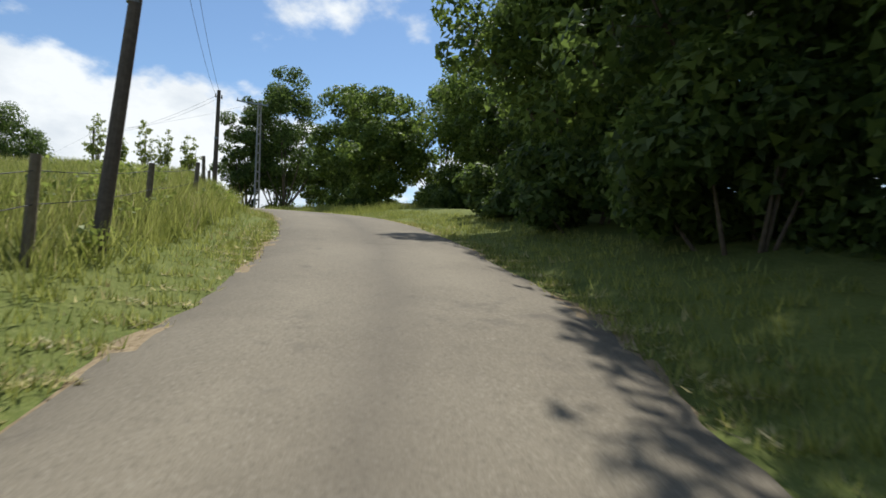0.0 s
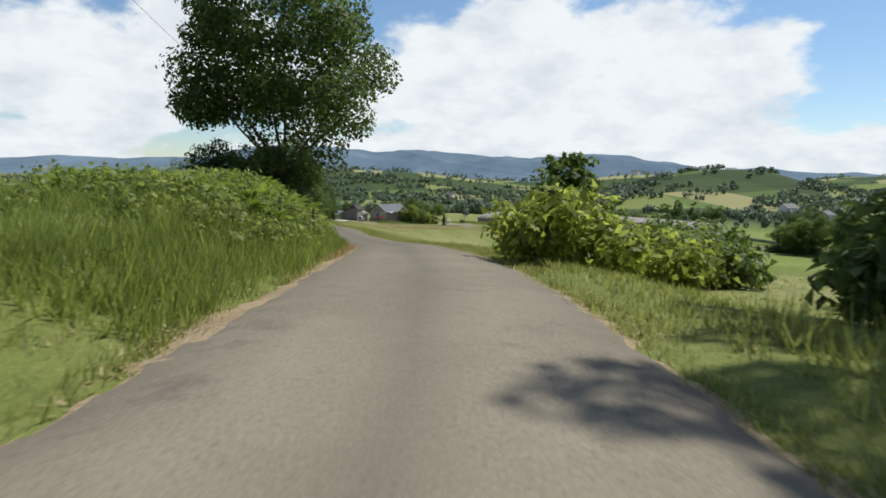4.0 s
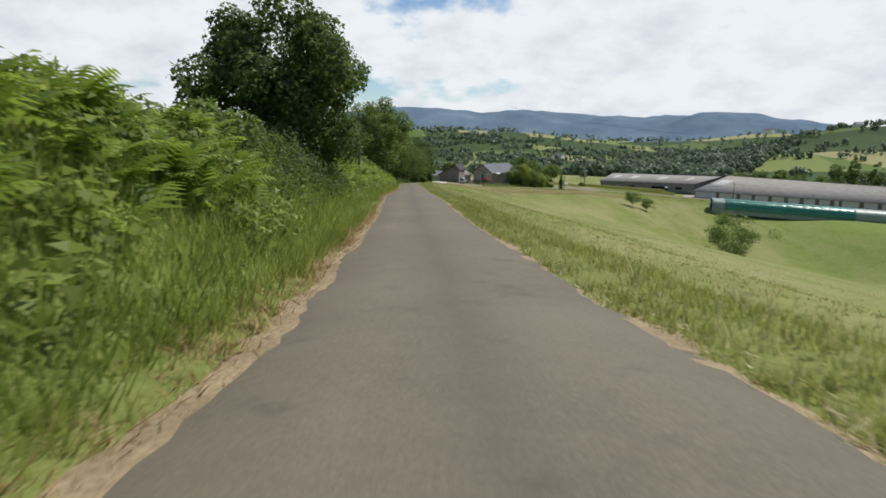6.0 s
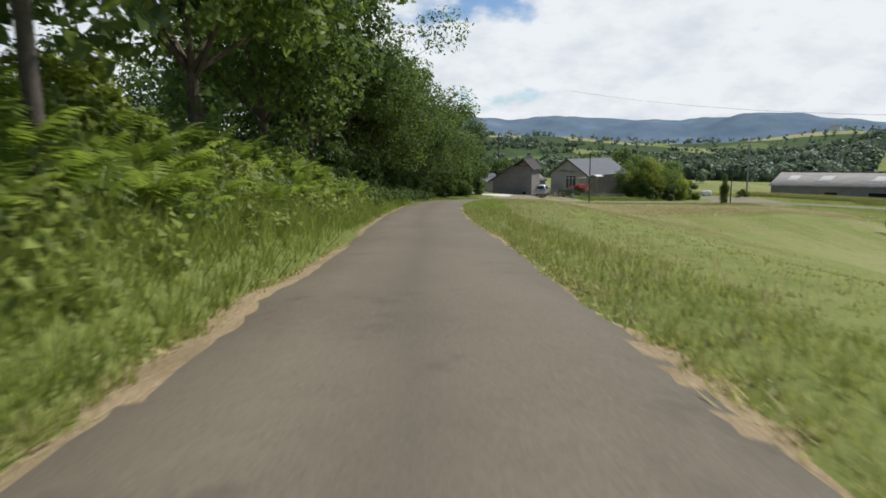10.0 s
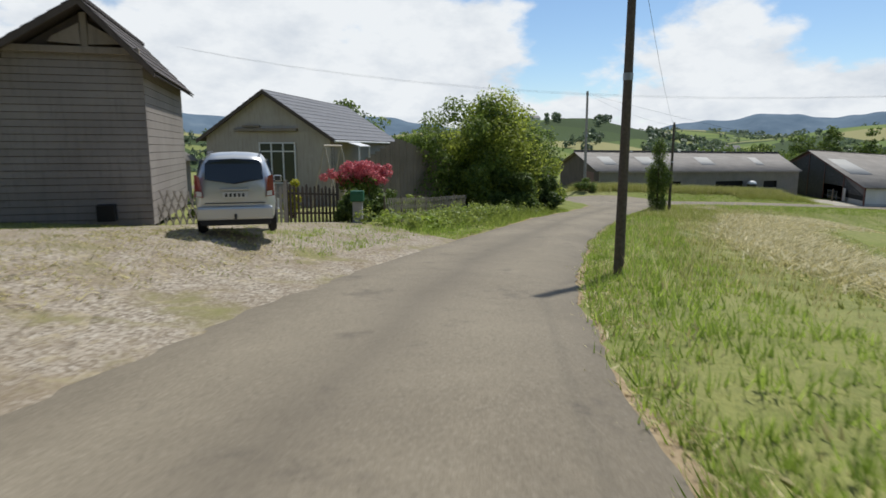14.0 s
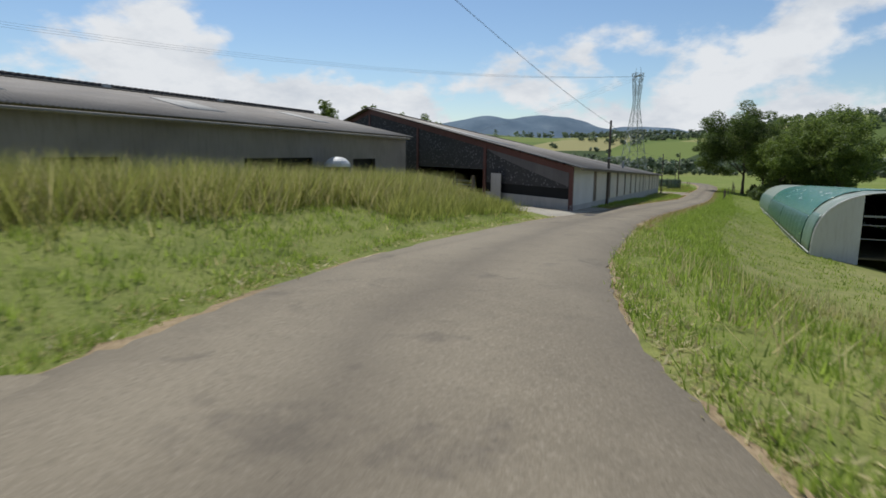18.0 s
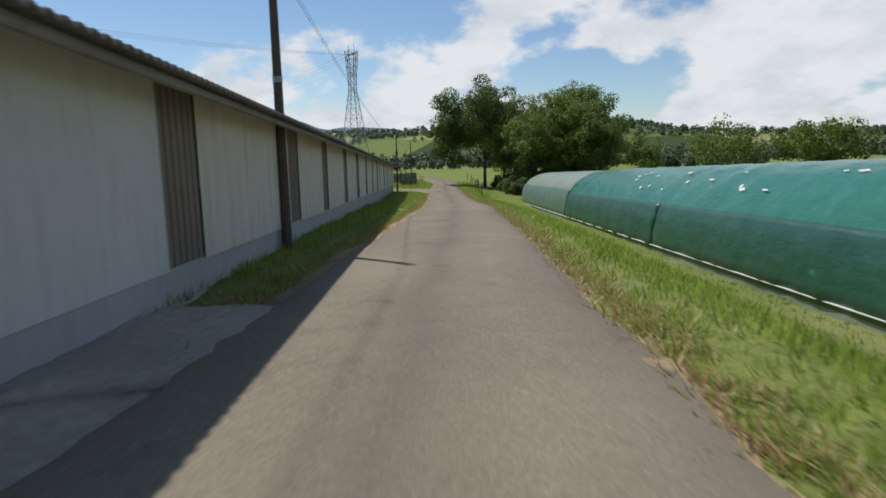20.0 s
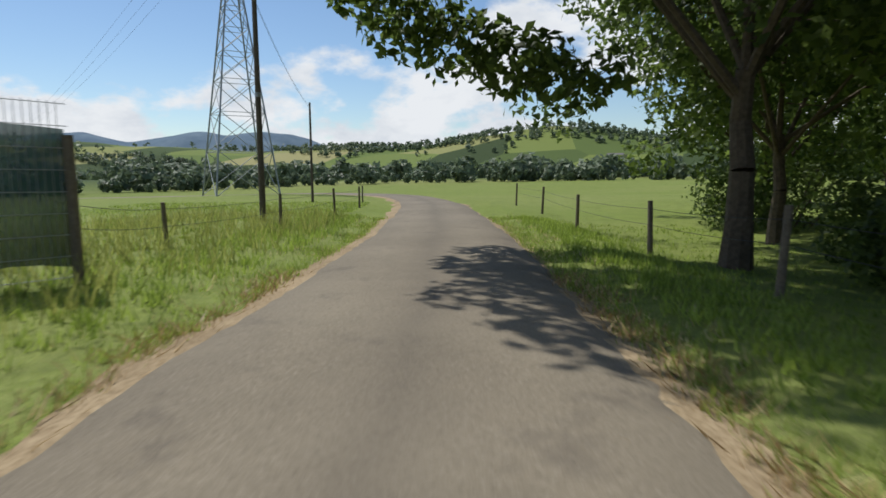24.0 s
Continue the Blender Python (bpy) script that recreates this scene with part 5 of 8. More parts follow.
def bracken(name, n, t0, t1, a, b, length, material, label, seed):
    """Fern plants: arching fronds, each with a row of tapering leaflets on both sides of its stalk."""
    rng = np.random.default_rng(seed)
    xy = beside(rng, n, t0, t1, a, b, 0.9)
    keep = fbm(xy[:, 0], xy[:, 1], 2.4, 5.0) > -0.35
    xy = xy[keep]
    z, _ = land(xy[:, 0], xy[:, 1])
    k, m = 6, 9
    base = np.repeat(np.column_stack([xy, z + 0.05 + 0.3 * rng.random(len(xy))]), k, 0)
    q = len(base)
    ang = rng.random(q) * 2 * np.pi
    L = np.repeat(length * (0.65 + 0.6 * rng.random(len(xy))), k) * (0.8 + 0.4 * rng.random(q))
    out = np.stack([np.cos(ang), np.sin(ang), np.zeros(q)], 1)
    side = np.stack([-np.sin(ang), np.cos(ang), rng.normal(size=q) * 0.25], 1)
    rise = 0.75 + 0.45 * rng.random(q)
    s = np.linspace(0.12, 1.0, m + 1)
    stalk = base[:, None] + (out[:, None] * (0.75 * s)[None, :, None] + np.array([0, 0, 1.0]) * (rise[:, None] * s - 0.62 * s**2)[..., None]) * L[:, None, None]
    mid = (stalk[:, :-1] + stalk[:, 1:]) / 2
    w = (0.34 * (1 - s[:-1]) ** 0.8 + 0.03)[None, :, None] * L[:, None, None]
    sway = out[:, None] * w * 0.25 + np.array([0, 0, -0.18]) * w
    v = np.concatenate([stalk, mid + side[:, None] * w + sway, mid - side[:, None] * w + sway], 1).reshape(-1, 3)
    o = (np.arange(q) * (3 * m + 1))[:, None, None]
    i = np.arange(m)
    one = np.stack([i, i + 1, m + 1 + i], 1)
    two = np.stack([i + 1, i, 2 * m + 1 + i], 1)
    f = (o + np.concatenate([one, two])[None]).reshape(-1, 3)
    me = quick_mesh(name, v, f)
    me.materials.append(material)
    tagged(new(name, me), label, "ferns", kind="stuff")


M_BRACKEN = leafy("bracken_fronds", (0.105, 0.160, 0.018), (0.310, 0.395, 0.055), 0.5)
bracken("bracken", 700, 5.0, 6.7, -1.6, -9.0, 0.95, M_BRACKEN, "bright green bracken fronds crowding the bank", 18)
bracken("bracken", 1900, 7.45, 11.6, -1.6, -9.0, 0.95, M_BRACKEN, "bright green bracken fronds crowding the bank", 28)
bracken("fern", 200, 15.2, 16.5, -1.4, -4.2, 0.36, M_BRACKEN, "low green ferns in front of the garden fence", 29)
for k in range(26):
    p_ = along(6.4 + 0.19 * k, -7.4 - 1.3 * math.sin(k * 2.3))
    bush(p_.x, p_.y, 1.3 + 0.35 * math.sin(k * 1.7), 1.3, 1.55 + 0.4 * math.sin(k * 3.1), 400 + k, (M_LEAF_HEDGE, M_FERN, M_LEAF_LIGHT)[k % 3], 1500, 0.10, "bramble and hazel scrub along the top of the bank", group="bank scrub", near=True)
weeds("bank_brambles", 260, 4.7, 12.8, -1.2, -6, 0.5, 70, 0.075, M_LEAF, "dark bramble leaves on the bank", 22)
weeds("roadside_weeds", 200, -0.5, 3.9, -1.5, -6, 0.3, 50, 0.06, M_FERN, "leafy weeds on the bank by the fence", 23)
weeds("wood_floor", 420, -0.5, 0.9, 4.2, 9, 0.6, 70, 0.10, M_LEAF_DARK, "dark undergrowth at the foot of the wood", 24)
weeds("wood_floor", 520, 11.4, 12.75, -0.9, -5.0, 0.5, 50, 0.11, M_LEAF_DARK, "dark undergrowth at the foot of the bank wood", 17)
weeds("wood_floor", 420, 11.2, 13.05, -2.2, -7, 0.6, 42, 0.13, M_LEAF_DARK, "dark undergrowth at the foot of the bank wood", 25)
weeds("garden_verge_weeds", 140, 15.1, 16.5, -0.8, -4.0, 0.35, 40, 0.07, M_FERN, "rank green weeds in front of the garden fence", 26)


# ---- poles and wires ----
def swept(points, r, seg=6):
    """One bent tube through points."""
    p = np.array([tuple(q) for q in points], float)
    tan = np.gradient(p, axis=0)
    tan /= np.linalg.norm(tan, axis=1)[:, None]
    ref = np.array([0.0, 0.0, 1.0]) if abs(tan[:, 2]).mean() < 0.8 else np.array([1.0, 0.0, 0.0])
    if abs((tan @ ref)).max() > 0.95:
        c = p - p.mean(0)
        ref = np.linalg.svd(c)[2][2]
    a = np.cross(tan, ref)
    a /= np.linalg.norm(a, axis=1)[:, None] + 1e-9
    b = np.cross(tan, a)
    ang = np.arange(seg) * 2 * np.pi / seg
    v = p[:, None] + r * (a[:, None] * np.cos(ang)[None, :, None] + b[:, None] * np.sin(ang)[None, :, None])
    i, j = np.meshgrid(np.arange(len(p) - 1), np.arange(seg), indexing="ij")
    f = np.stack([i * seg + j, i * seg + (j + 1) % seg, (i + 1) * seg + (j + 1) % seg, (i + 1) * seg + j], -1).reshape(-1, 4)
    return quick_mesh("tube", v.reshape(-1, 3), f, True)


def pole(x, y, top, r=0.13, lean=(0, 0), label="weathered brown wooden utility pole in the verge", material=None):
    z = land_z(x, y)
    t = thing("utility_pole", label, "pole", pose(x, y, z), "utility poles")
    h = top - z
    hx, hy = lean[0] * h, lean[1] * h
    part("shaft", tube((0, 0, -0.5), (hx, hy, h), r, r * 0.68, 12), material or M_WOODPOLE, t)
    part("bracket", tube((hx - 0.2, hy, h - 0.35), (hx + 0.2, hy, h - 0.35), 0.022, 0.022, 6), M_STEEL, t)
    for s in (-1, 1):
        part("insulator", tube((hx + s * 0.18, hy, h - 0.4), (hx + s * 0.18, hy, h - 0.2), 0.038, 0.026, 8), M_CONCRETE_GREY, t)
    part("band", tube((hx * 0.55, hy * 0.55, h * 0.55), (hx * 0.56, hy * 0.56, h * 0.57), r * 0.9, r * 0.9, 12), M_STEEL, t)
    return Vector((x + hx, y + hy, top - 0.3))


def wire(a, b, sag=0.6, r=0.006, label="thin black overhead wire between poles"):
    a, b = Vector(a), Vector(b)
    n = 14
    pts = [a.lerp(b, i / n) - Vector((0, 0, sag * 4 * (i / n) * (1 - i / n))) for i in range(n + 1)]
    tagged(part("overhead_wire", swept(pts, r, 5), M_WIRE), label, "wire", "overhead wires")


first = pole(-29.6, -104.6, 5.6, 0.115, (0.10, -0.03))
pa = pole(-15.7, -85.9, 7.5, 0.13, (0.02, 0.0))
pb = pole(-8.9, -56.5, 10.3, 0.13)
thin = pole(-14.3, -43.0, 9.5, 0.09, (0.02, 0.0), "thin wooden pole in the field behind the bank")
far_a = pole(-32.0, -70.0, 9.0, 0.09, label="thin wooden pole in the field behind the bank")
pc = pole(-5.6, 31.4, 3.8, 0.11)
pd = pole(-7.0, 92.0, 2.0, 0.11)
pe = pole(19.7, 182.2, -6.4, 0.12)
pf = pole(65.4, 225.4, -4.6, 0.19, (-0.01, 0), "tall grey utility pole beside the barn", M_CONCRETE_GREY)
pg = pole(52.0, 203.8, -9.3, 0.12)
ph = pole(117.8, 206.1, -13.3, 0.12)
pi_ = pole(178.6, 188.4, -16.0, 0.12)
pj = pole(216.9, 176.1, -15.7, 0.12, (0.01, 0))
pk = pole(234.5, 172.6, -17.6, 0.09)
pl = pole(262.0, 196.0, -19.5, 0.09)
ps = pole(7.4, 212.0, -2.2, 0.14)


def concrete_pole(x, y, h):
    """A grey concrete pole with a row of openings, as a ladder of cross bars between two ribs."""
    z = land_z(x, y)
    t = thing("concrete_pole", "grey concrete utility pole with ladder-like openings", "pole", pose(x, y, z, 0, 0, -18), "utility poles")
    for s in (-1, 1):
        part("rib", poly([(s * 0.20 - 0.045, -0.1, -0.4), (s * 0.20 + 0.045, -0.1, -0.4), (s * 0.11 + 0.045, -0.1, h), (s * 0.11 - 0.045, -0.1, h)], 0.2, (0, 1, 0)), M_CONCRETE_GREY, t)
    for i in range(12):
        q = 0.4 + i * (h - 0.8) / 11
        w = 0.4 - 0.18 * q / h
        part("cross_bar", box(0, 0, q, w, 0.17, 0.16, bevel=0.02), M_CONCRETE_GREY, t)
    arm = part("cross_arm", box(-0.7, -0.16, h - 0.25, 2.9, 0.1, 0.12, bevel=0.015), M_STEEL, t, "steel cross arm")
    for q in (-2.05, -0.75, 0.65):
        part("insulator", tube((q, -0.16, h - 0.2), (q, -0.16, h + 0.02), 0.05, 0.035, 8), M_CONCRETE_GREY, arm)
    part("cable_duct", tube((-0.27, 0, -0.2), (-0.2, 0, h * 0.75), 0.03, 0.03, 8), M_STEEL, t, "pale cable duct")
    return Vector((x, y, z + h))


pr = concrete_pole(0.5, -67.5, 10.2)
for s in (-0.15, 0.15):
    o = Vector((s, 0, 0))
    wire(first + o, pa + o, 0.5), wire(pa + o, pb + o, 0.6)
    wire(pc + o, pd + o, 0.8)
    wire(ph + o, pi_ + o, 0.9), wire(pi_ + o, pj + o, 0.7), wire(pf + o, ph + o, 0.9)
    wire(pj + o, pk + o, 0.4)
wire(pb, pr, 0.3)
wire(pb + Vector((0.1, 0, 0)), (-5.5, 0, 8.0), 0.8)
wire((-5.5, 0, 8.0), pc, 0.5)
wire(pe, ps, 0.5), wire(pe, pg, 0.5), wire(pg, pf, 0.4), wire(thin, far_a, 0.4), wire(pe, (-7.0, 150.0, 0.5), 0.6)


# ---- fence posts along the bank and the lanes ----
def post(x, y, h, r=0.06, lean=(0.0, 0.0), label="weathered round wooden fence post", group="bank fence posts"):
    t = tagged(part("fence_post", tube((0, 0, -0.35), (lean[0] * h, lean[1] * h, h), r, r * 0.85, 9), M_POST), label, "post", group)
    t.location = (x, y, land_z(x, y))
    return Vector((x + lean[0] * h, y + lean[1] * h, land_z(x, y) + h * 0.85))


def fence(places, h, r, group, label, lean=0.06, seed=3, strands=2):
    rng = random.Random(seed)
    tops_ = [post(x, y, h * rng.uniform(0.85, 1.15), r, (rng.uniform(-lean, lean), rng.uniform(-lean, lean)), label, group) for x, y in places]
    for a, b in zip(tops_, tops_[1:]):
        for s in range(strands):
            d = Vector((0, 0, 0.4 * s))
            wire(a - d, b - d, 0.05, 0.006, "thin fence wire between posts")


fence([(-35.0, -109.5), (-30.8, -105.6), (-27.0, -101.0), (-23.2, -96.5), (-20.2, -92.2), (-17.3, -88.0), (-15.0, -83.6), (-13.4, -78.4), (-12.2, -73.5), (-11.3, -68.0), (-10.6, -62.5)], 1.25, 0.075, "bank fence posts", "weathered leaning wooden fence post on the bank", 0.1)
fence([(168.4, 181.0), (174.6, 178.9), (181.4, 176.6), (187.9, 174.1), (194.4, 171.3), (201.2, 168.6), (206.6, 167.0), (214.7, 164.4), (224, 161.2), (234, 158.2)], 1.45, 0.075, "lane fence posts", "pale wooden fence post under the trees", 0.04, 5)
fence([(205.5, 179.4), (209, 178.4), (214.5, 175.6), (220.5, 173.0), (227, 170.8), (235, 169.2)], 1.1, 0.06, "meadow fence posts", "grey wooden fence post by the meadow", 0.08, 6)
fence([(-3.4, -36.5), (-4.4, -41.0)], 1.3, 0.06, "crest posts", "wooden post beside the round tree", 0.02, 7)


# ---- corrugated sheets ----
def sheet(x0, x1, p0, p1, pitch=0.2, depth=0.03, square=False):
    """A ribbed sheet: x0 to x1 along x, between the lower edge p0 = (y, z) and the upper edge p1; also lists of both z at x1."""
    n = max(2, int((x1 - x0) / pitch * 4))
    xs = np.linspace(x0, x1, n + 1)
    if square:
        w = np.where((np.arange(n + 1) % 4) < 2, 0.0, depth)
    else:
        w = np.sin(xs / pitch * 2 * np.pi) * depth
    (y0, z0, e0), (y1, z1, e1) = p0, p1
    u = (xs - x0) / (x1 - x0)
    d = np.array([z1 - z0, -(y1 - y0)])
    d = d / np.linalg.norm(d)
    if d[1] > 0:
        d = -d
    d = -d
    rows = []
    for k in (0.0, 0.5, 1.0):
        rows.append(np.stack([xs, (y0 + (y1 - y0) * k) + d[0] * w, (z0 + (e0 - z0) * u) * (1 - k) + (z1 + (e1 - z1) * u) * k + d[1] * w], 1))
    v = np.vstack(rows)
    i = np.arange(n)
    m = n + 1
    f = np.vstack([np.stack([i + m * k, i + 1 + m * k, i + 1 + m * (k + 1), i + m * (k + 1)], 1) for k in (0, 1)])
    return quick_mesh("sheet", v, f, not square)


def solid(me, thick=0.02):
    """Turns a sheet into one with thickness."""
    bm = bmesh.new()
    bm.from_mesh(me)
    bmesh.ops.solidify(bm, geom=bm.faces[:], thickness=thick)
    bpy.data.meshes.remove(me)
    return bm


def sheet_material(name, a, b, stain, rough=0.85, island=False):
    k = Mat(name, rough, 0, 0.25).objpos()
    g, s, f = k.noise(0.5, 5), k.noise(2.4, 5, 0.6, (3.0, 3.0, 0.35)), k.noise(25, 3)
    c = k.mix(k.range(g, 0.3, 0.7), a, b)
    c = k.mix(k.range(s, 0.5, 0.75, 0, 0.55), c, stain)
    c = k.mix(k.range(f, 0.35, 0.7, 0, 0.2), c, stain)
    if island:
        c = k.mix(k.range(k.objrand(), 0, 1, 0, 0.25), c, stain)
    k.color(c).bump(f, 0.2, 0.01)
    return k.m


M_FIBRE = sheet_material("weathered_fibre_cement", (0.22, 0.20, 0.175), (0.31, 0.285, 0.25), (0.15, 0.135, 0.115))
M_BARNWALL = sheet_material("stained_barn_wall", (0.22, 0.20, 0.175), (0.30, 0.275, 0.245), (0.145, 0.125, 0.105))
M_SKYLIGHT = sheet_material("pale_roof_light", (0.38, 0.37, 0.34), (0.46, 0.445, 0.41), (0.32, 0.31, 0.28))
M_CREAM = sheet_material("cream_sheet", (0.67, 0.61, 0.505), (0.77, 0.71, 0.60), (0.49, 0.42, 0.325), 0.7, True)
M_WHITE_PANEL = sheet_material("off_white_panel", (0.62, 0.60, 0.56), (0.70, 0.68, 0.64), (0.48, 0.45, 0.40), 0.7)
M_BROWN = sheet_material("brown_slats", (0.215, 0.172, 0.128), (0.30, 0.24, 0.183), (0.15, 0.12, 0.09))
M_GREYWALL = sheet_material("grey_cement_wall", (0.43, 0.41, 0.38), (0.53, 0.505, 0.475), (0.31, 0.29, 0.26))


def net_material():
    """Dark net of knotted squares; the light it catches is painted in as a grey mottle."""
    k = Mat("mottled_windbreak_net", 0.9, 0, 0.2).objpos()
    v = k.n.new("ShaderNodeTexVoronoi")
    v.inputs["Scale"].default_value = 4.5
    k.link(k.pos, v.inputs["Vector"])
    knots = k.range(v.outputs["Distance"], 0.10, 0.38, 1.0, 0.0)
    c = k.mix(knots, (0.062, 0.060, 0.062), (0.235, 0.225, 0.225))
    c = k.mix(k.range(k.noise(0.35, 4, 0.6), 0.42, 0.66, 0, 0.85), c, (0.070, 0.066, 0.066))
    k.color(c).bump(k.noise(30, 3), 0.2, 0.01)
    return k.m


M_DARKNET = net_material()
M_SAGSHEET = sheet_material("grey_sagging_sheet", (0.135, 0.125, 0.125), (0.185, 0.17, 0.17), (0.09, 0.082, 0.082))
M_DARKWOOD = sheet_material("dark_planks", (0.075, 0.06, 0.05), (0.12, 0.095, 0.075), (0.05, 0.042, 0.036))
M_REDSTEEL = sheet_material("dull_red_steel", (0.125, 0.052, 0.045), (0.165, 0.072, 0.060), (0.09, 0.05, 0.045), 0.6)
M_STRAWFLOOR = earth_material("straw_litter", (0.13, 0.10, 0.06), (0.22, 0.18, 0.10), 3)
# near-black; in the barns it stands in for the shade inside
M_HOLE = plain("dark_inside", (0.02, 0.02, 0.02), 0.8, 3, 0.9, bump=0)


def frame_of(a, b, z=0.0):
    """A pose at a with its x along the way to b, and the distance."""
    a, b = Vector((*a, z)), Vector((*b, z))
    return Matrix.Translation(a) @ Matrix.Rotation(math.atan2(b.y - a.y, b.x - a.x), 4, "Z"), (b - a).length


def pitched_roof(t, L, W, eave, ridge, drop, over, material, pitch=0.18, lights=(), thick=0.02, hang=0.6):
    """Two ribbed slopes with a ridge cap; lights are stretches along x with pale sheets on the near slope."""
    s = (ridge - eave) / (W / 2)
    spans = []
    x = -hang
    for a, b in sorted(lights):
        spans += [(x, a, False), (a, b, True)]
        x = b
    spans.append((x, L + hang, False))
    for a, b, pale in spans:
        if b - a < 0.3:
            continue
        fa, fb = drop * a / L, drop * b / L
        if pale:
            y0, y1 = W * 0.14, W * 0.36
            part("roof_light", solid(sheet(a, b, (y0, eave + s * y0 + 0.03 - fa, eave + s * y0 + 0.03 - fb), (y1, eave + s * y1 + 0.03 - fa, eave + s * y1 + 0.03 - fb), pitch, 0.03), thick), M_SKYLIGHT, t, "pale translucent roof sheet")
    n = 4
    for i in range(n):
        a, b = -hang + (L + 2 * hang) * i / n, -hang + (L + 2 * hang) * (i + 1) / n
        fa, fb = drop * a / L, drop * b / L
        part("roof", solid(sheet(a, b, (-over, eave - s * over - fa, eave - s * over - fb), (W / 2, ridge - fa, ridge - fb), pitch, 0.028), thick), material, t)
        part("roof", solid(sheet(a, b, (W + over, eave - s * over - fa, eave - s * over - fb), (W / 2, ridge - fa, ridge - fb), pitch, 0.028), thick), material, t)
        q = bmesh.new()
        for k in range(int((b - a) / 0.55)):
            xa = a + (b - a) * k / int((b - a) / 0.55)
            za = ridge - drop * xa / L
            bm_box(q, xa + 0.28, W / 2, za + 0.045, 0.5, 0.5, 0.07, bevel=0.02)
        part("ridge_cap", q, material, t)


def shear(t, L, s0, s1):
    """Slants the ends of a building: s0 at its start, s1 at its end."""
    for o in t.children:
        me = o.data
        co = np.empty(len(me.vertices) * 3, np.float32)
        me.vertices.foreach_get("co", co)
        co = co.reshape(-1, 3)
        u = np.clip(co[:, 0] / L, 0, 1)
        co[:, 0] += co[:, 1] * (s0 * (1 - u) + s1 * u)
        me.vertices.foreach_set("co", co.ravel())
        me.update()


M_TARRED = plain("tarred_sheet", (0.045, 0.042, 0.042), 0.7, 5, 0.8)


def cattle_barn():
    m, L = frame_of((73.3, 230.1), (108.7, 220.9))
    t = thing("barn", "long low barn with a grey corrugated roof and grey walls", "barn", m)
    W, z0, eave, ridge, drop = 32.0, -18.8, -14.4, -12.0, 0.4
    pitched_roof(t, L, W, eave, ridge, drop, 0.45, M_FIBRE, 0.19, ((2.2, 4.2), (8.5, 11.0), (19, 21.5), (29.5, 31)))
    # front wall with its openings
    holes = [(11.2, 13.9), (20.2, 25.4), (29.5, 32.2)]
    x = 0.0
    for a, b in holes + [(L, L)]:
        part("wall", poly([(x, 0, z0), (a, 0, z0), (a, 0, eave - drop * a / L), (x, 0, eave - drop * x / L)], 0.2, (0, 1, 0)), M_BARNWALL, t)
        if b > a:
            top = eave - drop * a / L
            part("lintel_wall", box((a + b) / 2, 0.1, top - 0.8, b - a, 0.2, 1.56), M_BARNWALL, t)
            part("sill_wall", box((a + b) / 2, 0.1, (z0 + top - 2.6) / 2, b - a, 0.2, top - 2.6 - z0), M_BARNWALL, t)
            # a near-black sheet behind the gap takes the place of inner shade
            part("opening", box((a + b) / 2, 0.35, top - 2.1, b - a, 0.06, 1.1), M_HOLE, t, "near-black sheet for the shade inside an unglazed opening")
        x = b
    part("wall", poly([(0, W - 0.2, z0), (L, W - 0.2, z0), (L, W - 0.2, eave - drop), (0, W - 0.2, eave)], 0.2, (0, 1, 0)), M_BARNWALL, t)
    part("gable_wall", poly([(L - 0.2, 0.2, z0), (L - 0.2, W - 0.2, z0), (L - 0.2, W - 0.2, eave - drop), (L - 0.2, W / 2, ridge - drop - 0.05), (L - 0.2, 0.2, eave - drop)], 0.18, (1, 0, 0)), M_BARNWALL, t)
    # the end towards the fork: dark planks, one door of dull red sheet
    for k in range(60):
        y = 0.3 + k * (W - 0.6) / 60
        w = (W - 0.6) / 60 - 0.02
        hh = eave + (ridge - eave) * (1 - abs(y + w / 2 - W / 2) / (W / 2)) - 0.12
        red = 3.0 < y < 9.0
        part("plank", box(0.06, y + w / 2, (z0 + (eave - 0.4 if red else hh)) / 2, 0.05, w, (eave - 0.4 if red else hh) - z0), M_REDSTEEL if red else M_DARKWOOD, t)
    part("gable_head", poly([(0.12, 0.3, eave - 0.5), (0.12, W - 0.3, eave - 0.5), (0.12, W - 0.3, eave - 0.1), (0.12, W / 2, ridge - 0.12), (0.12, 0.3, eave - 0.1)], 0.06, (1, 0, 0)), M_DARKWOOD, t)
    part("floor", box(L / 2, W / 2, z0 + 0.9, L - 0.6, W - 0.6, 0.1), M_STRAWFLOOR, t)
    for k in range(3):
        part("roof_vent", box(9 + k * 8.5, W / 2, ridge - drop * (9 + k * 8.5) / L + 0.16, 0.5, 0.4, 0.22, bevel=0.03), M_STEEL, t)
    for k in range(4):
        a, b = -0.6 + (L + 1.2) * k / 4, -0.6 + (L + 1.2) * (k + 1) / 4
        part("ridge_sheet", solid(sheet(a, b, (W / 2 + 0.30, ridge - 0.02 - drop * a / L, ridge - 0.02 - drop * b / L), (W / 2 + 0.36, ridge + 0.34 - drop * a / L, ridge + 0.34 - drop * b / L), 0.38, 0.05), 0.02), M_TARRED, t, "dark upstanding corrugated ridge sheet")
    part("gutter", tube((0, -0.5, eave - 0.22), (L, -0.5, eave - drop - 0.22), 0.06, 0.06, 8), M_FIBRE, t)
    shear(t, L, 0.4, 0.8)


cattle_barn()


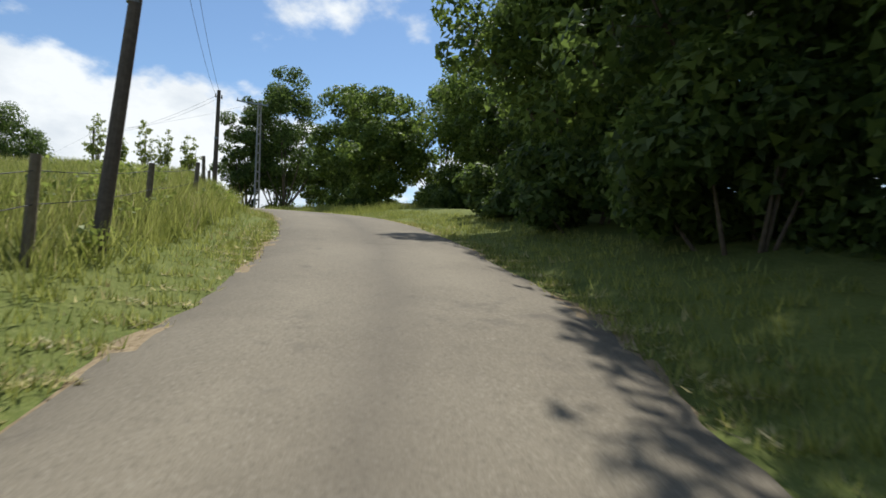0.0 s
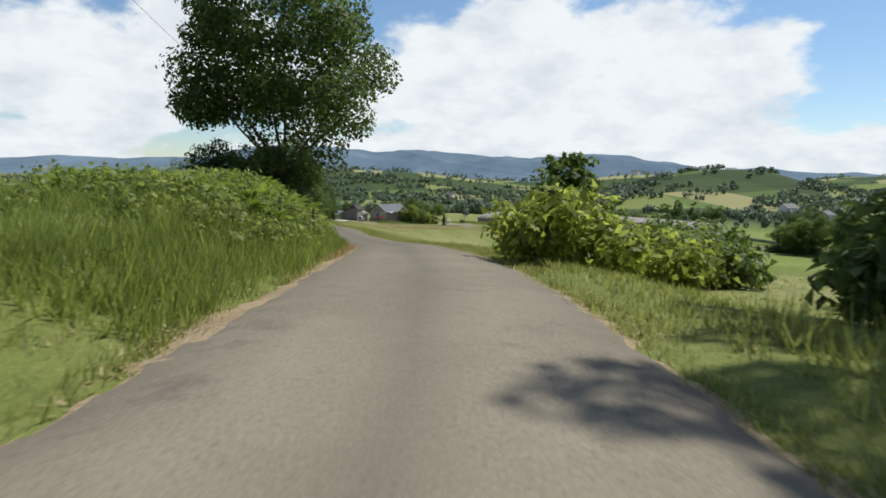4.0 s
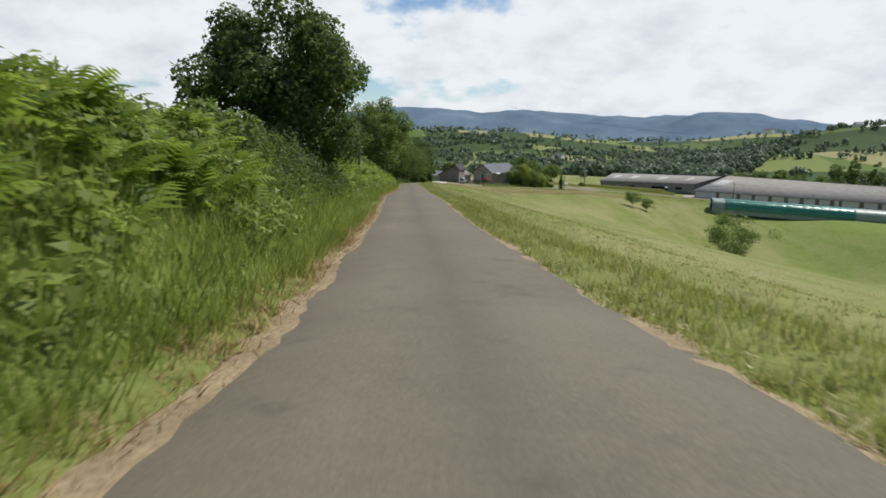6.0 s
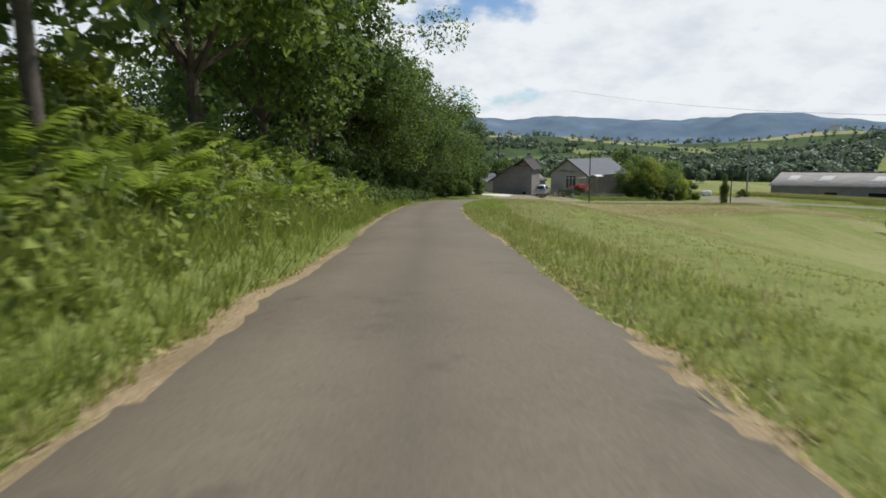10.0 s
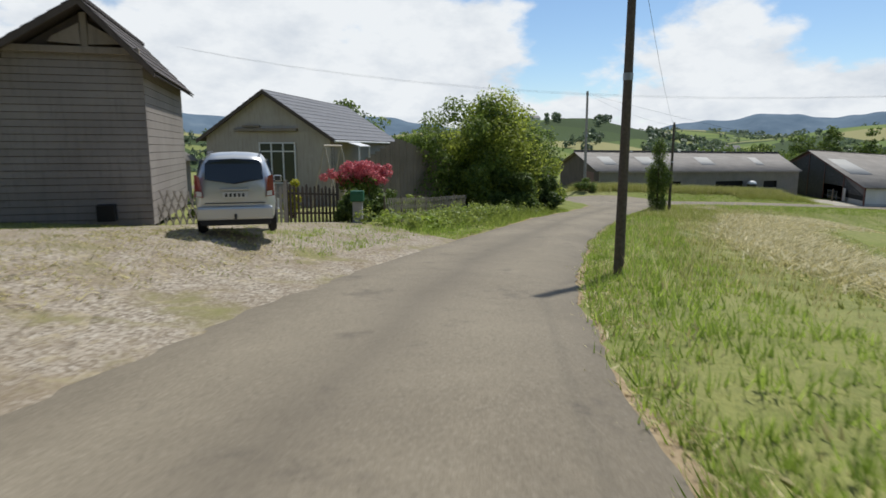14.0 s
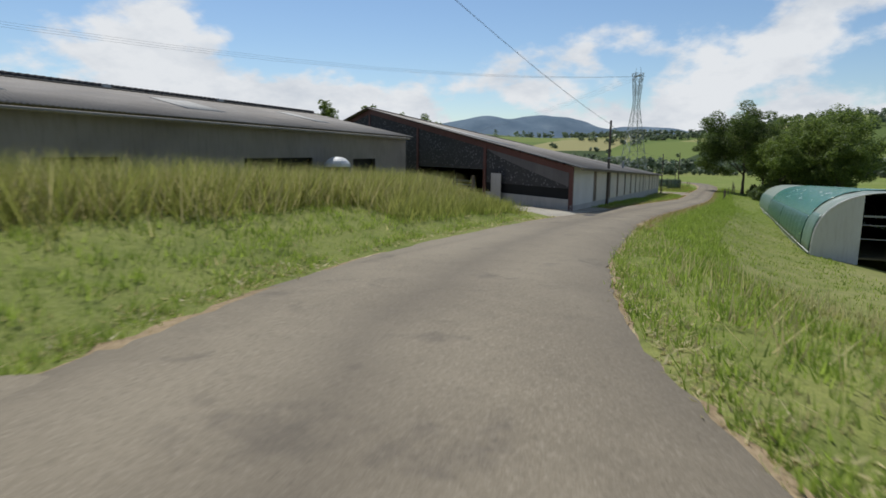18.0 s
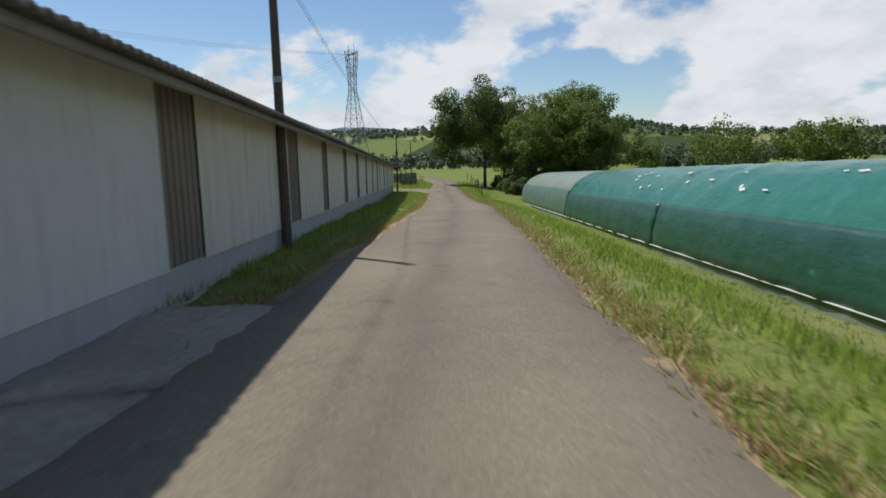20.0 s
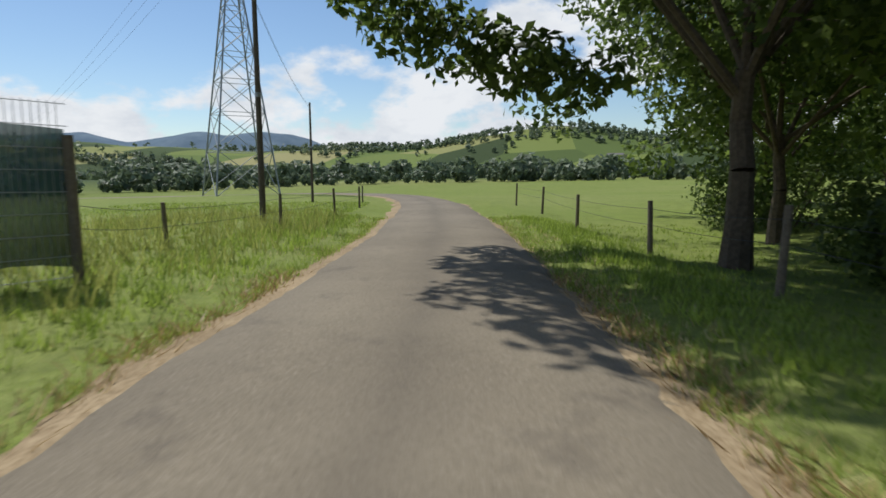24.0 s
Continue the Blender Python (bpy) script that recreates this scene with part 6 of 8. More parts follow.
def domed_tank():
    """A dark round tank with a white domed lid, standing close to the wall of the barn."""
    m, _ = frame_of((73.3, 230.1), (108.7, 220.9))
    p = m @ Vector((26.0, -1.1, 0))
    g = land_z(p.x, p.y)
    t = thing("water_tank", "dark round tank with a white domed lid by the barn wall", "tank", pose(p.x, p.y, g))
    rim = -16.65 - g
    part("drum", tube((0, 0, -0.2), (0, 0, rim), 0.62, 0.62, 20), M_TARRED, t)
    bm = bmesh.new()
    for k in range(5):
        a, b = math.pi / 2 * k / 5, math.pi / 2 * (k + 1) / 5
        bm_tube(bm, (0, 0, rim + 0.5 * math.sin(a)), (0, 0, rim + 0.5 * math.sin(b)), 0.68 * math.cos(a), max(0.01, 0.68 * math.cos(b)), 20, k == 0)
    part("lid", bm, M_WHITELID, t, "white domed lid")


M_WHITELID = plain("white_painted_lid", (0.72, 0.72, 0.70), 0.9, 5, 0.5, bump=0)
domed_tank()


def long_barn():
    m, L = frame_of((104.6, 210.0), (180.9, 188.4))
    t = thing("barn", "very long low barn with cream sheets and brown gaps", "barn", m)
    W, z0, eave, ridge, drop = 46.8, -19.0, -16.55, -11.75, 3.0
    pitched_roof(t, L, W, eave, ridge, drop, 0.75, M_FIBRE, 0.19, ((1.0, 6.0),))

    def fall(x):
        return drop * x / L

    # low cement wall, then cream sheets between brown gaps
    n = 16
    for k in range(n):
        a, b = L * k / n, L * (k + 1) / n
        part("base_wall", poly([(a, 0.0, z0 - 1.6 - fall(a)), (b, 0.0, z0 - 1.6 - fall(b)), (b, 0.0, z0 + 0.02 - fall(b)), (a, 0.0, z0 + 0.02 - fall(a))], 0.18, (0, 1, 0)), M_GREYWALL, t)
    gaps = [(7.6, 8.9), (15.0, 16.3), (20.3, 21.5), (26.0, 27.4), (31.5, 32.9), (36.8, 38.2), (42.0, 43.4), (46.95, 48.4), (49.9, 50.9), (56.6, 58.05), (62.5, 64.0), (67.3, 68.7), (73.4, 74.9)]
    edges = [0.12] + [e for g in gaps for e in g] + [L - 0.1]
    for k, (a, b) in enumerate(zip(edges, edges[1:])):
        if b - a < 0.2:
            continue
        gap = k % 2 == 1
        lo, hi = z0, eave - 0.02
        if k == 0:
            part("wall_panel", poly([(a, -0.02, lo - fall(a)), (b, -0.02, lo - fall(b)), (b, -0.02, hi - fall(b)), (a, -0.02, hi - fall(a))], 0.1, (0, 1, 0)), M_WHITE_PANEL, t, "smooth off-white panel")
        elif gap:
            for s in range(6):
                q = a + (b - a) * (s + 0.5) / 6
                part("slat", box(q, 0.02, (lo + hi) / 2 - fall(q), (b - a) / 6 - 0.035, 0.03, hi - lo), M_BROWN, t)
        else:
            part("wall_sheet", solid(sheet(a, b, (-0.03, lo - fall(a), lo - fall(b)), (-0.03, hi - fall(a), hi - fall(b)), 0.55, 0.035, True), 0.015), M_CREAM, t)
    # the open end: red steel frame, net, low wall
    def rake(y):
        return eave + (ridge - eave) * (1 - abs(y - W / 2) / (W / 2)) - 0.12

    for y in (0.12, 7.4, 15.5, W / 2, W * 0.66, W * 0.83, W - 0.12):
        part("column", poly([(0.0, y - 0.14, z0 - 1.2), (0.0, y + 0.14, z0 - 1.2), (0.0, y + 0.14, rake(y + 0.14)), (0.0, y - 0.14, rake(y - 0.14))], 0.28, (1, 0, 0)), M_REDSTEEL, t, "dull red steel column")
    for a, b in ((0.0, W / 2), (W / 2, W)):
        part("rafter", poly([(0.02, a, rake(a) - 0.42), (0.02, b, rake(b) - 0.42), (0.02, b, rake(b)), (0.02, a, rake(a))], 0.22, (1, 0, 0)), M_REDSTEEL, t, "dull red steel rafter")
    y1, y2 = 7.26, 15.36

    def bay(name, ya, yb, lo, material, x=0.1, thick=0.03, label=""):
        top_ = [(x, yb, rake(yb) - 0.4)] + ([(x, W / 2, rake(W / 2) - 0.4)] if ya < W / 2 < yb else []) + [(x, ya, rake(ya) - 0.4)]
        part(name, poly([(x, ya, lo), (x, yb, lo)] + top_, thick, (1, 0, 0)), material, t, label)

    bay("windbreak_net", 0.26, y1, z0 + 1.0, M_DARKNET, label="dark grey windbreak net")
    # a loose sheet hangs under the rafter in a slack curve
    n = 12
    under = [(0.07, 0.3 + (y1 - 0.4) * i / n, rake(0.3 + (y1 - 0.4) * i / n) - 0.46 - 0.8 * (1 - i / n) ** 0.6) for i in range(n + 1)]
    part("sag_sheet", poly(under + [(0.07, y1 - 0.1, rake(y1) - 0.42), (0.07, 0.3, rake(0.3) - 0.42)], 0.02, (1, 0, 0)), M_SAGSHEET, t, "slack grey sheet under the rafter")
    part("end_wall", poly([(0.06, 0.26, z0 - 1.2), (0.06, y1, z0 - 1.2), (0.06, y1, z0 + 0.35), (0.06, 0.26, z0 + 0.35)], 0.16, (1, 0, 0)), M_GREYWALL, t)
    # near-black sheet in place of the dark inside, between low wall and net
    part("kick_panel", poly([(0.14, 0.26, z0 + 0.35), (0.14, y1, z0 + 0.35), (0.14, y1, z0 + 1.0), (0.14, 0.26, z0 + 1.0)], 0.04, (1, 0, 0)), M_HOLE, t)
    part("lean_board", box(-0.35, 6.1, z0 + 0.75, 0.06, 0.95, 1.9, bevel=0.01), M_GREYWALL, t, "grey board leaning by the column")
    bay("windbreak_net", y1 + 0.3, y2, z0 + 1.9, M_DARKNET)
    bay("windbreak_net", y2 + 0.3, W - 0.3, z0 - 1.0, M_DARKNET)
    for k in range(1, 8):
        x = L * k / 8
        for y in (7.4, 15.5, W * 0.66):
            part("column", box(x, y, z0 + 1.4 - fall(x), 0.2, 0.2, 5.0), M_REDSTEEL, t)
    part("wall", poly([(0, W - 0.2, z0 - 1.5), (L, W - 0.2, z0 - 1.5 - drop), (L, W - 0.2, eave - drop), (0, W - 0.2, eave)], 0.2, (0, 1, 0)), M_DARKWOOD, t)
    part("gable_wall", poly([(L - 0.2, 0.2, z0 - 1.5 - drop), (L - 0.2, W - 0.2, z0 - 1.5 - drop), (L - 0.2, W - 0.2, eave - drop), (L - 0.2, W / 2, ridge - drop - 0.05), (L - 0.2, 0.2, eave - drop)], 0.18, (1, 0, 0)), M_CREAM, t)
    part("floor", poly([(0.3, 0.3, z0 - 0.05), (L - 0.4, 0.3, z0 - 0.05 - drop), (L - 0.4, W - 0.4, z0 - 0.05 - drop), (0.3, W - 0.4, z0 - 0.05)], 0.1, (0, 0, -1)), M_STRAWFLOOR, t)
    part("gutter", tube((0, -0.56, eave - 0.25), (L, -0.56, eave - drop - 0.25), 0.06, 0.06, 8), M_FIBRE, t)
    part("chimney", tube((L * 0.52, 2.0, eave - fall(L * 0.52)), (L * 0.52, 2.0, eave + 1.3 - fall(L * 0.52)), 0.16, 0.16, 10), M_STEEL, t, "short steel flue")
    shear(t, L, 0.71, 0.0)
    # field gate across the open bay, and a lone post before it
    g = thing("field_gate", "galvanised tubular field gate across the open barn bay", "gate", pose(111.6, 216.4, z0 - 0.3, 0, 0, 38.5))
    for k in range(5):
        part("bar", tube((0, 0, 0.25 + 0.27 * k), (4.6, 0, 0.25 + 0.27 * k), 0.025, 0.025, 8), M_STEEL, g)
    for q in (0.0, 2.3, 4.6):
        part("upright", tube((q, 0, 0.0), (q, 0, 1.45), 0.028, 0.028, 8), M_STEEL, g)
    post(110.2, 216.4, 1.9, 0.12, (0.02, 0.0), "thick weathered wooden gate post by the barn", "gate posts")


long_barn()


# ---- the tunnel greenhouse ----
def film_material(name, a, b, rough, wrinkle=0.35):
    k = Mat(name, rough, 0, 0.5).objpos()
    g, s = k.noise(1.5, 5), k.noise(0.3, 3)
    c = k.mix(k.range(g, 0.3, 0.7), a, b)
    k.color(k.mix(k.range(s, 0.4, 0.65, 0, 0.35), c, tuple(v * 0.75 for v in a)))
    k.bump(k.noise(3.0, 5, 0.6, (0.6, 1.4, 1.4)), wrinkle, 0.12)
    return k.m


M_TARP = film_material("glossy_green_tarpaulin", (0.030, 0.150, 0.096), (0.050, 0.205, 0.135), 0.22, 0.5)
M_FILM = film_material("pale_grey_green_film", (0.185, 0.225, 0.170), (0.265, 0.305, 0.235), 0.45, 0.12)
M_FILM_END = film_material("pale_end_film", (0.26, 0.28, 0.25), (0.34, 0.36, 0.325), 0.6)
M_WHITEPIPE = plain("white_pipe", (0.72, 0.72, 0.70), 0.9, 5, 0.4, bump=0)


M_SIDE = film_material("dark_green_side_sheet", (0.014, 0.070, 0.044), (0.026, 0.105, 0.066), 0.4, 0.3)
M_SIDE_PALE = film_material("green_side_sheet", (0.075, 0.140, 0.098), (0.115, 0.185, 0.135), 0.45, 0.2)


def greenhouse():
    m, L = frame_of((104.3, 196.5), (172.3, 174.1))
    t = thing("greenhouse", "long tunnel greenhouse with pale film and green tarpaulin", "greenhouse", m)
    W, H, z0, drop = 8.4, 3.75, -21.5, 2.9

    def arc(u, grow=0.0):
        a = math.pi * u
        y = -W / 2 - (W / 2 + grow) * math.copysign(abs(math.cos(a)) ** 0.80, -math.cos(a))
        return y, (H + grow) * abs(math.sin(a)) ** 0.72

    def skin(x0, x1, grow, seed, jag=0.0, u1=1.0):
        rng = np.random.default_rng(seed)
        n, k = max(4, int((x1 - x0) / 0.5)), 28 if u1 == 1.0 else 8
        v = []
        for i in range(n + 1):
            x = x0 + (x1 - x0) * i / n
            # the film sinks a little between the hoops
            sag = 0.035 * (1 - abs(math.sin(math.pi * x / 2.6)))
            for j in range(k + 1):
                y, z = arc(u1 * j / k, grow - sag + 0.012 * rng.normal())
                v.append((x + (jag * math.sin(j * 1.3) if i in (0, n) else 0), y, z0 + z - drop * x / L))
        idx = np.arange(len(v)).reshape(n + 1, k + 1)
        f = np.stack([idx[:-1, :-1], idx[:-1, 1:], idx[1:, 1:], idx[1:, :-1]], -1).reshape(-1, 4)
        return solid(quick_mesh("skin", v, f, True), 0.012)

    part("film", skin(0.0, 4.6, 0.0, 1), M_FILM, t, "pale grey-green film")
    part("tarpaulin", skin(4.2, 44.5, 0.06, 2, 0.12), M_TARP, t, "glossy dark green tarpaulin")
    part("film", skin(44.0, L, 0.0, 3), M_FILM, t, "pale grey-green film")
    # sheets hang down the side of the lane, darker than the roof
    part("side_sheet", skin(4.3, 24.0, 0.09, 4, 0.06, 0.14), M_SIDE, t, "dark green side sheet")
    part("side_sheet", skin(24.1, 44.3, 0.09, 5, 0.06, 0.14), M_SIDE, t, "dark green side sheet")
    part("side_sheet", skin(0.1, 4.3, 0.06, 6, 0.0, 0.17), M_SIDE_PALE, t, "green side sheet")
    part("side_sheet", skin(44.6, L - 0.1, 0.06, 7, 0.0, 0.17), M_SIDE_PALE, t, "green side sheet")
    rng = np.random.default_rng(12)
    # glints of light on the tarpaulin, laid on as small white chips
    for k in range(22):
        x, u = 7.0 + 26.0 * rng.random(), 0.20 + 0.14 * rng.random()
        w, h = 0.10 + 0.22 * rng.random(), 0.004 + 0.008 * rng.random()
        tear = [(x + a_, arc(u + b_, 0.085)) for a_, b_ in ((-w, -h * 0.4), (0.1 * w, -h), (w, 0.3 * h), (-0.2 * w, h))]
        v = [(x_, y_, z0 + z_ - drop * x_ / L) for x_, (y_, z_) in tear]
        part("tear", solid(quick_mesh("tear", v, [(0, 1, 2, 3)]), 0.006), M_WHITEPIPE, t, "white chip laid on as a glint of the tarpaulin")
    for k in range(28):
        x = L * k / 27
        pts = []
        for j in range(25):
            y, z = arc(j / 24, -0.045 if x > 44 or x < 4 else -0.09)
            pts.append((x, y, z0 + z - drop * x / L))
        part("hoop", swept(pts, 0.028), M_STEEL if k else M_WHITEPIPE, t)
    for y in (0.06, -W - 0.06):
        part("base_rail", tube((0, y, z0 + 0.14), (L, y, z0 + 0.14 - drop), 0.03, 0.03, 8), M_WHITEPIPE, t, "white base rail")
    for y in (0.0, -W):
        part("base_board", poly([(0, y, z0 - 1.3), (L, y, z0 - 1.3 - drop), (L, y, z0 + 0.1 - drop), (0, y, z0 + 0.1)], 0.03, (0, 1, 0)), M_FILM, t)
    # near end: white sheet beside a dark opening
    pts = [arc(u) for u in np.linspace(0.0, 0.385, 14)]
    part("end_panel", poly([(0.03, y, z0 + z) for y, z in pts] + [(0.03, pts[-1][0], z0 - 0.8), (0.03, 0, z0 - 0.8)], 0.05, (1, 0, 0)), M_WHITE_PANEL, t, "pale grey end panel")
    pts = [arc(u) for u in np.linspace(0.80, 1.0, 9)]
    part("end_panel", poly([(0.03, pts[0][0], z0 - 0.8)] + [(0.03, y, z0 + z) for y, z in pts] + [(0.03, -W, z0 - 0.8)], 0.05, (1, 0, 0)), M_WHITE_PANEL, t, "pale grey end panel")
    part("lintel", box(0.05, -W * 0.55, z0 + 2.35, 0.08, 4.4, 0.1), M_STEEL, t)
    for h in (0.9, 1.7):
        part("shelf_rail", tube((1.6, -2.6, z0 + h), (1.6, -6.8, z0 + h), 0.03, 0.03, 6), M_WHITEPIPE, t)
    pts = [arc(u) for u in np.linspace(0.0, 1.0, 25)]
    part("end_panel", poly([(L - 0.03, y, z0 + z - drop) for y, z in pts], 0.05, (-1, 0, 0)), M_FILM_END, t)
    part("floor", poly([(0.1, -0.2, z0 + 0.02), (L, -0.2, z0 + 0.02 - drop), (L, -W + 0.2, z0 + 0.02 - drop), (0.1, -W + 0.2, z0 + 0.02)], 0.1, (0, 0, -1)), M_STRAWFLOOR, t)


greenhouse()


# ---- the shed, the house and their fences ----
M_BOARD = sheet_material("weathered_grey_boards", (0.235, 0.205, 0.18), (0.315, 0.28, 0.245), (0.16, 0.14, 0.12), 0.9, True)
M_TILE = sheet_material("dark_roof_tiles", (0.055, 0.045, 0.042), (0.10, 0.08, 0.07), (0.04, 0.035, 0.032), 0.8, True)
M_BEAM = sheet_material("old_beam_wood", (0.20, 0.165, 0.125), (0.28, 0.235, 0.18), (0.13, 0.105, 0.08))
M_SLATE = sheet_material("pale_slate", (0.15, 0.15, 0.158), (0.21, 0.21, 0.218), (0.11, 0.11, 0.112), 0.8, True)
M_STONE = sheet_material("old_rendered_stone", (0.37, 0.325, 0.265), (0.47, 0.425, 0.355), (0.24, 0.20, 0.16))
M_GLASS = plain("dark_window_glass", (0.03, 0.035, 0.04), 0.9, 2, 0.08, spec=0.6, bump=0)
M_WHITEFRAME = plain("white_frame", (0.72, 0.71, 0.68), 0.9, 5, 0.5, bump=0)
M_PICKET = sheet_material("grey_pickets", (0.26, 0.225, 0.185), (0.36, 0.32, 0.265), (0.17, 0.145, 0.12), 0.9, True)
M_PICKET_DARK = sheet_material("dark_stained_pickets", (0.085, 0.062, 0.045), (0.13, 0.10, 0.075), (0.06, 0.045, 0.035), 0.9, True)
M_CLADDING = sheet_material("beige_cladding", (0.38, 0.35, 0.305), (0.46, 0.425, 0.375), (0.29, 0.26, 0.22), 0.7)
M_GREENBOX = plain("green_painted_metal", (0.03, 0.13, 0.07), 0.8, 5, 0.45, bump=0)


def tiled_slope(t, x0, x1, y0, z0, y1, z1, material, row=0.32, col=0.9, up=0.05):
    """A roof slope of single tiles in rows, each lapping the one below; x along the eave, from the eave (y0, z0) to the top (y1, z1)."""
    n = max(2, int(math.hypot(y1 - y0, z1 - z0) / row))
    m = max(1, int((x1 - x0) / col))
    ang = math.atan2(z1 - z0, y1 - y0)
    l = math.hypot(y1 - y0, z1 - z0) / n
    w = (x1 - x0) / m
    bm = bm_box(bmesh.new(), 0, 0, 0, w - 0.012, l * 1.18, 0.045, bevel=0.008)
    me = bpy.data.meshes.new("tile")
    bm.to_mesh(me)
    bm.free()
    me.materials.append(material)
    rng = random.Random(int(x1 * 10))
    for i in range(n):
        u = (i + 0.5) / n
        for j in range(m):
            o = new("tile", me)
            o.parent = t
            o.matrix_local = Matrix.Translation((x0 + w * (j + 0.5), y0 + (y1 - y0) * u, z0 + (z1 - z0) * u + up)) @ Matrix.Rotation(ang + (-0.05 if y1 > y0 else 0.05) + rng.uniform(-0.012, 0.012), 4, "X")


def shed():
    """Gable towards the lane: x runs along the gable, y away from the lane."""
    m, L = frame_of((5.2, 196.4), (11.95, 194.05))
    t = thing("shed", "grey weatherboarded shed with a dark tiled roof", "shed", m)
    D, z0 = 7.5, -13.7
    apex_x, apex, right, left = L * 0.80, -7.15, -8.65, -10.75

    def top(x):
        return left + (apex - left) * x / apex_x if x < apex_x else apex + (right - apex) * (x - apex_x) / (L - apex_x)

    # boards of the gable, one by one
    n = 24
    h = (-8.55 - z0) / n
    for k in range(n):
        za, zb = z0 + k * h, z0 + (k + 1) * h - 0.015
        xa = 0.0
        if zb > left:
            xa = min(apex_x, max(0.0, (zb - left) / (apex - left) * apex_x)) + 0.02
        part("board", poly([(xa, -0.012, za), (L, -0.012, za), (L, 0.012, zb), (xa, 0.012, zb)], 0.03, (0, 1, 0)), M_BOARD, t)
    part("inner_wall", poly([(0, 0.05, z0), (L, 0.05, z0), (L, 0.05, right - 0.15), (apex_x, 0.05, apex - 0.2), (0, 0.05, left - 0.15)], 0.1, (0, 1, 0)), M_DARKWOOD, t)
    for k in range(20):
        za, zb = z0 + k * 0.25, z0 + (k + 1) * 0.25 - 0.015
        part("board", box(L + 0.01, D / 2, (za + zb) / 2, 0.03, D, zb - za), M_BOARD, t)
    part("wall", box(0.02, D / 2, (z0 + left) / 2 - 0.1, 0.1, D, left - z0 - 0.2), M_BOARD, t)
    part("wall", poly([(0, D, z0), (L, D, z0), (L, D, right - 0.15), (apex_x, D, apex - 0.2), (0, D, left - 0.15)], 0.1, (0, -1, 0)), M_BOARD, t)
    part("tie_beam", box(L * 0.69, -0.16, -8.5, L * 0.62, 0.16, 0.2, bevel=0.02), M_BEAM, t)
    part("king_post", box(apex_x, -0.16, -7.95, 0.18, 0.15, 1.0, bevel=0.02), M_BEAM, t)
    for s in (-1, 1):
        part("brace", poly([(apex_x + s * 0.1, -0.22, -8.35), (apex_x + s * 0.95, -0.22, -8.3), (apex_x + s * 0.85, -0.22, -8.15), (apex_x + s * 0.12, -0.22, -7.75)], 0.12, (0, 1, 0)), M_BEAM, t)
    for (xa, za, xb, zb) in ((-0.75, top(0) - 0.75 * (apex - left) / apex_x, apex_x, apex), (L + 0.45, right - 0.45 * (apex - right) / (L - apex_x), apex_x, apex)):
        part("barge_board", poly([(xa, -0.62, za - 0.16), (xb, -0.62, zb - 0.16), (xb, -0.62, zb + 0.03), (xa, -0.62, za + 0.03)], 0.05, (0, 1, 0)), M_DARKWOOD, t)
        part("roof_deck", poly([(xa, -0.56, za - 0.02), (xb, -0.56, zb - 0.02), (xb, D + 0.4, zb - 0.02), (xa, D + 0.4, za - 0.02)], 0.05, (0, 0, -1)), M_DARKWOOD, t)
    # tiles: a turned empty lets the slopes run along the shed
    e = new("roof")
    e.parent = t
    e.matrix_local = Matrix.Rotation(radians(90), 4, "Z")
    tiled_slope(e, -0.62, D + 0.4, 0.75, top(0) - 0.75 * (apex - left) / apex_x, -apex_x, apex, M_TILE, 0.42, 0.62)
    tiled_slope(e, -0.62, D + 0.4, -(L + 0.45), right - 0.45 * (apex - right) / (L - apex_x), -apex_x, apex, M_TILE, 0.42, 0.62)
    q = bmesh.new()
    for k in range(20):
        bm_tube(q, (apex_x, -0.65 + k * 0.43, apex + 0.05), (apex_x, -0.2 + k * 0.43, apex + 0.07), 0.13, 0.12, 10)
    part("ridge_tile", q, M_TILE, t)
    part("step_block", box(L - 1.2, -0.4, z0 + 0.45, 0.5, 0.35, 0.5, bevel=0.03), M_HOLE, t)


shed()


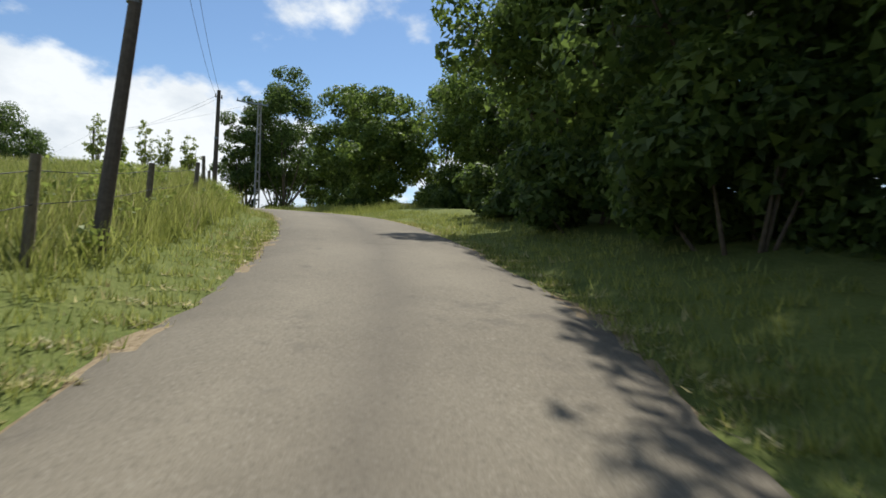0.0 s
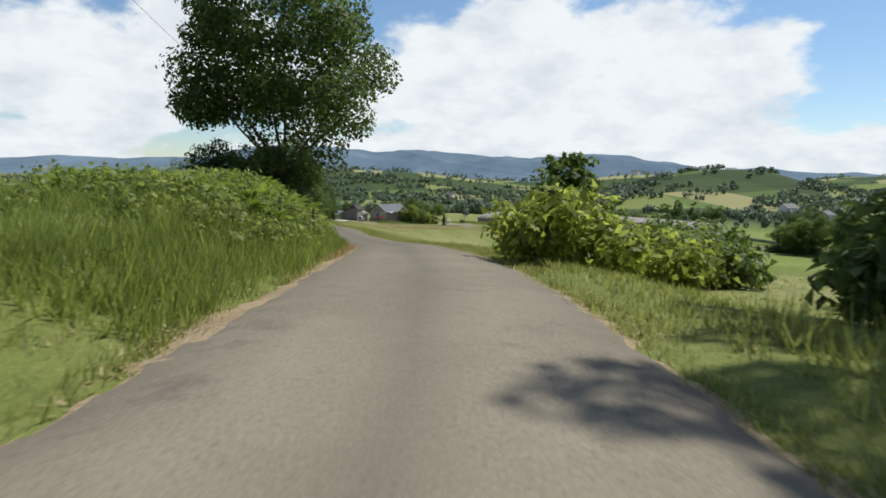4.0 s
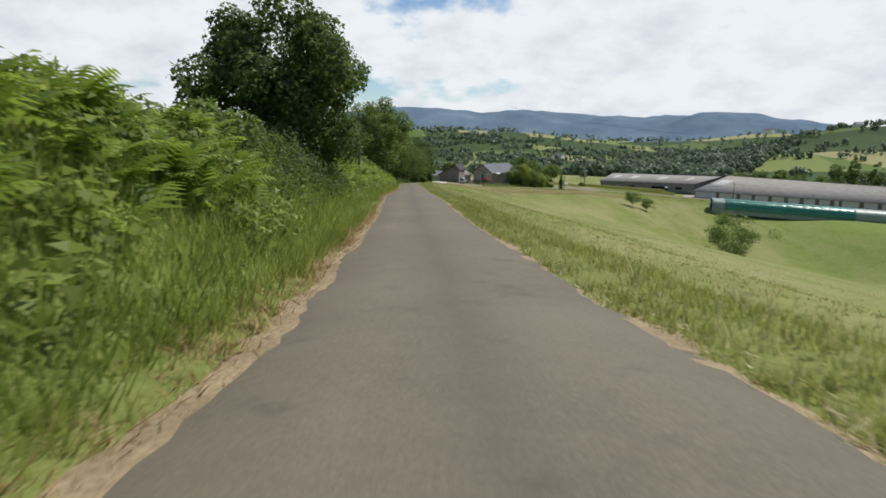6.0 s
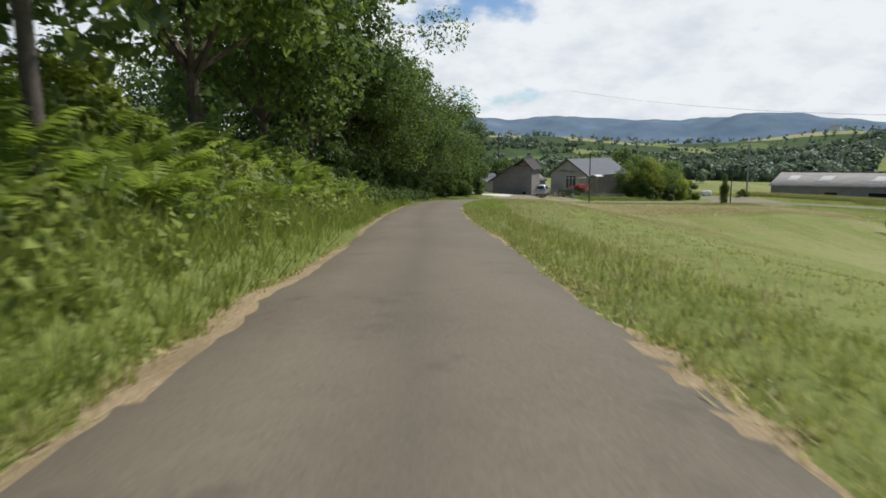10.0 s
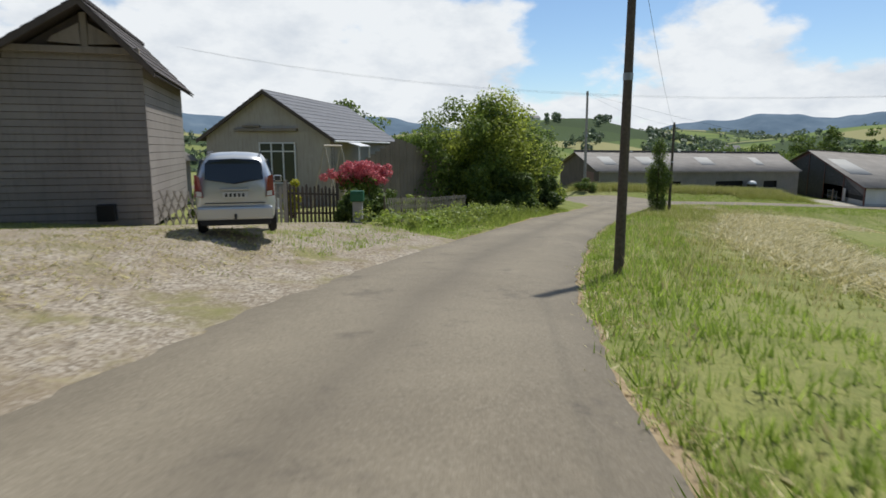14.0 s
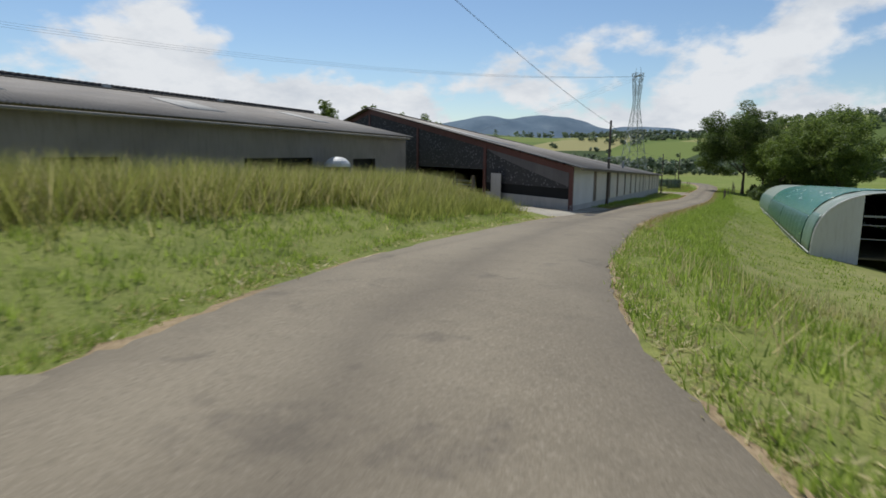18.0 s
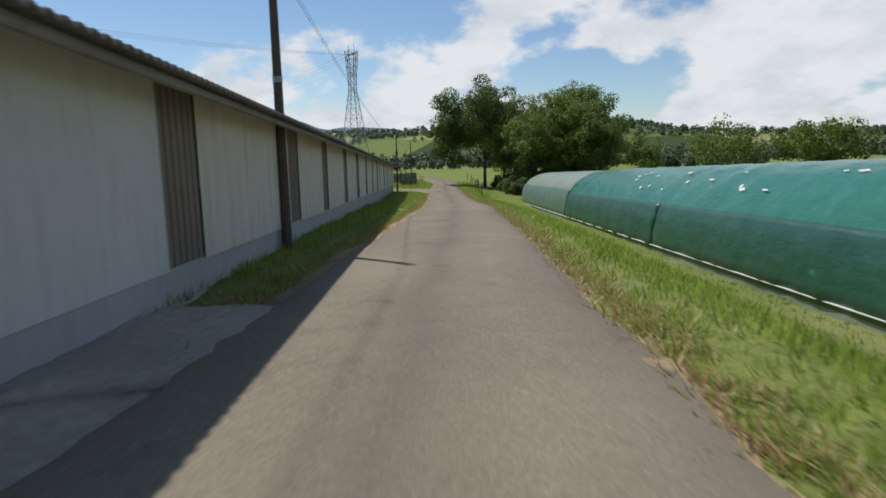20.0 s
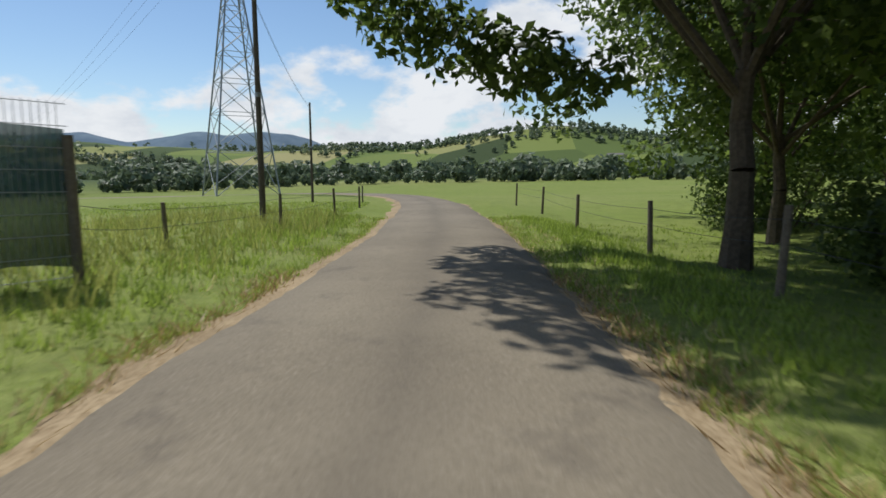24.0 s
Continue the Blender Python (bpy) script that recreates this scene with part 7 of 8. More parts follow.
def house():
    m, L = frame_of((25.4, 210.8), (36.8, 222.7))  # along the ridge, away from the lane
    t = thing("house", "low stone house with a pale slate roof and glazed door", "house", m)
    W, z0, eave, ridge = 8.8, -15.2, -10.5, -7.6
    part("wall", poly([(0, W, z0), (0, 0, z0), (0, 0, eave), (0, W / 2, ridge - 0.1), (0, W, eave)], 0.35, (1, 0, 0)), M_STONE, t)
    part("wall", poly([(L, W, z0), (L, 0, z0), (L, 0, eave), (L, W / 2, ridge - 0.1), (L, W, eave)], 0.35, (-1, 0, 0)), M_STONE, t)
    for y in (0.15, W - 0.15):
        part("wall", box(L / 2, y, (z0 + eave) / 2, L - 0.7, 0.3, eave - z0), M_STONE, t)
    s = (ridge - eave) / (W / 2)
    for side in (0, 1):
        y0, y1 = (-0.45, W / 2) if side == 0 else (W + 0.45, W / 2)
        part("roof_deck", poly([(-0.5, y0, eave - 0.45 * s - 0.02), (L + 0.4, y0, eave - 0.45 * s - 0.02), (L + 0.4, y1, ridge - 0.02), (-0.5, y1, ridge - 0.02)], 0.06, (0, 0, -1)), M_DARKWOOD, t)
        tiled_slope(t, -0.5, L + 0.4, y0, eave - 0.45 * s, y1, ridge, M_SLATE, 0.5, 1.2, 0.03)
        part("barge_board", poly([(-0.54, y0, eave - 0.45 * s - 0.22), (-0.54, y1, ridge - 0.22), (-0.54, y1, ridge + 0.03), (-0.54, y0, eave - 0.45 * s + 0.03)], 0.05, (1, 0, 0)), M_DARKWOOD, t)
    part("gutter", tube((-0.5, -0.5, eave - 0.4), (L + 0.4, -0.5, eave - 0.4), 0.07, 0.07, 8), M_WHITEFRAME, t)
    # glazed doors under a long lintel
    d = part("door", box(-0.02, W * 0.42, -12.35, 0.06, 2.5, 2.6), M_GLASS, t, "dark glazed double door")
    for y in (-1.25, -0.42, 0.42, 1.25):
        part("frame", box(-0.07, W * 0.42 + y, -12.35, 0.06, 0.09, 2.7), M_WHITEFRAME, d)
    for z in (-11.0, -11.55, -13.65):
        part("frame", box(-0.072, W * 0.42, z, 0.05, 2.6, 0.08), M_WHITEFRAME, d)
    part("lintel", box(-0.14, W * 0.5, -10.15, 0.3, 4.4, 0.2, bevel=0.03), M_BEAM, t)
    part("bracket", box(-0.1, W * 0.62, -9.9, 0.22, 1.2, 0.12, bevel=0.02), M_BEAM, t)
    part("canopy", poly([(2.0, -1.4, eave - 0.75), (4.6, -1.4, eave - 0.75), (4.6, 0, eave - 0.35), (2.0, 0, eave - 0.35)], 0.06, (0, 0, 1)), M_WHITEFRAME, t)
    for x in (2.1, 4.5):
        part("canopy_post", box(x, -1.3, (z0 + eave - 0.7) / 2, 0.1, 0.1, eave - 0.7 - z0), M_WHITEFRAME, t)


house()


def warehouse():
    m, L = frame_of((1.0, 187.2), (2.6, 193.6))
    t = thing("warehouse", "beige clad outbuilding with a low pitched roof", "outbuilding", m)
    z0, h, D = -13.6, -9.55, 9.0
    for k in range(13):
        a, b = L * k / 13, L * (k + 1) / 13 - 0.015
        part("cladding_panel", box((a + b) / 2, 0.02, (z0 + 0.7 + h) / 2, b - a, 0.05, h - z0 - 0.7), M_CLADDING, t)
    part("plinth", box(L / 2, 0.1, z0 + 0.35, L, 0.26, 0.7), M_GREYWALL, t)
    for k in range(18):
        a, b = D * k / 18, D * (k + 1) / 18 - 0.015
        part("cladding_panel", box(-0.02, (a + b) / 2, (z0 + h + 0.6) / 2, 0.05, b - a, h + 0.6 - z0), M_CLADDING, t)
    part("wall", box(L - 0.1, D / 2, (z0 + h) / 2, 0.15, D - 0.3, h - z0), M_CLADDING, t)
    part("wall", box(L / 2, D, (z0 + h) / 2, L, 0.15, h - z0), M_CLADDING, t)
    part("roof", poly([(-0.3, -0.3, h), (L + 0.3, -0.3, h), (L + 0.3, D + 0.3, h + 1.4), (-0.3, D + 0.3, h + 1.4)], 0.1, (0, 0, 1)), M_FIBRE, t)
    part("gutter", tube((-0.3, -0.36, h + 0.02), (L + 0.3, -0.36, h + 0.02), 0.06, 0.06, 8), M_STEEL, t)
    part("downpipe", tube((L - 0.2, -0.1, z0), (L - 0.2, -0.1, h), 0.04, 0.04, 8), M_STEEL, t)
    d = part("door", box(1.0, -0.03, z0 + 1.6, 1.0, 0.05, 2.1, bevel=0.01), M_WHITE_PANEL, t, "pale metal door")
    part("handle", box(1.38, -0.08, z0 + 1.6, 0.05, 0.06, 0.16), M_STEEL, d)


warehouse()


def low_roof(a, b, width, z0, eave, ridge, label, wall, roof):
    m, L = frame_of(a, b)
    t = thing("outbuilding", label, "outbuilding", m, "outbuildings")
    part("wall", poly([(0, 0, z0), (0, width, z0), (0, width, eave), (0, width / 2, ridge - 0.1), (0, 0, eave)], L, (1, 0, 0)), wall, t)
    for y0 in (-0.4, width + 0.4):
        part("roof", solid(sheet(-0.4, L + 0.4, (y0, eave - 0.15, eave - 0.15), (width / 2, ridge, ridge), 0.25, 0.03), 0.03), roof, t)


def brown_house():
    m, L = frame_of((18.0, -57.0), (25.6, -70.5))
    t = thing("house", "low house with a brown tiled roof behind the crest trees", "house", m)
    W, z0, eave, ridge = 8.0, 0.3, 3.2, 6.6
    part("wall", poly([(0, 0, z0), (0, W, z0), (0, W, eave), (0, W / 2, ridge - 0.1), (0, 0, eave)], L, (1, 0, 0)), M_STONE, t)
    for y0 in (-0.5, W + 0.5):
        part("roof_deck", poly([(-0.4, y0, eave - 0.44), (L + 0.4, y0, eave - 0.44), (L + 0.4, W / 2, ridge - 0.02), (-0.4, W / 2, ridge - 0.02)], 0.06, (0, 0, -1)), M_DARKWOOD, t)
    tiled_slope(t, -0.4, L + 0.4, -0.5, eave - 0.42, W / 2, ridge, M_BEAM, 0.36, 1.1)
    part("roof", poly([(-0.4, W + 0.5, eave - 0.4), (L + 0.4, W + 0.5, eave - 0.4), (L + 0.4, W / 2, ridge + 0.04), (-0.4, W / 2, ridge + 0.04)], 0.05, (0, 0, 1)), M_BEAM, t)
    d = part("door", box(3.0, -0.03, z0 + 1.6, 1.0, 0.06, 2.1, bevel=0.01), M_DARKWOOD, t)
    part("handle", box(3.38, -0.08, z0 + 1.6, 0.05, 0.06, 0.14), M_STEEL, d)
    for x in (6.0, 9.5, 13.0):
        w_ = part("window", box(x, -0.02, z0 + 1.9, 1.1, 0.05, 1.2), M_GLASS, t)
        part("window_frame", box(x, -0.05, z0 + 1.9, 0.06, 0.04, 1.2), M_WHITEFRAME, w_)


low_roof((-3.5, 207.0), (7.0, 209.0), 8, -14.5, -11.9, -10.4, "low grey building with a wide slate roof", M_STONE, M_SLATE)
low_roof((13.2, 213.0), (17.8, 216.4), 6, -15, -12.0, -10.4, "low outhouse with a mossy tiled roof", M_STONE, M_FIBRE)
low_roof((36.0, 219.0), (43.0, 216.5), 5, -16, -12.6, -11.4, "small boarded outbuilding behind the hedge", M_BOARD, M_FIBRE)
brown_house()


def picket_run(a, b, h, material, label, dark=False, pitch=0.17, z=None, tilt=0.0):
    m, L = frame_of(a, b)
    za, zb = land_z(*a), land_z(*b)
    t = thing("picket_fence", label, "fence", m @ Matrix.Translation((0, 0, za)), "garden fences")
    dz = zb - za
    for u in (0.25, 0.75):
        part("rail", poly([(0, 0.03, h * u - 0.04), (L, 0.03, h * u - 0.04 + dz), (L, 0.03, h * u + 0.04 + dz), (0, 0.03, h * u + 0.04)], 0.04, (0, 1, 0)), material, t)
    rng = random.Random(int(L * 100))
    n = int(L / pitch)
    for k in range(n):
        x = (k + 0.5) * L / n
        hh, w, o = h * rng.uniform(0.93, 1.05), pitch * 0.56, dz * x / L - 0.05
        lean = rng.uniform(-0.02, 0.02)
        part("picket", poly([(x - w / 2, 0, o), (x + w / 2, 0, o), (x + w / 2 + lean, 0, o + hh - 0.08), (x + lean, 0, o + hh), (x - w / 2 + lean, 0, o + hh - 0.08)], 0.025, (0, 1, 0)), material, t)
    for x in (0.0, L):
        part("fence_post", box(x, 0.1, h * 0.5 + dz * x / L, 0.1, 0.1, h * 1.15, bevel=0.015), material, t)


picket_run((14.0, 196.2), (17.2, 196.6), 1.6, M_PICKET, "grey wooden picket fence beside the forecourt")
picket_run((17.3, 196.7), (19.9, 197.6), 1.6, M_PICKET_DARK, "dark stained wooden garden gate of pickets", pitch=0.2)


def lattice(a, b, h, label, pitch=0.28, both=True):
    """A garden fence of crossed slanting laths."""
    m, L = frame_of(a, b)
    za, zb = land_z(*a), land_z(*b)
    t = thing("lattice_fence", label, "fence", m @ Matrix.Translation((0, 0, za)), "garden fences")
    n = int(L / pitch)
    for k in range(n + 1):
        for s in ((-1, 1) if both else (1,)):
            x = k * L / n
            x2 = x + s * h * 0.45
            o, o2 = (zb - za) * x / L, (zb - za) * min(max(x2, 0), L) / L
            if not -0.3 < x2 < L + 0.3:
                continue
            part("lath", poly([(x - 0.03, 0.02 * s, o), (x + 0.03, 0.02 * s, o), (x2 + 0.03, 0.02 * s, o2 + h), (x2 - 0.03, 0.02 * s, o2 + h)], 0.018, (0, 1, 0)), M_PICKET, t)
    for k in range(int(L / 2.4) + 1):
        x = min(k * 2.4, L)
        part("fence_post", tube((x, 0.07, -0.3 + (zb - za) * x / L), (x, 0.07, h * 1.08 + (zb - za) * x / L), 0.05, 0.045, 8), M_POST, t)


lattice((12.2, 194.7), (14.2, 196.1), 1.15, "low lattice of crossed laths beside the shed")
lattice((21.0, 195.4), (26.0, 200.0), 1.05, "leaning lattice garden fence of crossed laths", 0.3)
lattice((26.0, 200.0), (31.6, 204.2), 1.05, "leaning lattice garden fence of crossed laths", 0.3)


M_FENCE_BROWN = sheet_material("weathered_brown_boards", (0.22, 0.175, 0.13), (0.32, 0.26, 0.195), (0.13, 0.105, 0.08), 0.9, True)


def board_fence(a, b, h0, h1, label):
    m, L = frame_of(a, b)
    za = land_z(*a)
    t = thing("board_fence", label, "fence", m @ Matrix.Translation((0, 0, za)), "garden fences")
    n = int(L / 0.36)
    rng = random.Random(4)
    for k in range(n):
        x = (k + 0.5) * L / n
        h = h0 + (h1 - h0) * k / n
        part("board", box(x, rng.uniform(0, 0.02), h / 2 - 0.3, L / n - 0.025, 0.03, h + 0.6 + rng.uniform(-0.03, 0.03)), M_FENCE_BROWN, t)
    for u in (0.3, 0.8):
        part("rail", poly([(0, 0.05, h0 * u - 0.05), (L, 0.05, h1 * u - 0.05), (L, 0.05, h1 * u + 0.05), (0, 0.05, h0 * u + 0.05)], 0.05, (0, 1, 0)), M_FENCE_BROWN, t)


board_fence((25.2, 206.8), (28.6, 207.3), 2.8, 4.5, "tall weathered vertical board fence rising beside the house")
board_fence((28.6, 207.3), (34.0, 209.4), 4.5, 3.0, "tall weathered vertical board fence behind the hedge")


# ---- garden things ----
M_FLOWER = leafy("red_pink_blossom", (0.42, 0.06, 0.085), (0.68, 0.21, 0.22), 0.35)
M_YELLOW = leafy("yellow_leaves", (0.30, 0.30, 0.02), (0.55, 0.52, 0.05), 0.4)


def flowering(x, y, r, h):
    t = bush(x, y, r, r * 0.8, h, 210, M_LEAF, 3600, 0.09, "rhododendron covered in red-pink blossom by the gate", "flowering_bush", group="garden bushes")
    rng = np.random.default_rng(211)
    cen = [(rng.normal() * r * 0.42, rng.normal() * r * 0.4, h * (0.62 + 0.32 * rng.random())) for _ in range(80)]
    v, f = leaf_cloud(rng, cen, [0.22] * len(cen), 9500, 0.05, 0.9, 0.3)
    part("blossom", quick_mesh("blossom", v, f), M_FLOWER, t, "red-pink blossom")


flowering(21.9, 199.1, 1.6, 2.8)
bush(19.3, 201.3, 0.55, 0.55, 2.2, 212, M_YELLOW, 1500, 0.08, "narrow bright yellow shrub before the house", "shrub", group="garden bushes")
bush(20.2, 196.6, 0.8, 0.7, 1.5, 213, M_LEAF_DARK, 1800, 0.09, "dark clipped shrub beside the gate", "shrub", group="garden bushes")
bush(14.5, 200.5, 2.2, 0.8, 1.3, 214, M_LEAF_LIGHT, 2200, 0.09, "low garden hedge behind the lattice", "hedge", group="garden bushes")
bush(24.0, 202.5, 1.6, 1.2, 1.4, 215, M_LEAF, 1800, 0.10, "garden shrub behind the lattice fence", "shrub", group="garden bushes")
bush(27.5, 204.0, 1.4, 1.0, 1.2, 216, M_FERN, 1500, 0.09, "yellow-green garden shrub behind the fence", "shrub", group="garden bushes")
bush(63.6, 223.6, 1.3, 1.1, 1.5, 217, M_LEAF, 2200, 0.10, "bush grown round the foot of the pole")


def mailbox(x, y):
    z = land_z(x, y)
    t = thing("mailbox", "green metal letter box on a concrete post", "mailbox", pose(x, y, z, 0, 0, -35))
    part("post", box(0, 0, 0.4, 0.38, 0.3, 1.0, bevel=0.03), M_CONCRETE_GREY, t)
    b = part("letter_box", box(0, -0.05, 1.12, 0.52, 0.36, 0.42, bevel=0.03), M_GREENBOX, t, "green metal box")
    part("flap", box(0, -0.24, 1.2, 0.4, 0.02, 0.1, bevel=0.008), M_GREENBOX, b)


mailbox(19.6, 195.2)


def swing_frame(a, b, top):
    """A beam on two pairs of splayed legs, with an empty swing seat."""
    a, b = Vector((*a, top)), Vector((*b, top))
    t = thing("swing_frame", "pale wooden swing frame with splayed legs on the lawn", "swing", Matrix.Translation((*a.xy, 0)))
    d, o = b - a, Vector((*a.xy, 0))
    side = Vector((-d.y, d.x, 0)).normalized()
    part("beam", tube(a - o - d * 0.06, b - o + d * 0.06, 0.065, 0.065, 10), M_SWINGWOOD, t)
    for p in (a, b):
        for q in (-1, 1):
            foot = p + side * q * 0.85 + d.normalized() * (-0.18 if p is a else 0.18)
            foot.z = land_z(foot.x, foot.y) - 0.1
            part("leg", tube(foot - o, p - o, 0.055, 0.055, 9), M_SWINGWOOD, t)
    m = a.lerp(b, 0.5)
    for q in (-0.22, 0.22):
        part("rope", tube(m - o + d.normalized() * q, m - o + d.normalized() * q - Vector((0, 0, 1.75)), 0.012, 0.012, 5), M_WIRE, t)
    part("seat", box(*(m - o - Vector((0, 0, 1.76))), 0.5, 0.2, 0.035, bevel=0.01), M_SWINGWOOD, t)


M_SWINGWOOD = plain("pale_swing_wood", (0.46, 0.40, 0.31), 0.75, 9, 0.8, bump=0.2)
swing_frame((22.6, 205.3), (24.7, 207.7), -11.2)


def garden_chair(x, y, rot):
    t = thing("garden_chair", "white plastic garden chair on the lawn", "chair", pose(x, y, land_z(x, y), 0, 0, rot), "garden chairs")
    part("seat", box(0, 0, 0.42, 0.46, 0.46, 0.04, bevel=0.012), M_WHITEFRAME, t)
    part("backrest", poly([(-0.22, 0.2, 0.44), (0.22, 0.2, 0.44), (0.18, 0.3, 0.88), (-0.18, 0.3, 0.88)], 0.035, (0, 1, 0)), M_WHITEFRAME, t)
    for sx in (-1, 1):
        for sy in (-1, 1):
            part("leg", tube((sx * 0.24, sy * 0.24, -0.03), (sx * 0.2, sy * 0.2, 0.42), 0.022, 0.022, 6), M_WHITEFRAME, t)
        part("armrest", box(sx * 0.24, 0.02, 0.64, 0.05, 0.44, 0.03, bevel=0.008), M_WHITEFRAME, t)
    return t


gc = garden_chair(17.6, 201.2, 30)
copy_thing(gc, pose(18.5, 201.6, land_z(18.5, 201.6), 0, 0, -10))


def bin_box(x, y, rot):
    t = thing("storage_crate", "small dark green crate by the outbuilding wall", "crate", pose(x, y, land_z(x, y) + 0.05, 0, 0, rot), "crates")
    part("body", box(0, 0, 0.28, 0.9, 0.6, 0.56, bevel=0.03), M_GREENBOX, t)
    part("lid", box(0, 0, 0.6, 0.96, 0.66, 0.08, bevel=0.02), M_GREENBOX, t)


bin_box(2.9, 190.6, 70), bin_box(3.0, 192.2, 80)


def bale(x, y, r, rot):
    t = thing("wrapped_bale", "white plastic-wrapped round bale in the grass", "bale", pose(x, y, land_z(x, y), 0, 0, rot), "bales")
    bm = bmesh.new()
    bmesh.ops.create_cone(bm, cap_ends=True, segments=28, radius1=r, radius2=r, depth=r * 2, matrix=Matrix.Translation((0, 0, r * 0.95)) @ Matrix.Rotation(radians(90), 4, "X"))
    bmesh.ops.bevel(bm, geom=[e for e in bm.edges if e.is_boundary or len(e.link_faces) == 2 and max(len(f.verts) for f in e.link_faces) > 6], offset=0.12, segments=3, affect="EDGES")
    part("wrapping", bm, M_WHITEPIPE, t)


bale(57.5, 229.5, 0.65, 20), bale(59.0, 231.0, 0.65, 60)


# ---- the parked car ----
M_CAR = plain("silver_car_paint", (0.56, 0.57, 0.57), 0.95, 1.5, 0.28, 0.55, 0.6, bump=0)
M_TYRE = plain("black_rubber", (0.025, 0.025, 0.027), 0.8, 12, 0.85, bump=0.1)
M_RIM = plain("alloy_rim", (0.45, 0.46, 0.47), 0.9, 5, 0.35, 0.8, bump=0)
M_LAMP_RED = plain("red_lamp_glass", (0.24, 0.02, 0.02), 0.8, 6, 0.15, spec=0.6, bump=0)
M_BLACKPLASTIC = plain("black_plastic", (0.03, 0.03, 0.032), 0.85, 8, 0.6, bump=0)
M_PLATE = plain("pale_plate", (0.62, 0.62, 0.58), 0.95, 6, 0.5, bump=0)


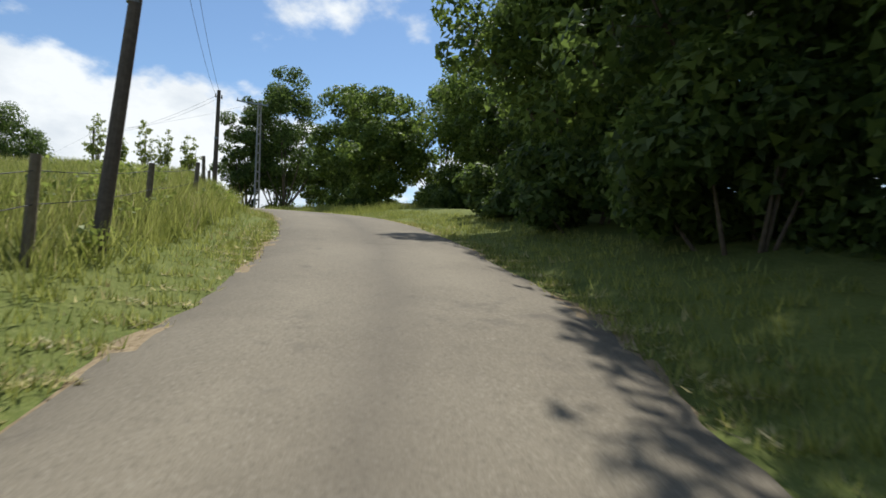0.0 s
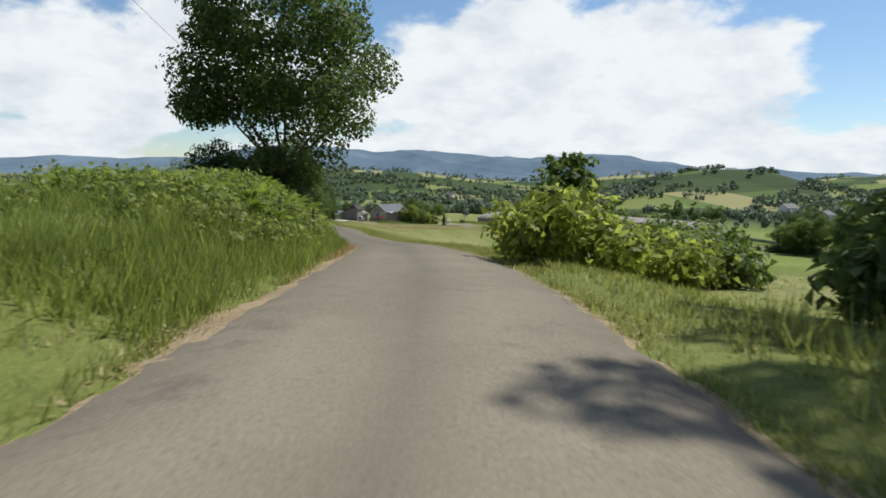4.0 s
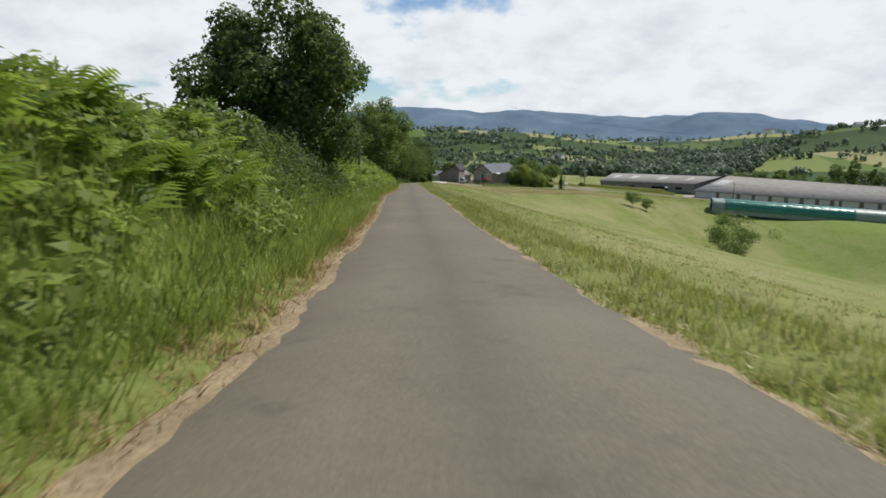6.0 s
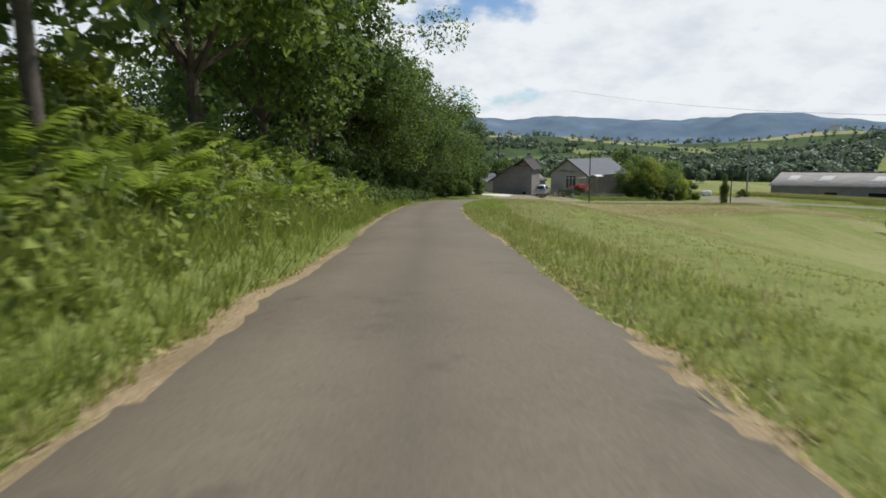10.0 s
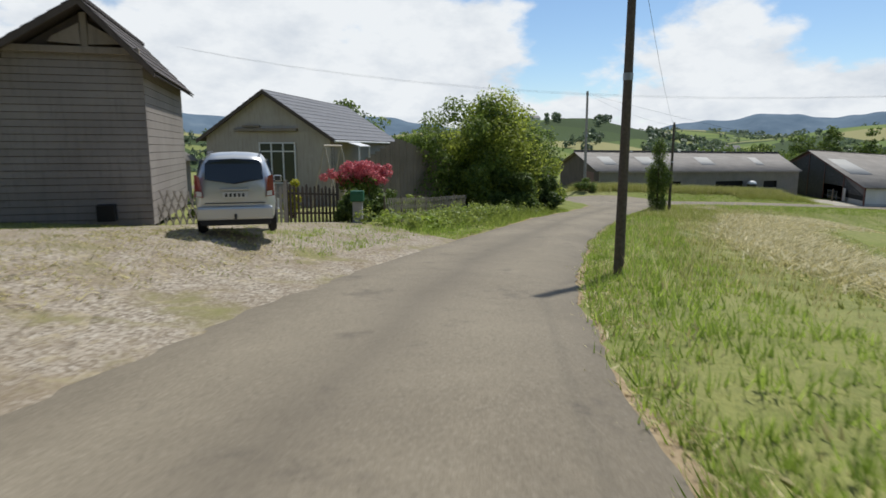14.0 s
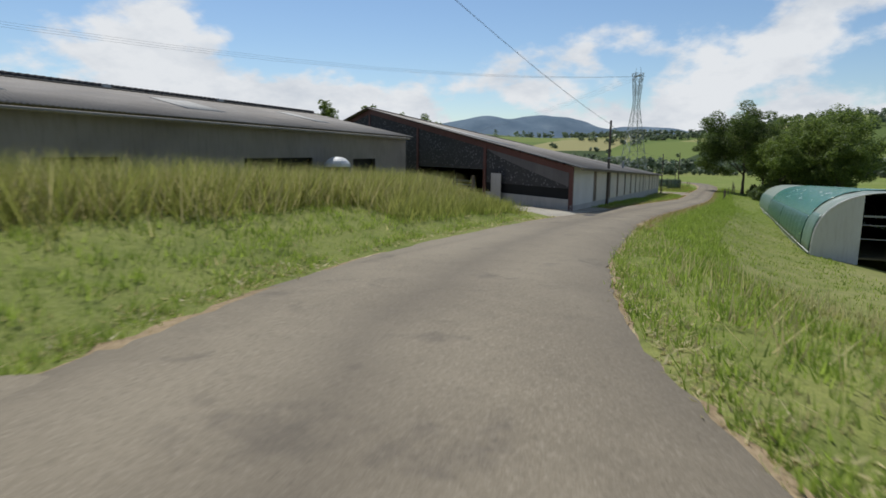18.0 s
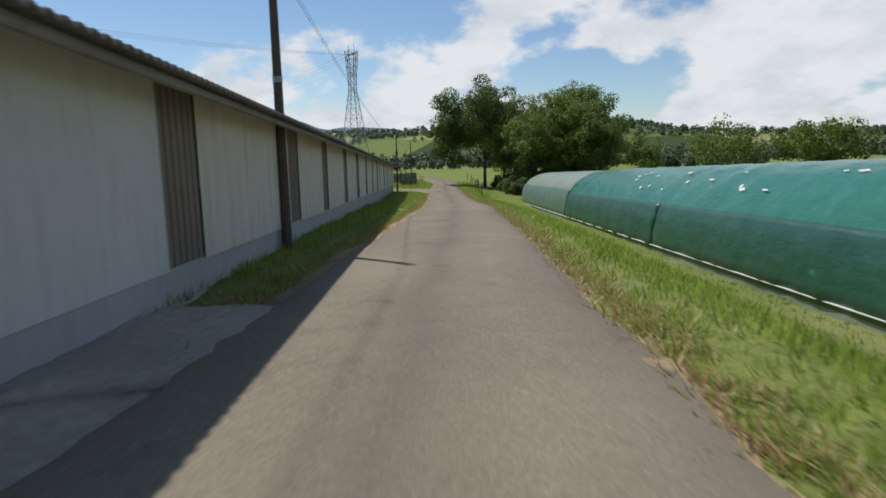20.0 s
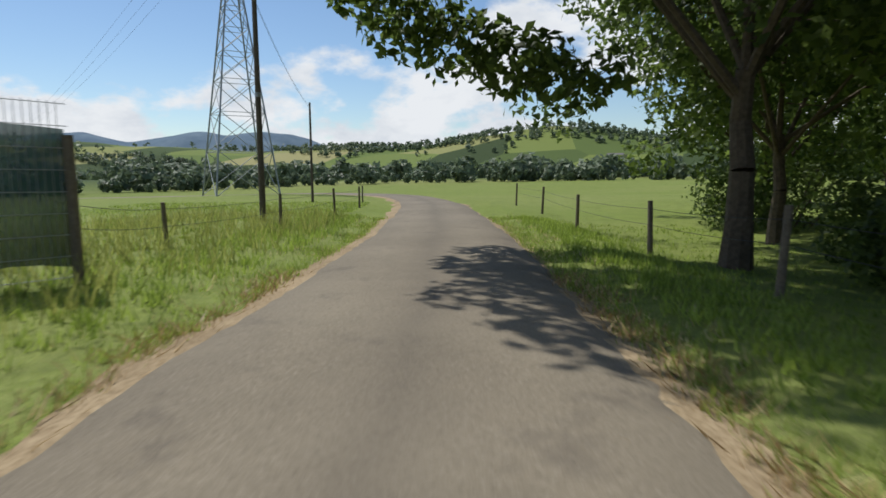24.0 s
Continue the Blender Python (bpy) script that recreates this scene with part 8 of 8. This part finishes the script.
def car(x, y, z, yaw):
    """A people carrier, its nose towards +y, built from cross sections along its length."""
    t = thing("car", "silver people carrier parked with its back to the lane", "car", pose(x, y, z, 0, 0, yaw))
    # (y, half width, bottom, waist height, roof height, roof half width)
    secs = [(0.0, 0.72, 0.42, 0.90, 0.95, 0.60), (0.05, 0.80, 0.32, 0.95, 1.30, 0.60), (0.16, 0.84, 0.27, 0.97, 1.52, 0.60), (0.45, 0.87, 0.24, 0.98, 1.60, 0.62), (1.1, 0.88, 0.22, 0.98, 1.64, 0.64),
            (2.1, 0.88, 0.22, 0.97, 1.62, 0.64), (2.75, 0.88, 0.22, 0.96, 1.50, 0.62), (3.35, 0.87, 0.22, 0.94, 1.10, 0.62), (3.75, 0.85, 0.24, 0.90, 0.97, 0.60), (4.15, 0.78, 0.28, 0.78, 0.84, 0.52), (4.32, 0.66, 0.36, 0.66, 0.72, 0.42)]
    v, k = [], 18
    for (yy, w, lo, wa, ro, rw) in secs:
        ring = [(0, lo), (w * 0.75, lo), (w * 0.97, lo + 0.12), (w, (lo + wa) * 0.5), (w * 0.985, wa), (w * 0.93, wa + (ro - wa) * 0.28), (rw + (w - rw) * 0.32, wa + (ro - wa) * 0.72), (rw * 0.93, ro - 0.03), (rw * 0.5, ro)]
        ring += [(0, ro + 0.01)] + [(-a, b) for a, b in reversed(ring[1:])]
        v += [(a, yy, b) for a, b in ring]
    idx = np.arange(len(v)).reshape(len(secs), k)
    f = np.concatenate([np.stack([idx[:-1, j], idx[1:, j], idx[1:, (j + 1) % k], idx[:-1, (j + 1) % k]], 1) for j in range(k)])
    bm = bmesh.new()
    bm.from_mesh(quick_mesh("body", v, f, True))
    for row in (idx[0], idx[-1]):
        bm.verts.ensure_lookup_table()
        bm.faces.new([bm.verts[i] for i in row])
    bmesh.ops.recalc_face_normals(bm, faces=bm.faces)
    for fc in bm.faces:
        fc.smooth = True
    part("body", bm, M_CAR, t)
    t.scale = (1.0, 1.0, 1.14)

    def pane(name, pts, label=""):
        part(name, poly(pts, 0.02, (0, 1, 0)), M_GLASS, t, label)

    pane("rear_window", [(-0.62, -0.005, 1.12), (0, -0.035, 1.03), (0.62, -0.005, 1.12), (0.60, 0.07, 1.42), (0.52, 0.10, 1.50), (0, 0.085, 1.52), (-0.52, 0.10, 1.50), (-0.60, 0.07, 1.42)], "dark tinted rear window")
    for s in (-1, 1):
        part("side_window", poly([(s * 0.845, 0.5, 1.03), (s * 0.845, 2.6, 1.02), (s * 0.72, 2.3, 1.46), (s * 0.72, 0.6, 1.50)], 0.03, (s, 0, 0)), M_GLASS, t)
        lamp = part("tail_light", poly([(s * 0.66, -0.03, 0.78), (s * 0.845, 0.03, 0.80), (s * 0.83, 0.04, 1.22), (s * 0.72, -0.01, 1.18)], 0.05, (0, -1, 0)), M_LAMP_RED, t, "red tail light")
        part("reversing_lens", poly([(s * 0.68, -0.09, 0.80), (s * 0.80, -0.06, 0.81), (s * 0.80, -0.06, 0.90), (s * 0.69, -0.09, 0.89)], 0.02, (0, -1, 0)), M_PLATE, lamp)
        mir = part("wing_mirror", box(s * 0.98, 2.72, 1.02, 0.2, 0.1, 0.15, bevel=0.03), M_CAR, t)
        part("mirror_glass", box(s * 0.98, 2.665, 1.02, 0.16, 0.012, 0.11), M_GLASS, mir)
        part("roof_rail", tube((s * 0.58, 0.4, 1.63), (s * 0.58, 2.2, 1.64), 0.02, 0.02, 6), M_BLACKPLASTIC, t)
        for yy in (0.78, 3.42):
            w = new("wheel")
            w.parent = t
            w.matrix_local = Matrix.Translation((s * 0.78, yy, 0.31)) @ Matrix.Rotation(radians(90), 4, "Y")
            tb = bmesh.new()
            bmesh.ops.create_cone(tb, cap_ends=True, segments=28, radius1=0.315, radius2=0.315, depth=0.2)
            bmesh.ops.bevel(tb, geom=[e for e in tb.edges if max(len(q.verts) for q in e.link_faces) > 6], offset=0.04, segments=3, affect="EDGES")
            part("tyre", tb, M_TYRE, w)
            part("rim", bm_tube(bmesh.new(), (0, 0, -0.108), (0, 0, 0.108), 0.2, 0.2, 20), M_RIM, w)
    part("bumper", box(0, -0.05, 0.47, 1.62, 0.16, 0.26, bevel=0.05), M_CAR, t)
    part("bumper_underside", box(0, -0.02, 0.29, 1.5, 0.12, 0.12, bevel=0.03), M_BLACKPLASTIC, t)
    part("tailgate_seam", box(0, -0.035, 0.66, 1.3, 0.02, 0.015), M_BLACKPLASTIC, t)
    part("handle_strip", box(0, -0.06, 0.93, 0.62, 0.04, 0.05, bevel=0.012), M_RIM, t)
    pl_ = part("number_plate", box(0, -0.055, 0.82, 0.52, 0.02, 0.12, bevel=0.005), M_PLATE, t)
    for k2 in range(5):
        part("plate_bar", box(-0.18 + 0.09 * k2, -0.068, 0.82, 0.05, 0.006, 0.07), M_BLACKPLASTIC, pl_)
    part("wiper", tube((0, -0.06, 1.04), (0.42, -0.02, 1.12), 0.012, 0.008, 6), M_BLACKPLASTIC, t)
    part("tow_ball", tube((0, -0.18, 0.36), (0, -0.18, 0.46), 0.028, 0.028, 10), M_BLACKPLASTIC, t)


car(12.6, 187.1, land_z(12.6, 188.9) + 0.1, -18)


# ---- pylon ----
def pylon(x, y, h, half, rot):
    z = land_z(x, y)
    t = thing("pylon", "tall grey steel lattice power pylon in the meadow", "pylon", pose(x, y, z, 0, 0, rot))

    def w(q):
        return half * (1 - 0.80 * min(1.0, q / (h * 0.72))) if q < h * 0.72 else half * (0.20 + 0.16 * (q - h * 0.72) / (h * 0.28))

    lv = [0, 0.15, 0.28, 0.39, 0.48, 0.56, 0.63, 0.70, 0.76, 0.82, 0.88, 0.94, 1.0]
    lv = [q * h for q in lv]
    cor = [(-1, -1), (1, -1), (1, 1), (-1, 1)]
    for (sx, sy) in cor:
        part("leg", swept([(sx * w(q), sy * w(q), q - (0.5 if q == 0 else 0)) for q in lv], 0.10, 6), M_STEEL, t)
    for a, b in zip(lv, lv[1:]):
        for i in range(4):
            (ax, ay), (bx, by) = cor[i], cor[(i + 1) % 4]
            part("brace", tube((ax * w(a), ay * w(a), a), (bx * w(b), by * w(b), b), 0.045, 0.045, 5), M_STEEL, t)
            part("brace", tube((bx * w(a), by * w(a), a), (ax * w(b), ay * w(b), b), 0.045, 0.045, 5), M_STEEL, t)
            part("brace", tube((ax * w(b), ay * w(b), b), (bx * w(b), by * w(b), b), 0.04, 0.04, 5), M_STEEL, t)
    # the forked head with its cross beam
    for s in (-1, 1):
        bm = bmesh.new()
        n = 5
        for k in range(n):
            a0, a1 = k / n, (k + 1) / n
            pa_, pb_ = (s * (1.0 + 1.3 * a0), h * (0.80 + 0.17 * a0)), (s * (1.0 + 1.3 * a1), h * (0.80 + 0.17 * a1))
            for d in (-0.35, 0.35):
                bm_tube(bm, (pa_[0], d, pa_[1]), (pb_[0], d, pb_[1]), 0.06, 0.06, 5, False)
            bm_tube(bm, (pa_[0], -0.35, pa_[1]), (pb_[0], 0.35, pb_[1]), 0.04, 0.04, 5, False)
        part("fork", bm, M_STEEL, t)
        part("horn", tube((s * 2.3, 0, h * 0.97), (s * 1.5, 0, h * 1.05), 0.07, 0.05, 6), M_STEEL, t)
        part("insulator", tube((s * 2.5, 0, h * 0.96), (s * 2.5, 0, h * 0.90), 0.09, 0.07, 8), M_GLASS, t)
    part("cross_beam", box(0, 0, h * 0.975, 5.2, 0.6, 0.25), M_STEEL, t)
    return Vector((x, y, z + h * 0.97))


pt = pylon(269.0, 177.5, 33.5, 3.6, 15)
pt2 = pylon(640.0, 330.0, 33.5, 3.6, 15)
for q in (-2.2, 0.0, 2.2):
    wire(pt + Vector((q * 0.4, q, 0)), pt2 + Vector((q * 0.4, q, 0)), 9.0, 0.016, "thin high-voltage line between pylons")
    wire(pt + Vector((q * 0.4, q, 0)), (60 + q, 420 + q, 25), 12.0, 0.016, "thin high-voltage line between pylons")


# ---- the green screened fence ----
def cloth_material():
    """Open-woven screen cloth: a part of the light passes between its threads."""
    k = Mat("green_screen_cloth", 0.75, 0, 0.3).objpos()
    c = k.mix(k.range(k.noise(1.5, 5), 0.3, 0.7), (0.065, 0.125, 0.104), (0.100, 0.175, 0.145))
    k.color(c)
    gap = k.n.new("ShaderNodeBsdfTransparent")
    s = k.n.new("ShaderNodeMixShader")
    k.link(k.range(k.noise(0.7, 4), 0.3, 0.7, 0.22, 0.42), s.inputs[0])
    k.link(k.b.outputs[0], s.inputs[1])
    k.link(gap.outputs[0], s.inputs[2])
    k.link(s.outputs[0], k.n["Material Output"].inputs[0])
    return k.m


M_SCREEN = cloth_material()
M_GREENPOST = plain("dark_green_post", (0.02, 0.045, 0.035), 0.85, 6, 0.5, bump=0)


def screen_fence(places, h, hem, hi):
    """Tall mesh panels on green posts; the cloth hangs on the middle of the mesh."""
    for a, b in zip(places, places[1:]):
        m, L = frame_of(a, b)
        za, zb = land_z(*a), land_z(*b)
        t = thing("screen_fence", "tall welded mesh fence panel hung with green screen cloth", "fence", m @ Matrix.Translation((0, 0, za)), "screened fence")
        dz = zb - za
        lo = 0.3 if b == places[-1] else hem
        part("fence_post", box(0, 0, h / 2 - 0.1, 0.07, 0.09, h + 0.4, bevel=0.01), M_GREENPOST, t)
        n = 10
        v = [(0.03 + (L - 0.06) * i / n, 0.04 + 0.012 * math.sin(i * 2.1 + j), (lo if j == 0 else hi) + dz * i / n + (0.05 if j == 0 else 0.02) * math.sin(i * 1.7)) for j in (0, 1) for i in range(n + 1)]
        part("screen_cloth", solid(quick_mesh("cloth", v, [(i, i + 1, i + n + 2, i + n + 1) for i in range(n)], True), 0.008), M_SCREEN, t, "dark green woven screen cloth")
        bm = bmesh.new()
        for k in range(1, int(L / 0.1)):
            x = k * 0.1
            bm_box(bm, x, 0, h * 0.5 + 0.05 + dz * x / L, 0.008, 0.008, h)
        part("wire_mesh", bm, M_STEEL, t)
        for k in range(9):
            u = 0.04 + 0.12 * k
            part("mesh_rail", tube((0, 0, h * u + 0.02), (L, 0, h * u + 0.02 + dz), 0.007, 0.007, 5), M_STEEL, t)
    x, y = places[-1]
    tagged(part("fence_post", tube((x, y, land_z(x, y) - 0.3), (x, y, land_z(x, y) + h - 0.4), 0.08, 0.07, 9), M_POST), "stout wooden end post of the screened fence", "post")


screen_fence([(197.0, 213.0), (197.6, 209.0), (198.2, 205.2), (198.8, 201.4), (199.3, 197.6), (199.8, 193.8), (200.2, 190.0), (200.8, 186.2), (201.2, 182.2), (203.5, 178.9)], 2.5, 0.7, 2.2)


# ---- small things on and by the lane ----
def cover(t_, lat, r):
    p = along(t_, lat, 0.05)
    th = thing("manhole_cover", "round dark iron manhole cover set in the asphalt", "manhole cover", pose(*p))
    part("ring", bm_tube(bmesh.new(), (0, 0, -0.05), (0, 0, 0.006), r * 1.12, r * 1.1, 28), M_BLACKPLASTIC, th)
    part("lid", bm_tube(bmesh.new(), (0, 0, -0.04), (0, 0, 0.012), r, r * 0.98, 28), M_BLACKPLASTIC, th)


cover(19.78, -0.75, 0.26)
tip = (179.9, 182.5)
tip_t = float(TIME[int(np.argmin(np.hypot(LINE[:, 0] - tip[0], LINE[:, 1] - tip[1])))])
cover(tip_t, -(Vector(tip) - along(tip_t).xy).length, 0.24)


M_TAR = plain("old_tar", (0.06, 0.054, 0.048), 0.8, 7, 0.7, bump=0.1)


M_CRACK = plain("dirt_filled_crack", (0.125, 0.108, 0.080), 0.8, 7, 0.9, bump=0.1)


def tar_seam(pts, width, lift=None, material=M_TAR):
    """A poured tar line over a crack in the asphalt."""
    p, _ = spline([(x, y, 0) for x, y in pts], 0.2)
    i = [int(np.argmin((LINE[:, 0] - x) ** 2 + (LINE[:, 1] - y) ** 2)) for x, y in p[:, :2]]
    tan = np.gradient(p[:, :2], axis=0)
    tan /= np.linalg.norm(tan, axis=1)[:, None]
    rng = np.random.default_rng(len(p))
    w = width * (0.5 + 0.5 * rng.random(len(p)))
    wob = np.cumsum(rng.normal(size=len(p))) * 0.03
    side = np.stack([tan[:, 1], -tan[:, 0]], 1)
    z = LINE[i, 2]
    off = np.array([np.hypot(LINE[k, 0] - x, LINE[k, 1] - y) for k, (x, y) in zip(i, p[:, :2])])
    z = np.convolve(np.pad(z, 4, "edge"), np.ones(9) / 9, "valid") + 0.05 * (1 - np.clip(off / 2.2, 0, 1) ** 2) + 0.012
    c = p[:, :2] + side * wob[:, None]
    if lift is not None:
        z = np.maximum(paved_z(p[:, 0], p[:, 1]) + lift, sheet_z(p[:, 0], p[:, 1]) + 0.04) + 0.015
    v = np.vstack([np.column_stack([c - side * w[:, None], z]), np.column_stack([c + side * w[:, None], z])])
    k = np.arange(len(p) - 1)
    me = quick_mesh("tar_seam", v, np.stack([k, k + 1, k + 1 + len(p), k + len(p)], 1))
    me.materials.append(material)
    tagged(new("tar_seam", me), "dark tar line over a crack in the lane", "tar", "tar seams", "structure")


def blot_material():
    """A stain that thins out to nothing between its darker spots."""
    k = Mat("dark_road_stain", 0.88, 0, 0.25)
    k.color(k.mix(k.range(k.noise(9.0, 5), 0.3, 0.7), (0.135, 0.113, 0.084), (0.195, 0.165, 0.122)))
    clear = k.n.new("ShaderNodeBsdfTransparent")
    s = k.n.new("ShaderNodeMixShader")
    k.link(k.range(k.noise(2.6, 5, 0.65), 0.36, 0.58), s.inputs[0])
    k.link(clear.outputs[0], s.inputs[1])
    k.link(k.b.outputs[0], s.inputs[2])
    k.link(s.outputs[0], k.n["Material Output"].inputs[0])
    return k.m


M_BLOT = blot_material()


def blot(x, y, rx, ry, seed, material=M_BLOT, label="dark worn patch in the asphalt"):
    """A small ragged patch lying on the lane, drawn out across it."""
    rng = np.random.default_rng(seed)
    i = int(np.argmin((LINE[:, 0] - x) ** 2 + (LINE[:, 1] - y) ** 2))
    t, s_ = TAN[i], RIGHT[i]
    n = 18
    a = np.arange(n) * 2 * np.pi / n
    r = 0.75 + 0.25 * rng.random(n) + 0.2 * np.sin(a * 3 + seed)
    pts = np.array([x, y]) + np.outer(np.cos(a) * r * rx, s_) + np.outer(np.sin(a) * r * ry, t)
    pts = np.vstack([[x, y], pts])
    off = pts - LINE[i, :2]
    slope = (LINE[min(i + 2, len(LINE) - 1), 2] - LINE[i - 2, 2]) / max(1e-6, np.linalg.norm(LINE[min(i + 2, len(LINE) - 1), :2] - LINE[i - 2, :2]))
    z = LINE[i, 2] + off @ t * slope + 0.05 * (1 - np.clip(np.abs(off @ s_) / HALF[i], 0, 1) ** 2) + 0.008
    me = bpy.data.meshes.new("road_stain")
    me.from_pydata(np.column_stack([pts, z]).tolist(), [], [(0, 1 + k, 1 + (k + 1) % n) for k in range(n)])
    me.materials.append(material)
    tagged(new("road_stain", me), label, "stain", "road stains", "structure")


for k, (x, y, rx, ry) in enumerate([(177.1, 183.5, 0.55, 0.45), (177.9, 182.6, 0.25, 0.2), (179.0, 182.7, 0.3, 0.22), (181.9, 180.9, 0.4, 0.3), (162.9, 186.6, 0.8, 0.22), (161.3, 188.8, 0.3, 0.5), (160.0, 187.4, 0.2, 0.7), (164.8, 185.9, 0.3, 0.25),
                                    (172.4, 184.9, 0.35, 0.3), (189.9, 179.2, 0.4, 0.25), (189.6, 178.3, 0.3, 0.25), (103.8, 210.6, 0.8, 0.9), (101.2, 209.4, 0.6, 0.7), (-3.0, -62.0, 0.35, 0.3), (60.5, 213.6, 0.5, 0.4)]):
    blot(x, y, rx, ry, 500 + k)
tar_seam([(166.5, 185.6), (163.4, 186.5), (160.2, 187.7)], 0.05, None, M_CRACK)
tar_seam([(174.0, 183.6), (171.5, 184.3)], 0.05, None, M_CRACK)
tar_seam([(55.5, 213.2), (53.4, 212.2)], 0.03, 0.03, M_CRACK)
tar_seam([(58.2, 218.4), (56.4, 214.4), (54.4, 210.8)], 0.03, 0.03, M_CRACK)


def silo(x, y):
    t = thing("feed_silo", "small pale grey feed silo on legs beside the barn", "silo", pose(x, y, land_z(x, y)))
    part("hopper", bm_tube(bmesh.new(), (0, 0, 0.9), (0, 0, 2.0), 0.35, 1.1, 20), M_CONCRETE_GREY, t)
    part("drum", bm_tube(bmesh.new(), (0, 0, 2.0), (0, 0, 4.6), 1.1, 1.1, 20), M_CONCRETE_GREY, t)
    part("cap", bm_tube(bmesh.new(), (0, 0, 4.6), (0, 0, 5.2), 1.1, 0.25, 20), M_CONCRETE_GREY, t)
    for k in range(4):
        a = k * math.pi / 2 + 0.8
        part("leg", tube((math.cos(a), math.sin(a), -0.3), (math.cos(a), math.sin(a), 2.1), 0.06, 0.06, 8), M_STEEL, t)


silo(111.5, 226.5)
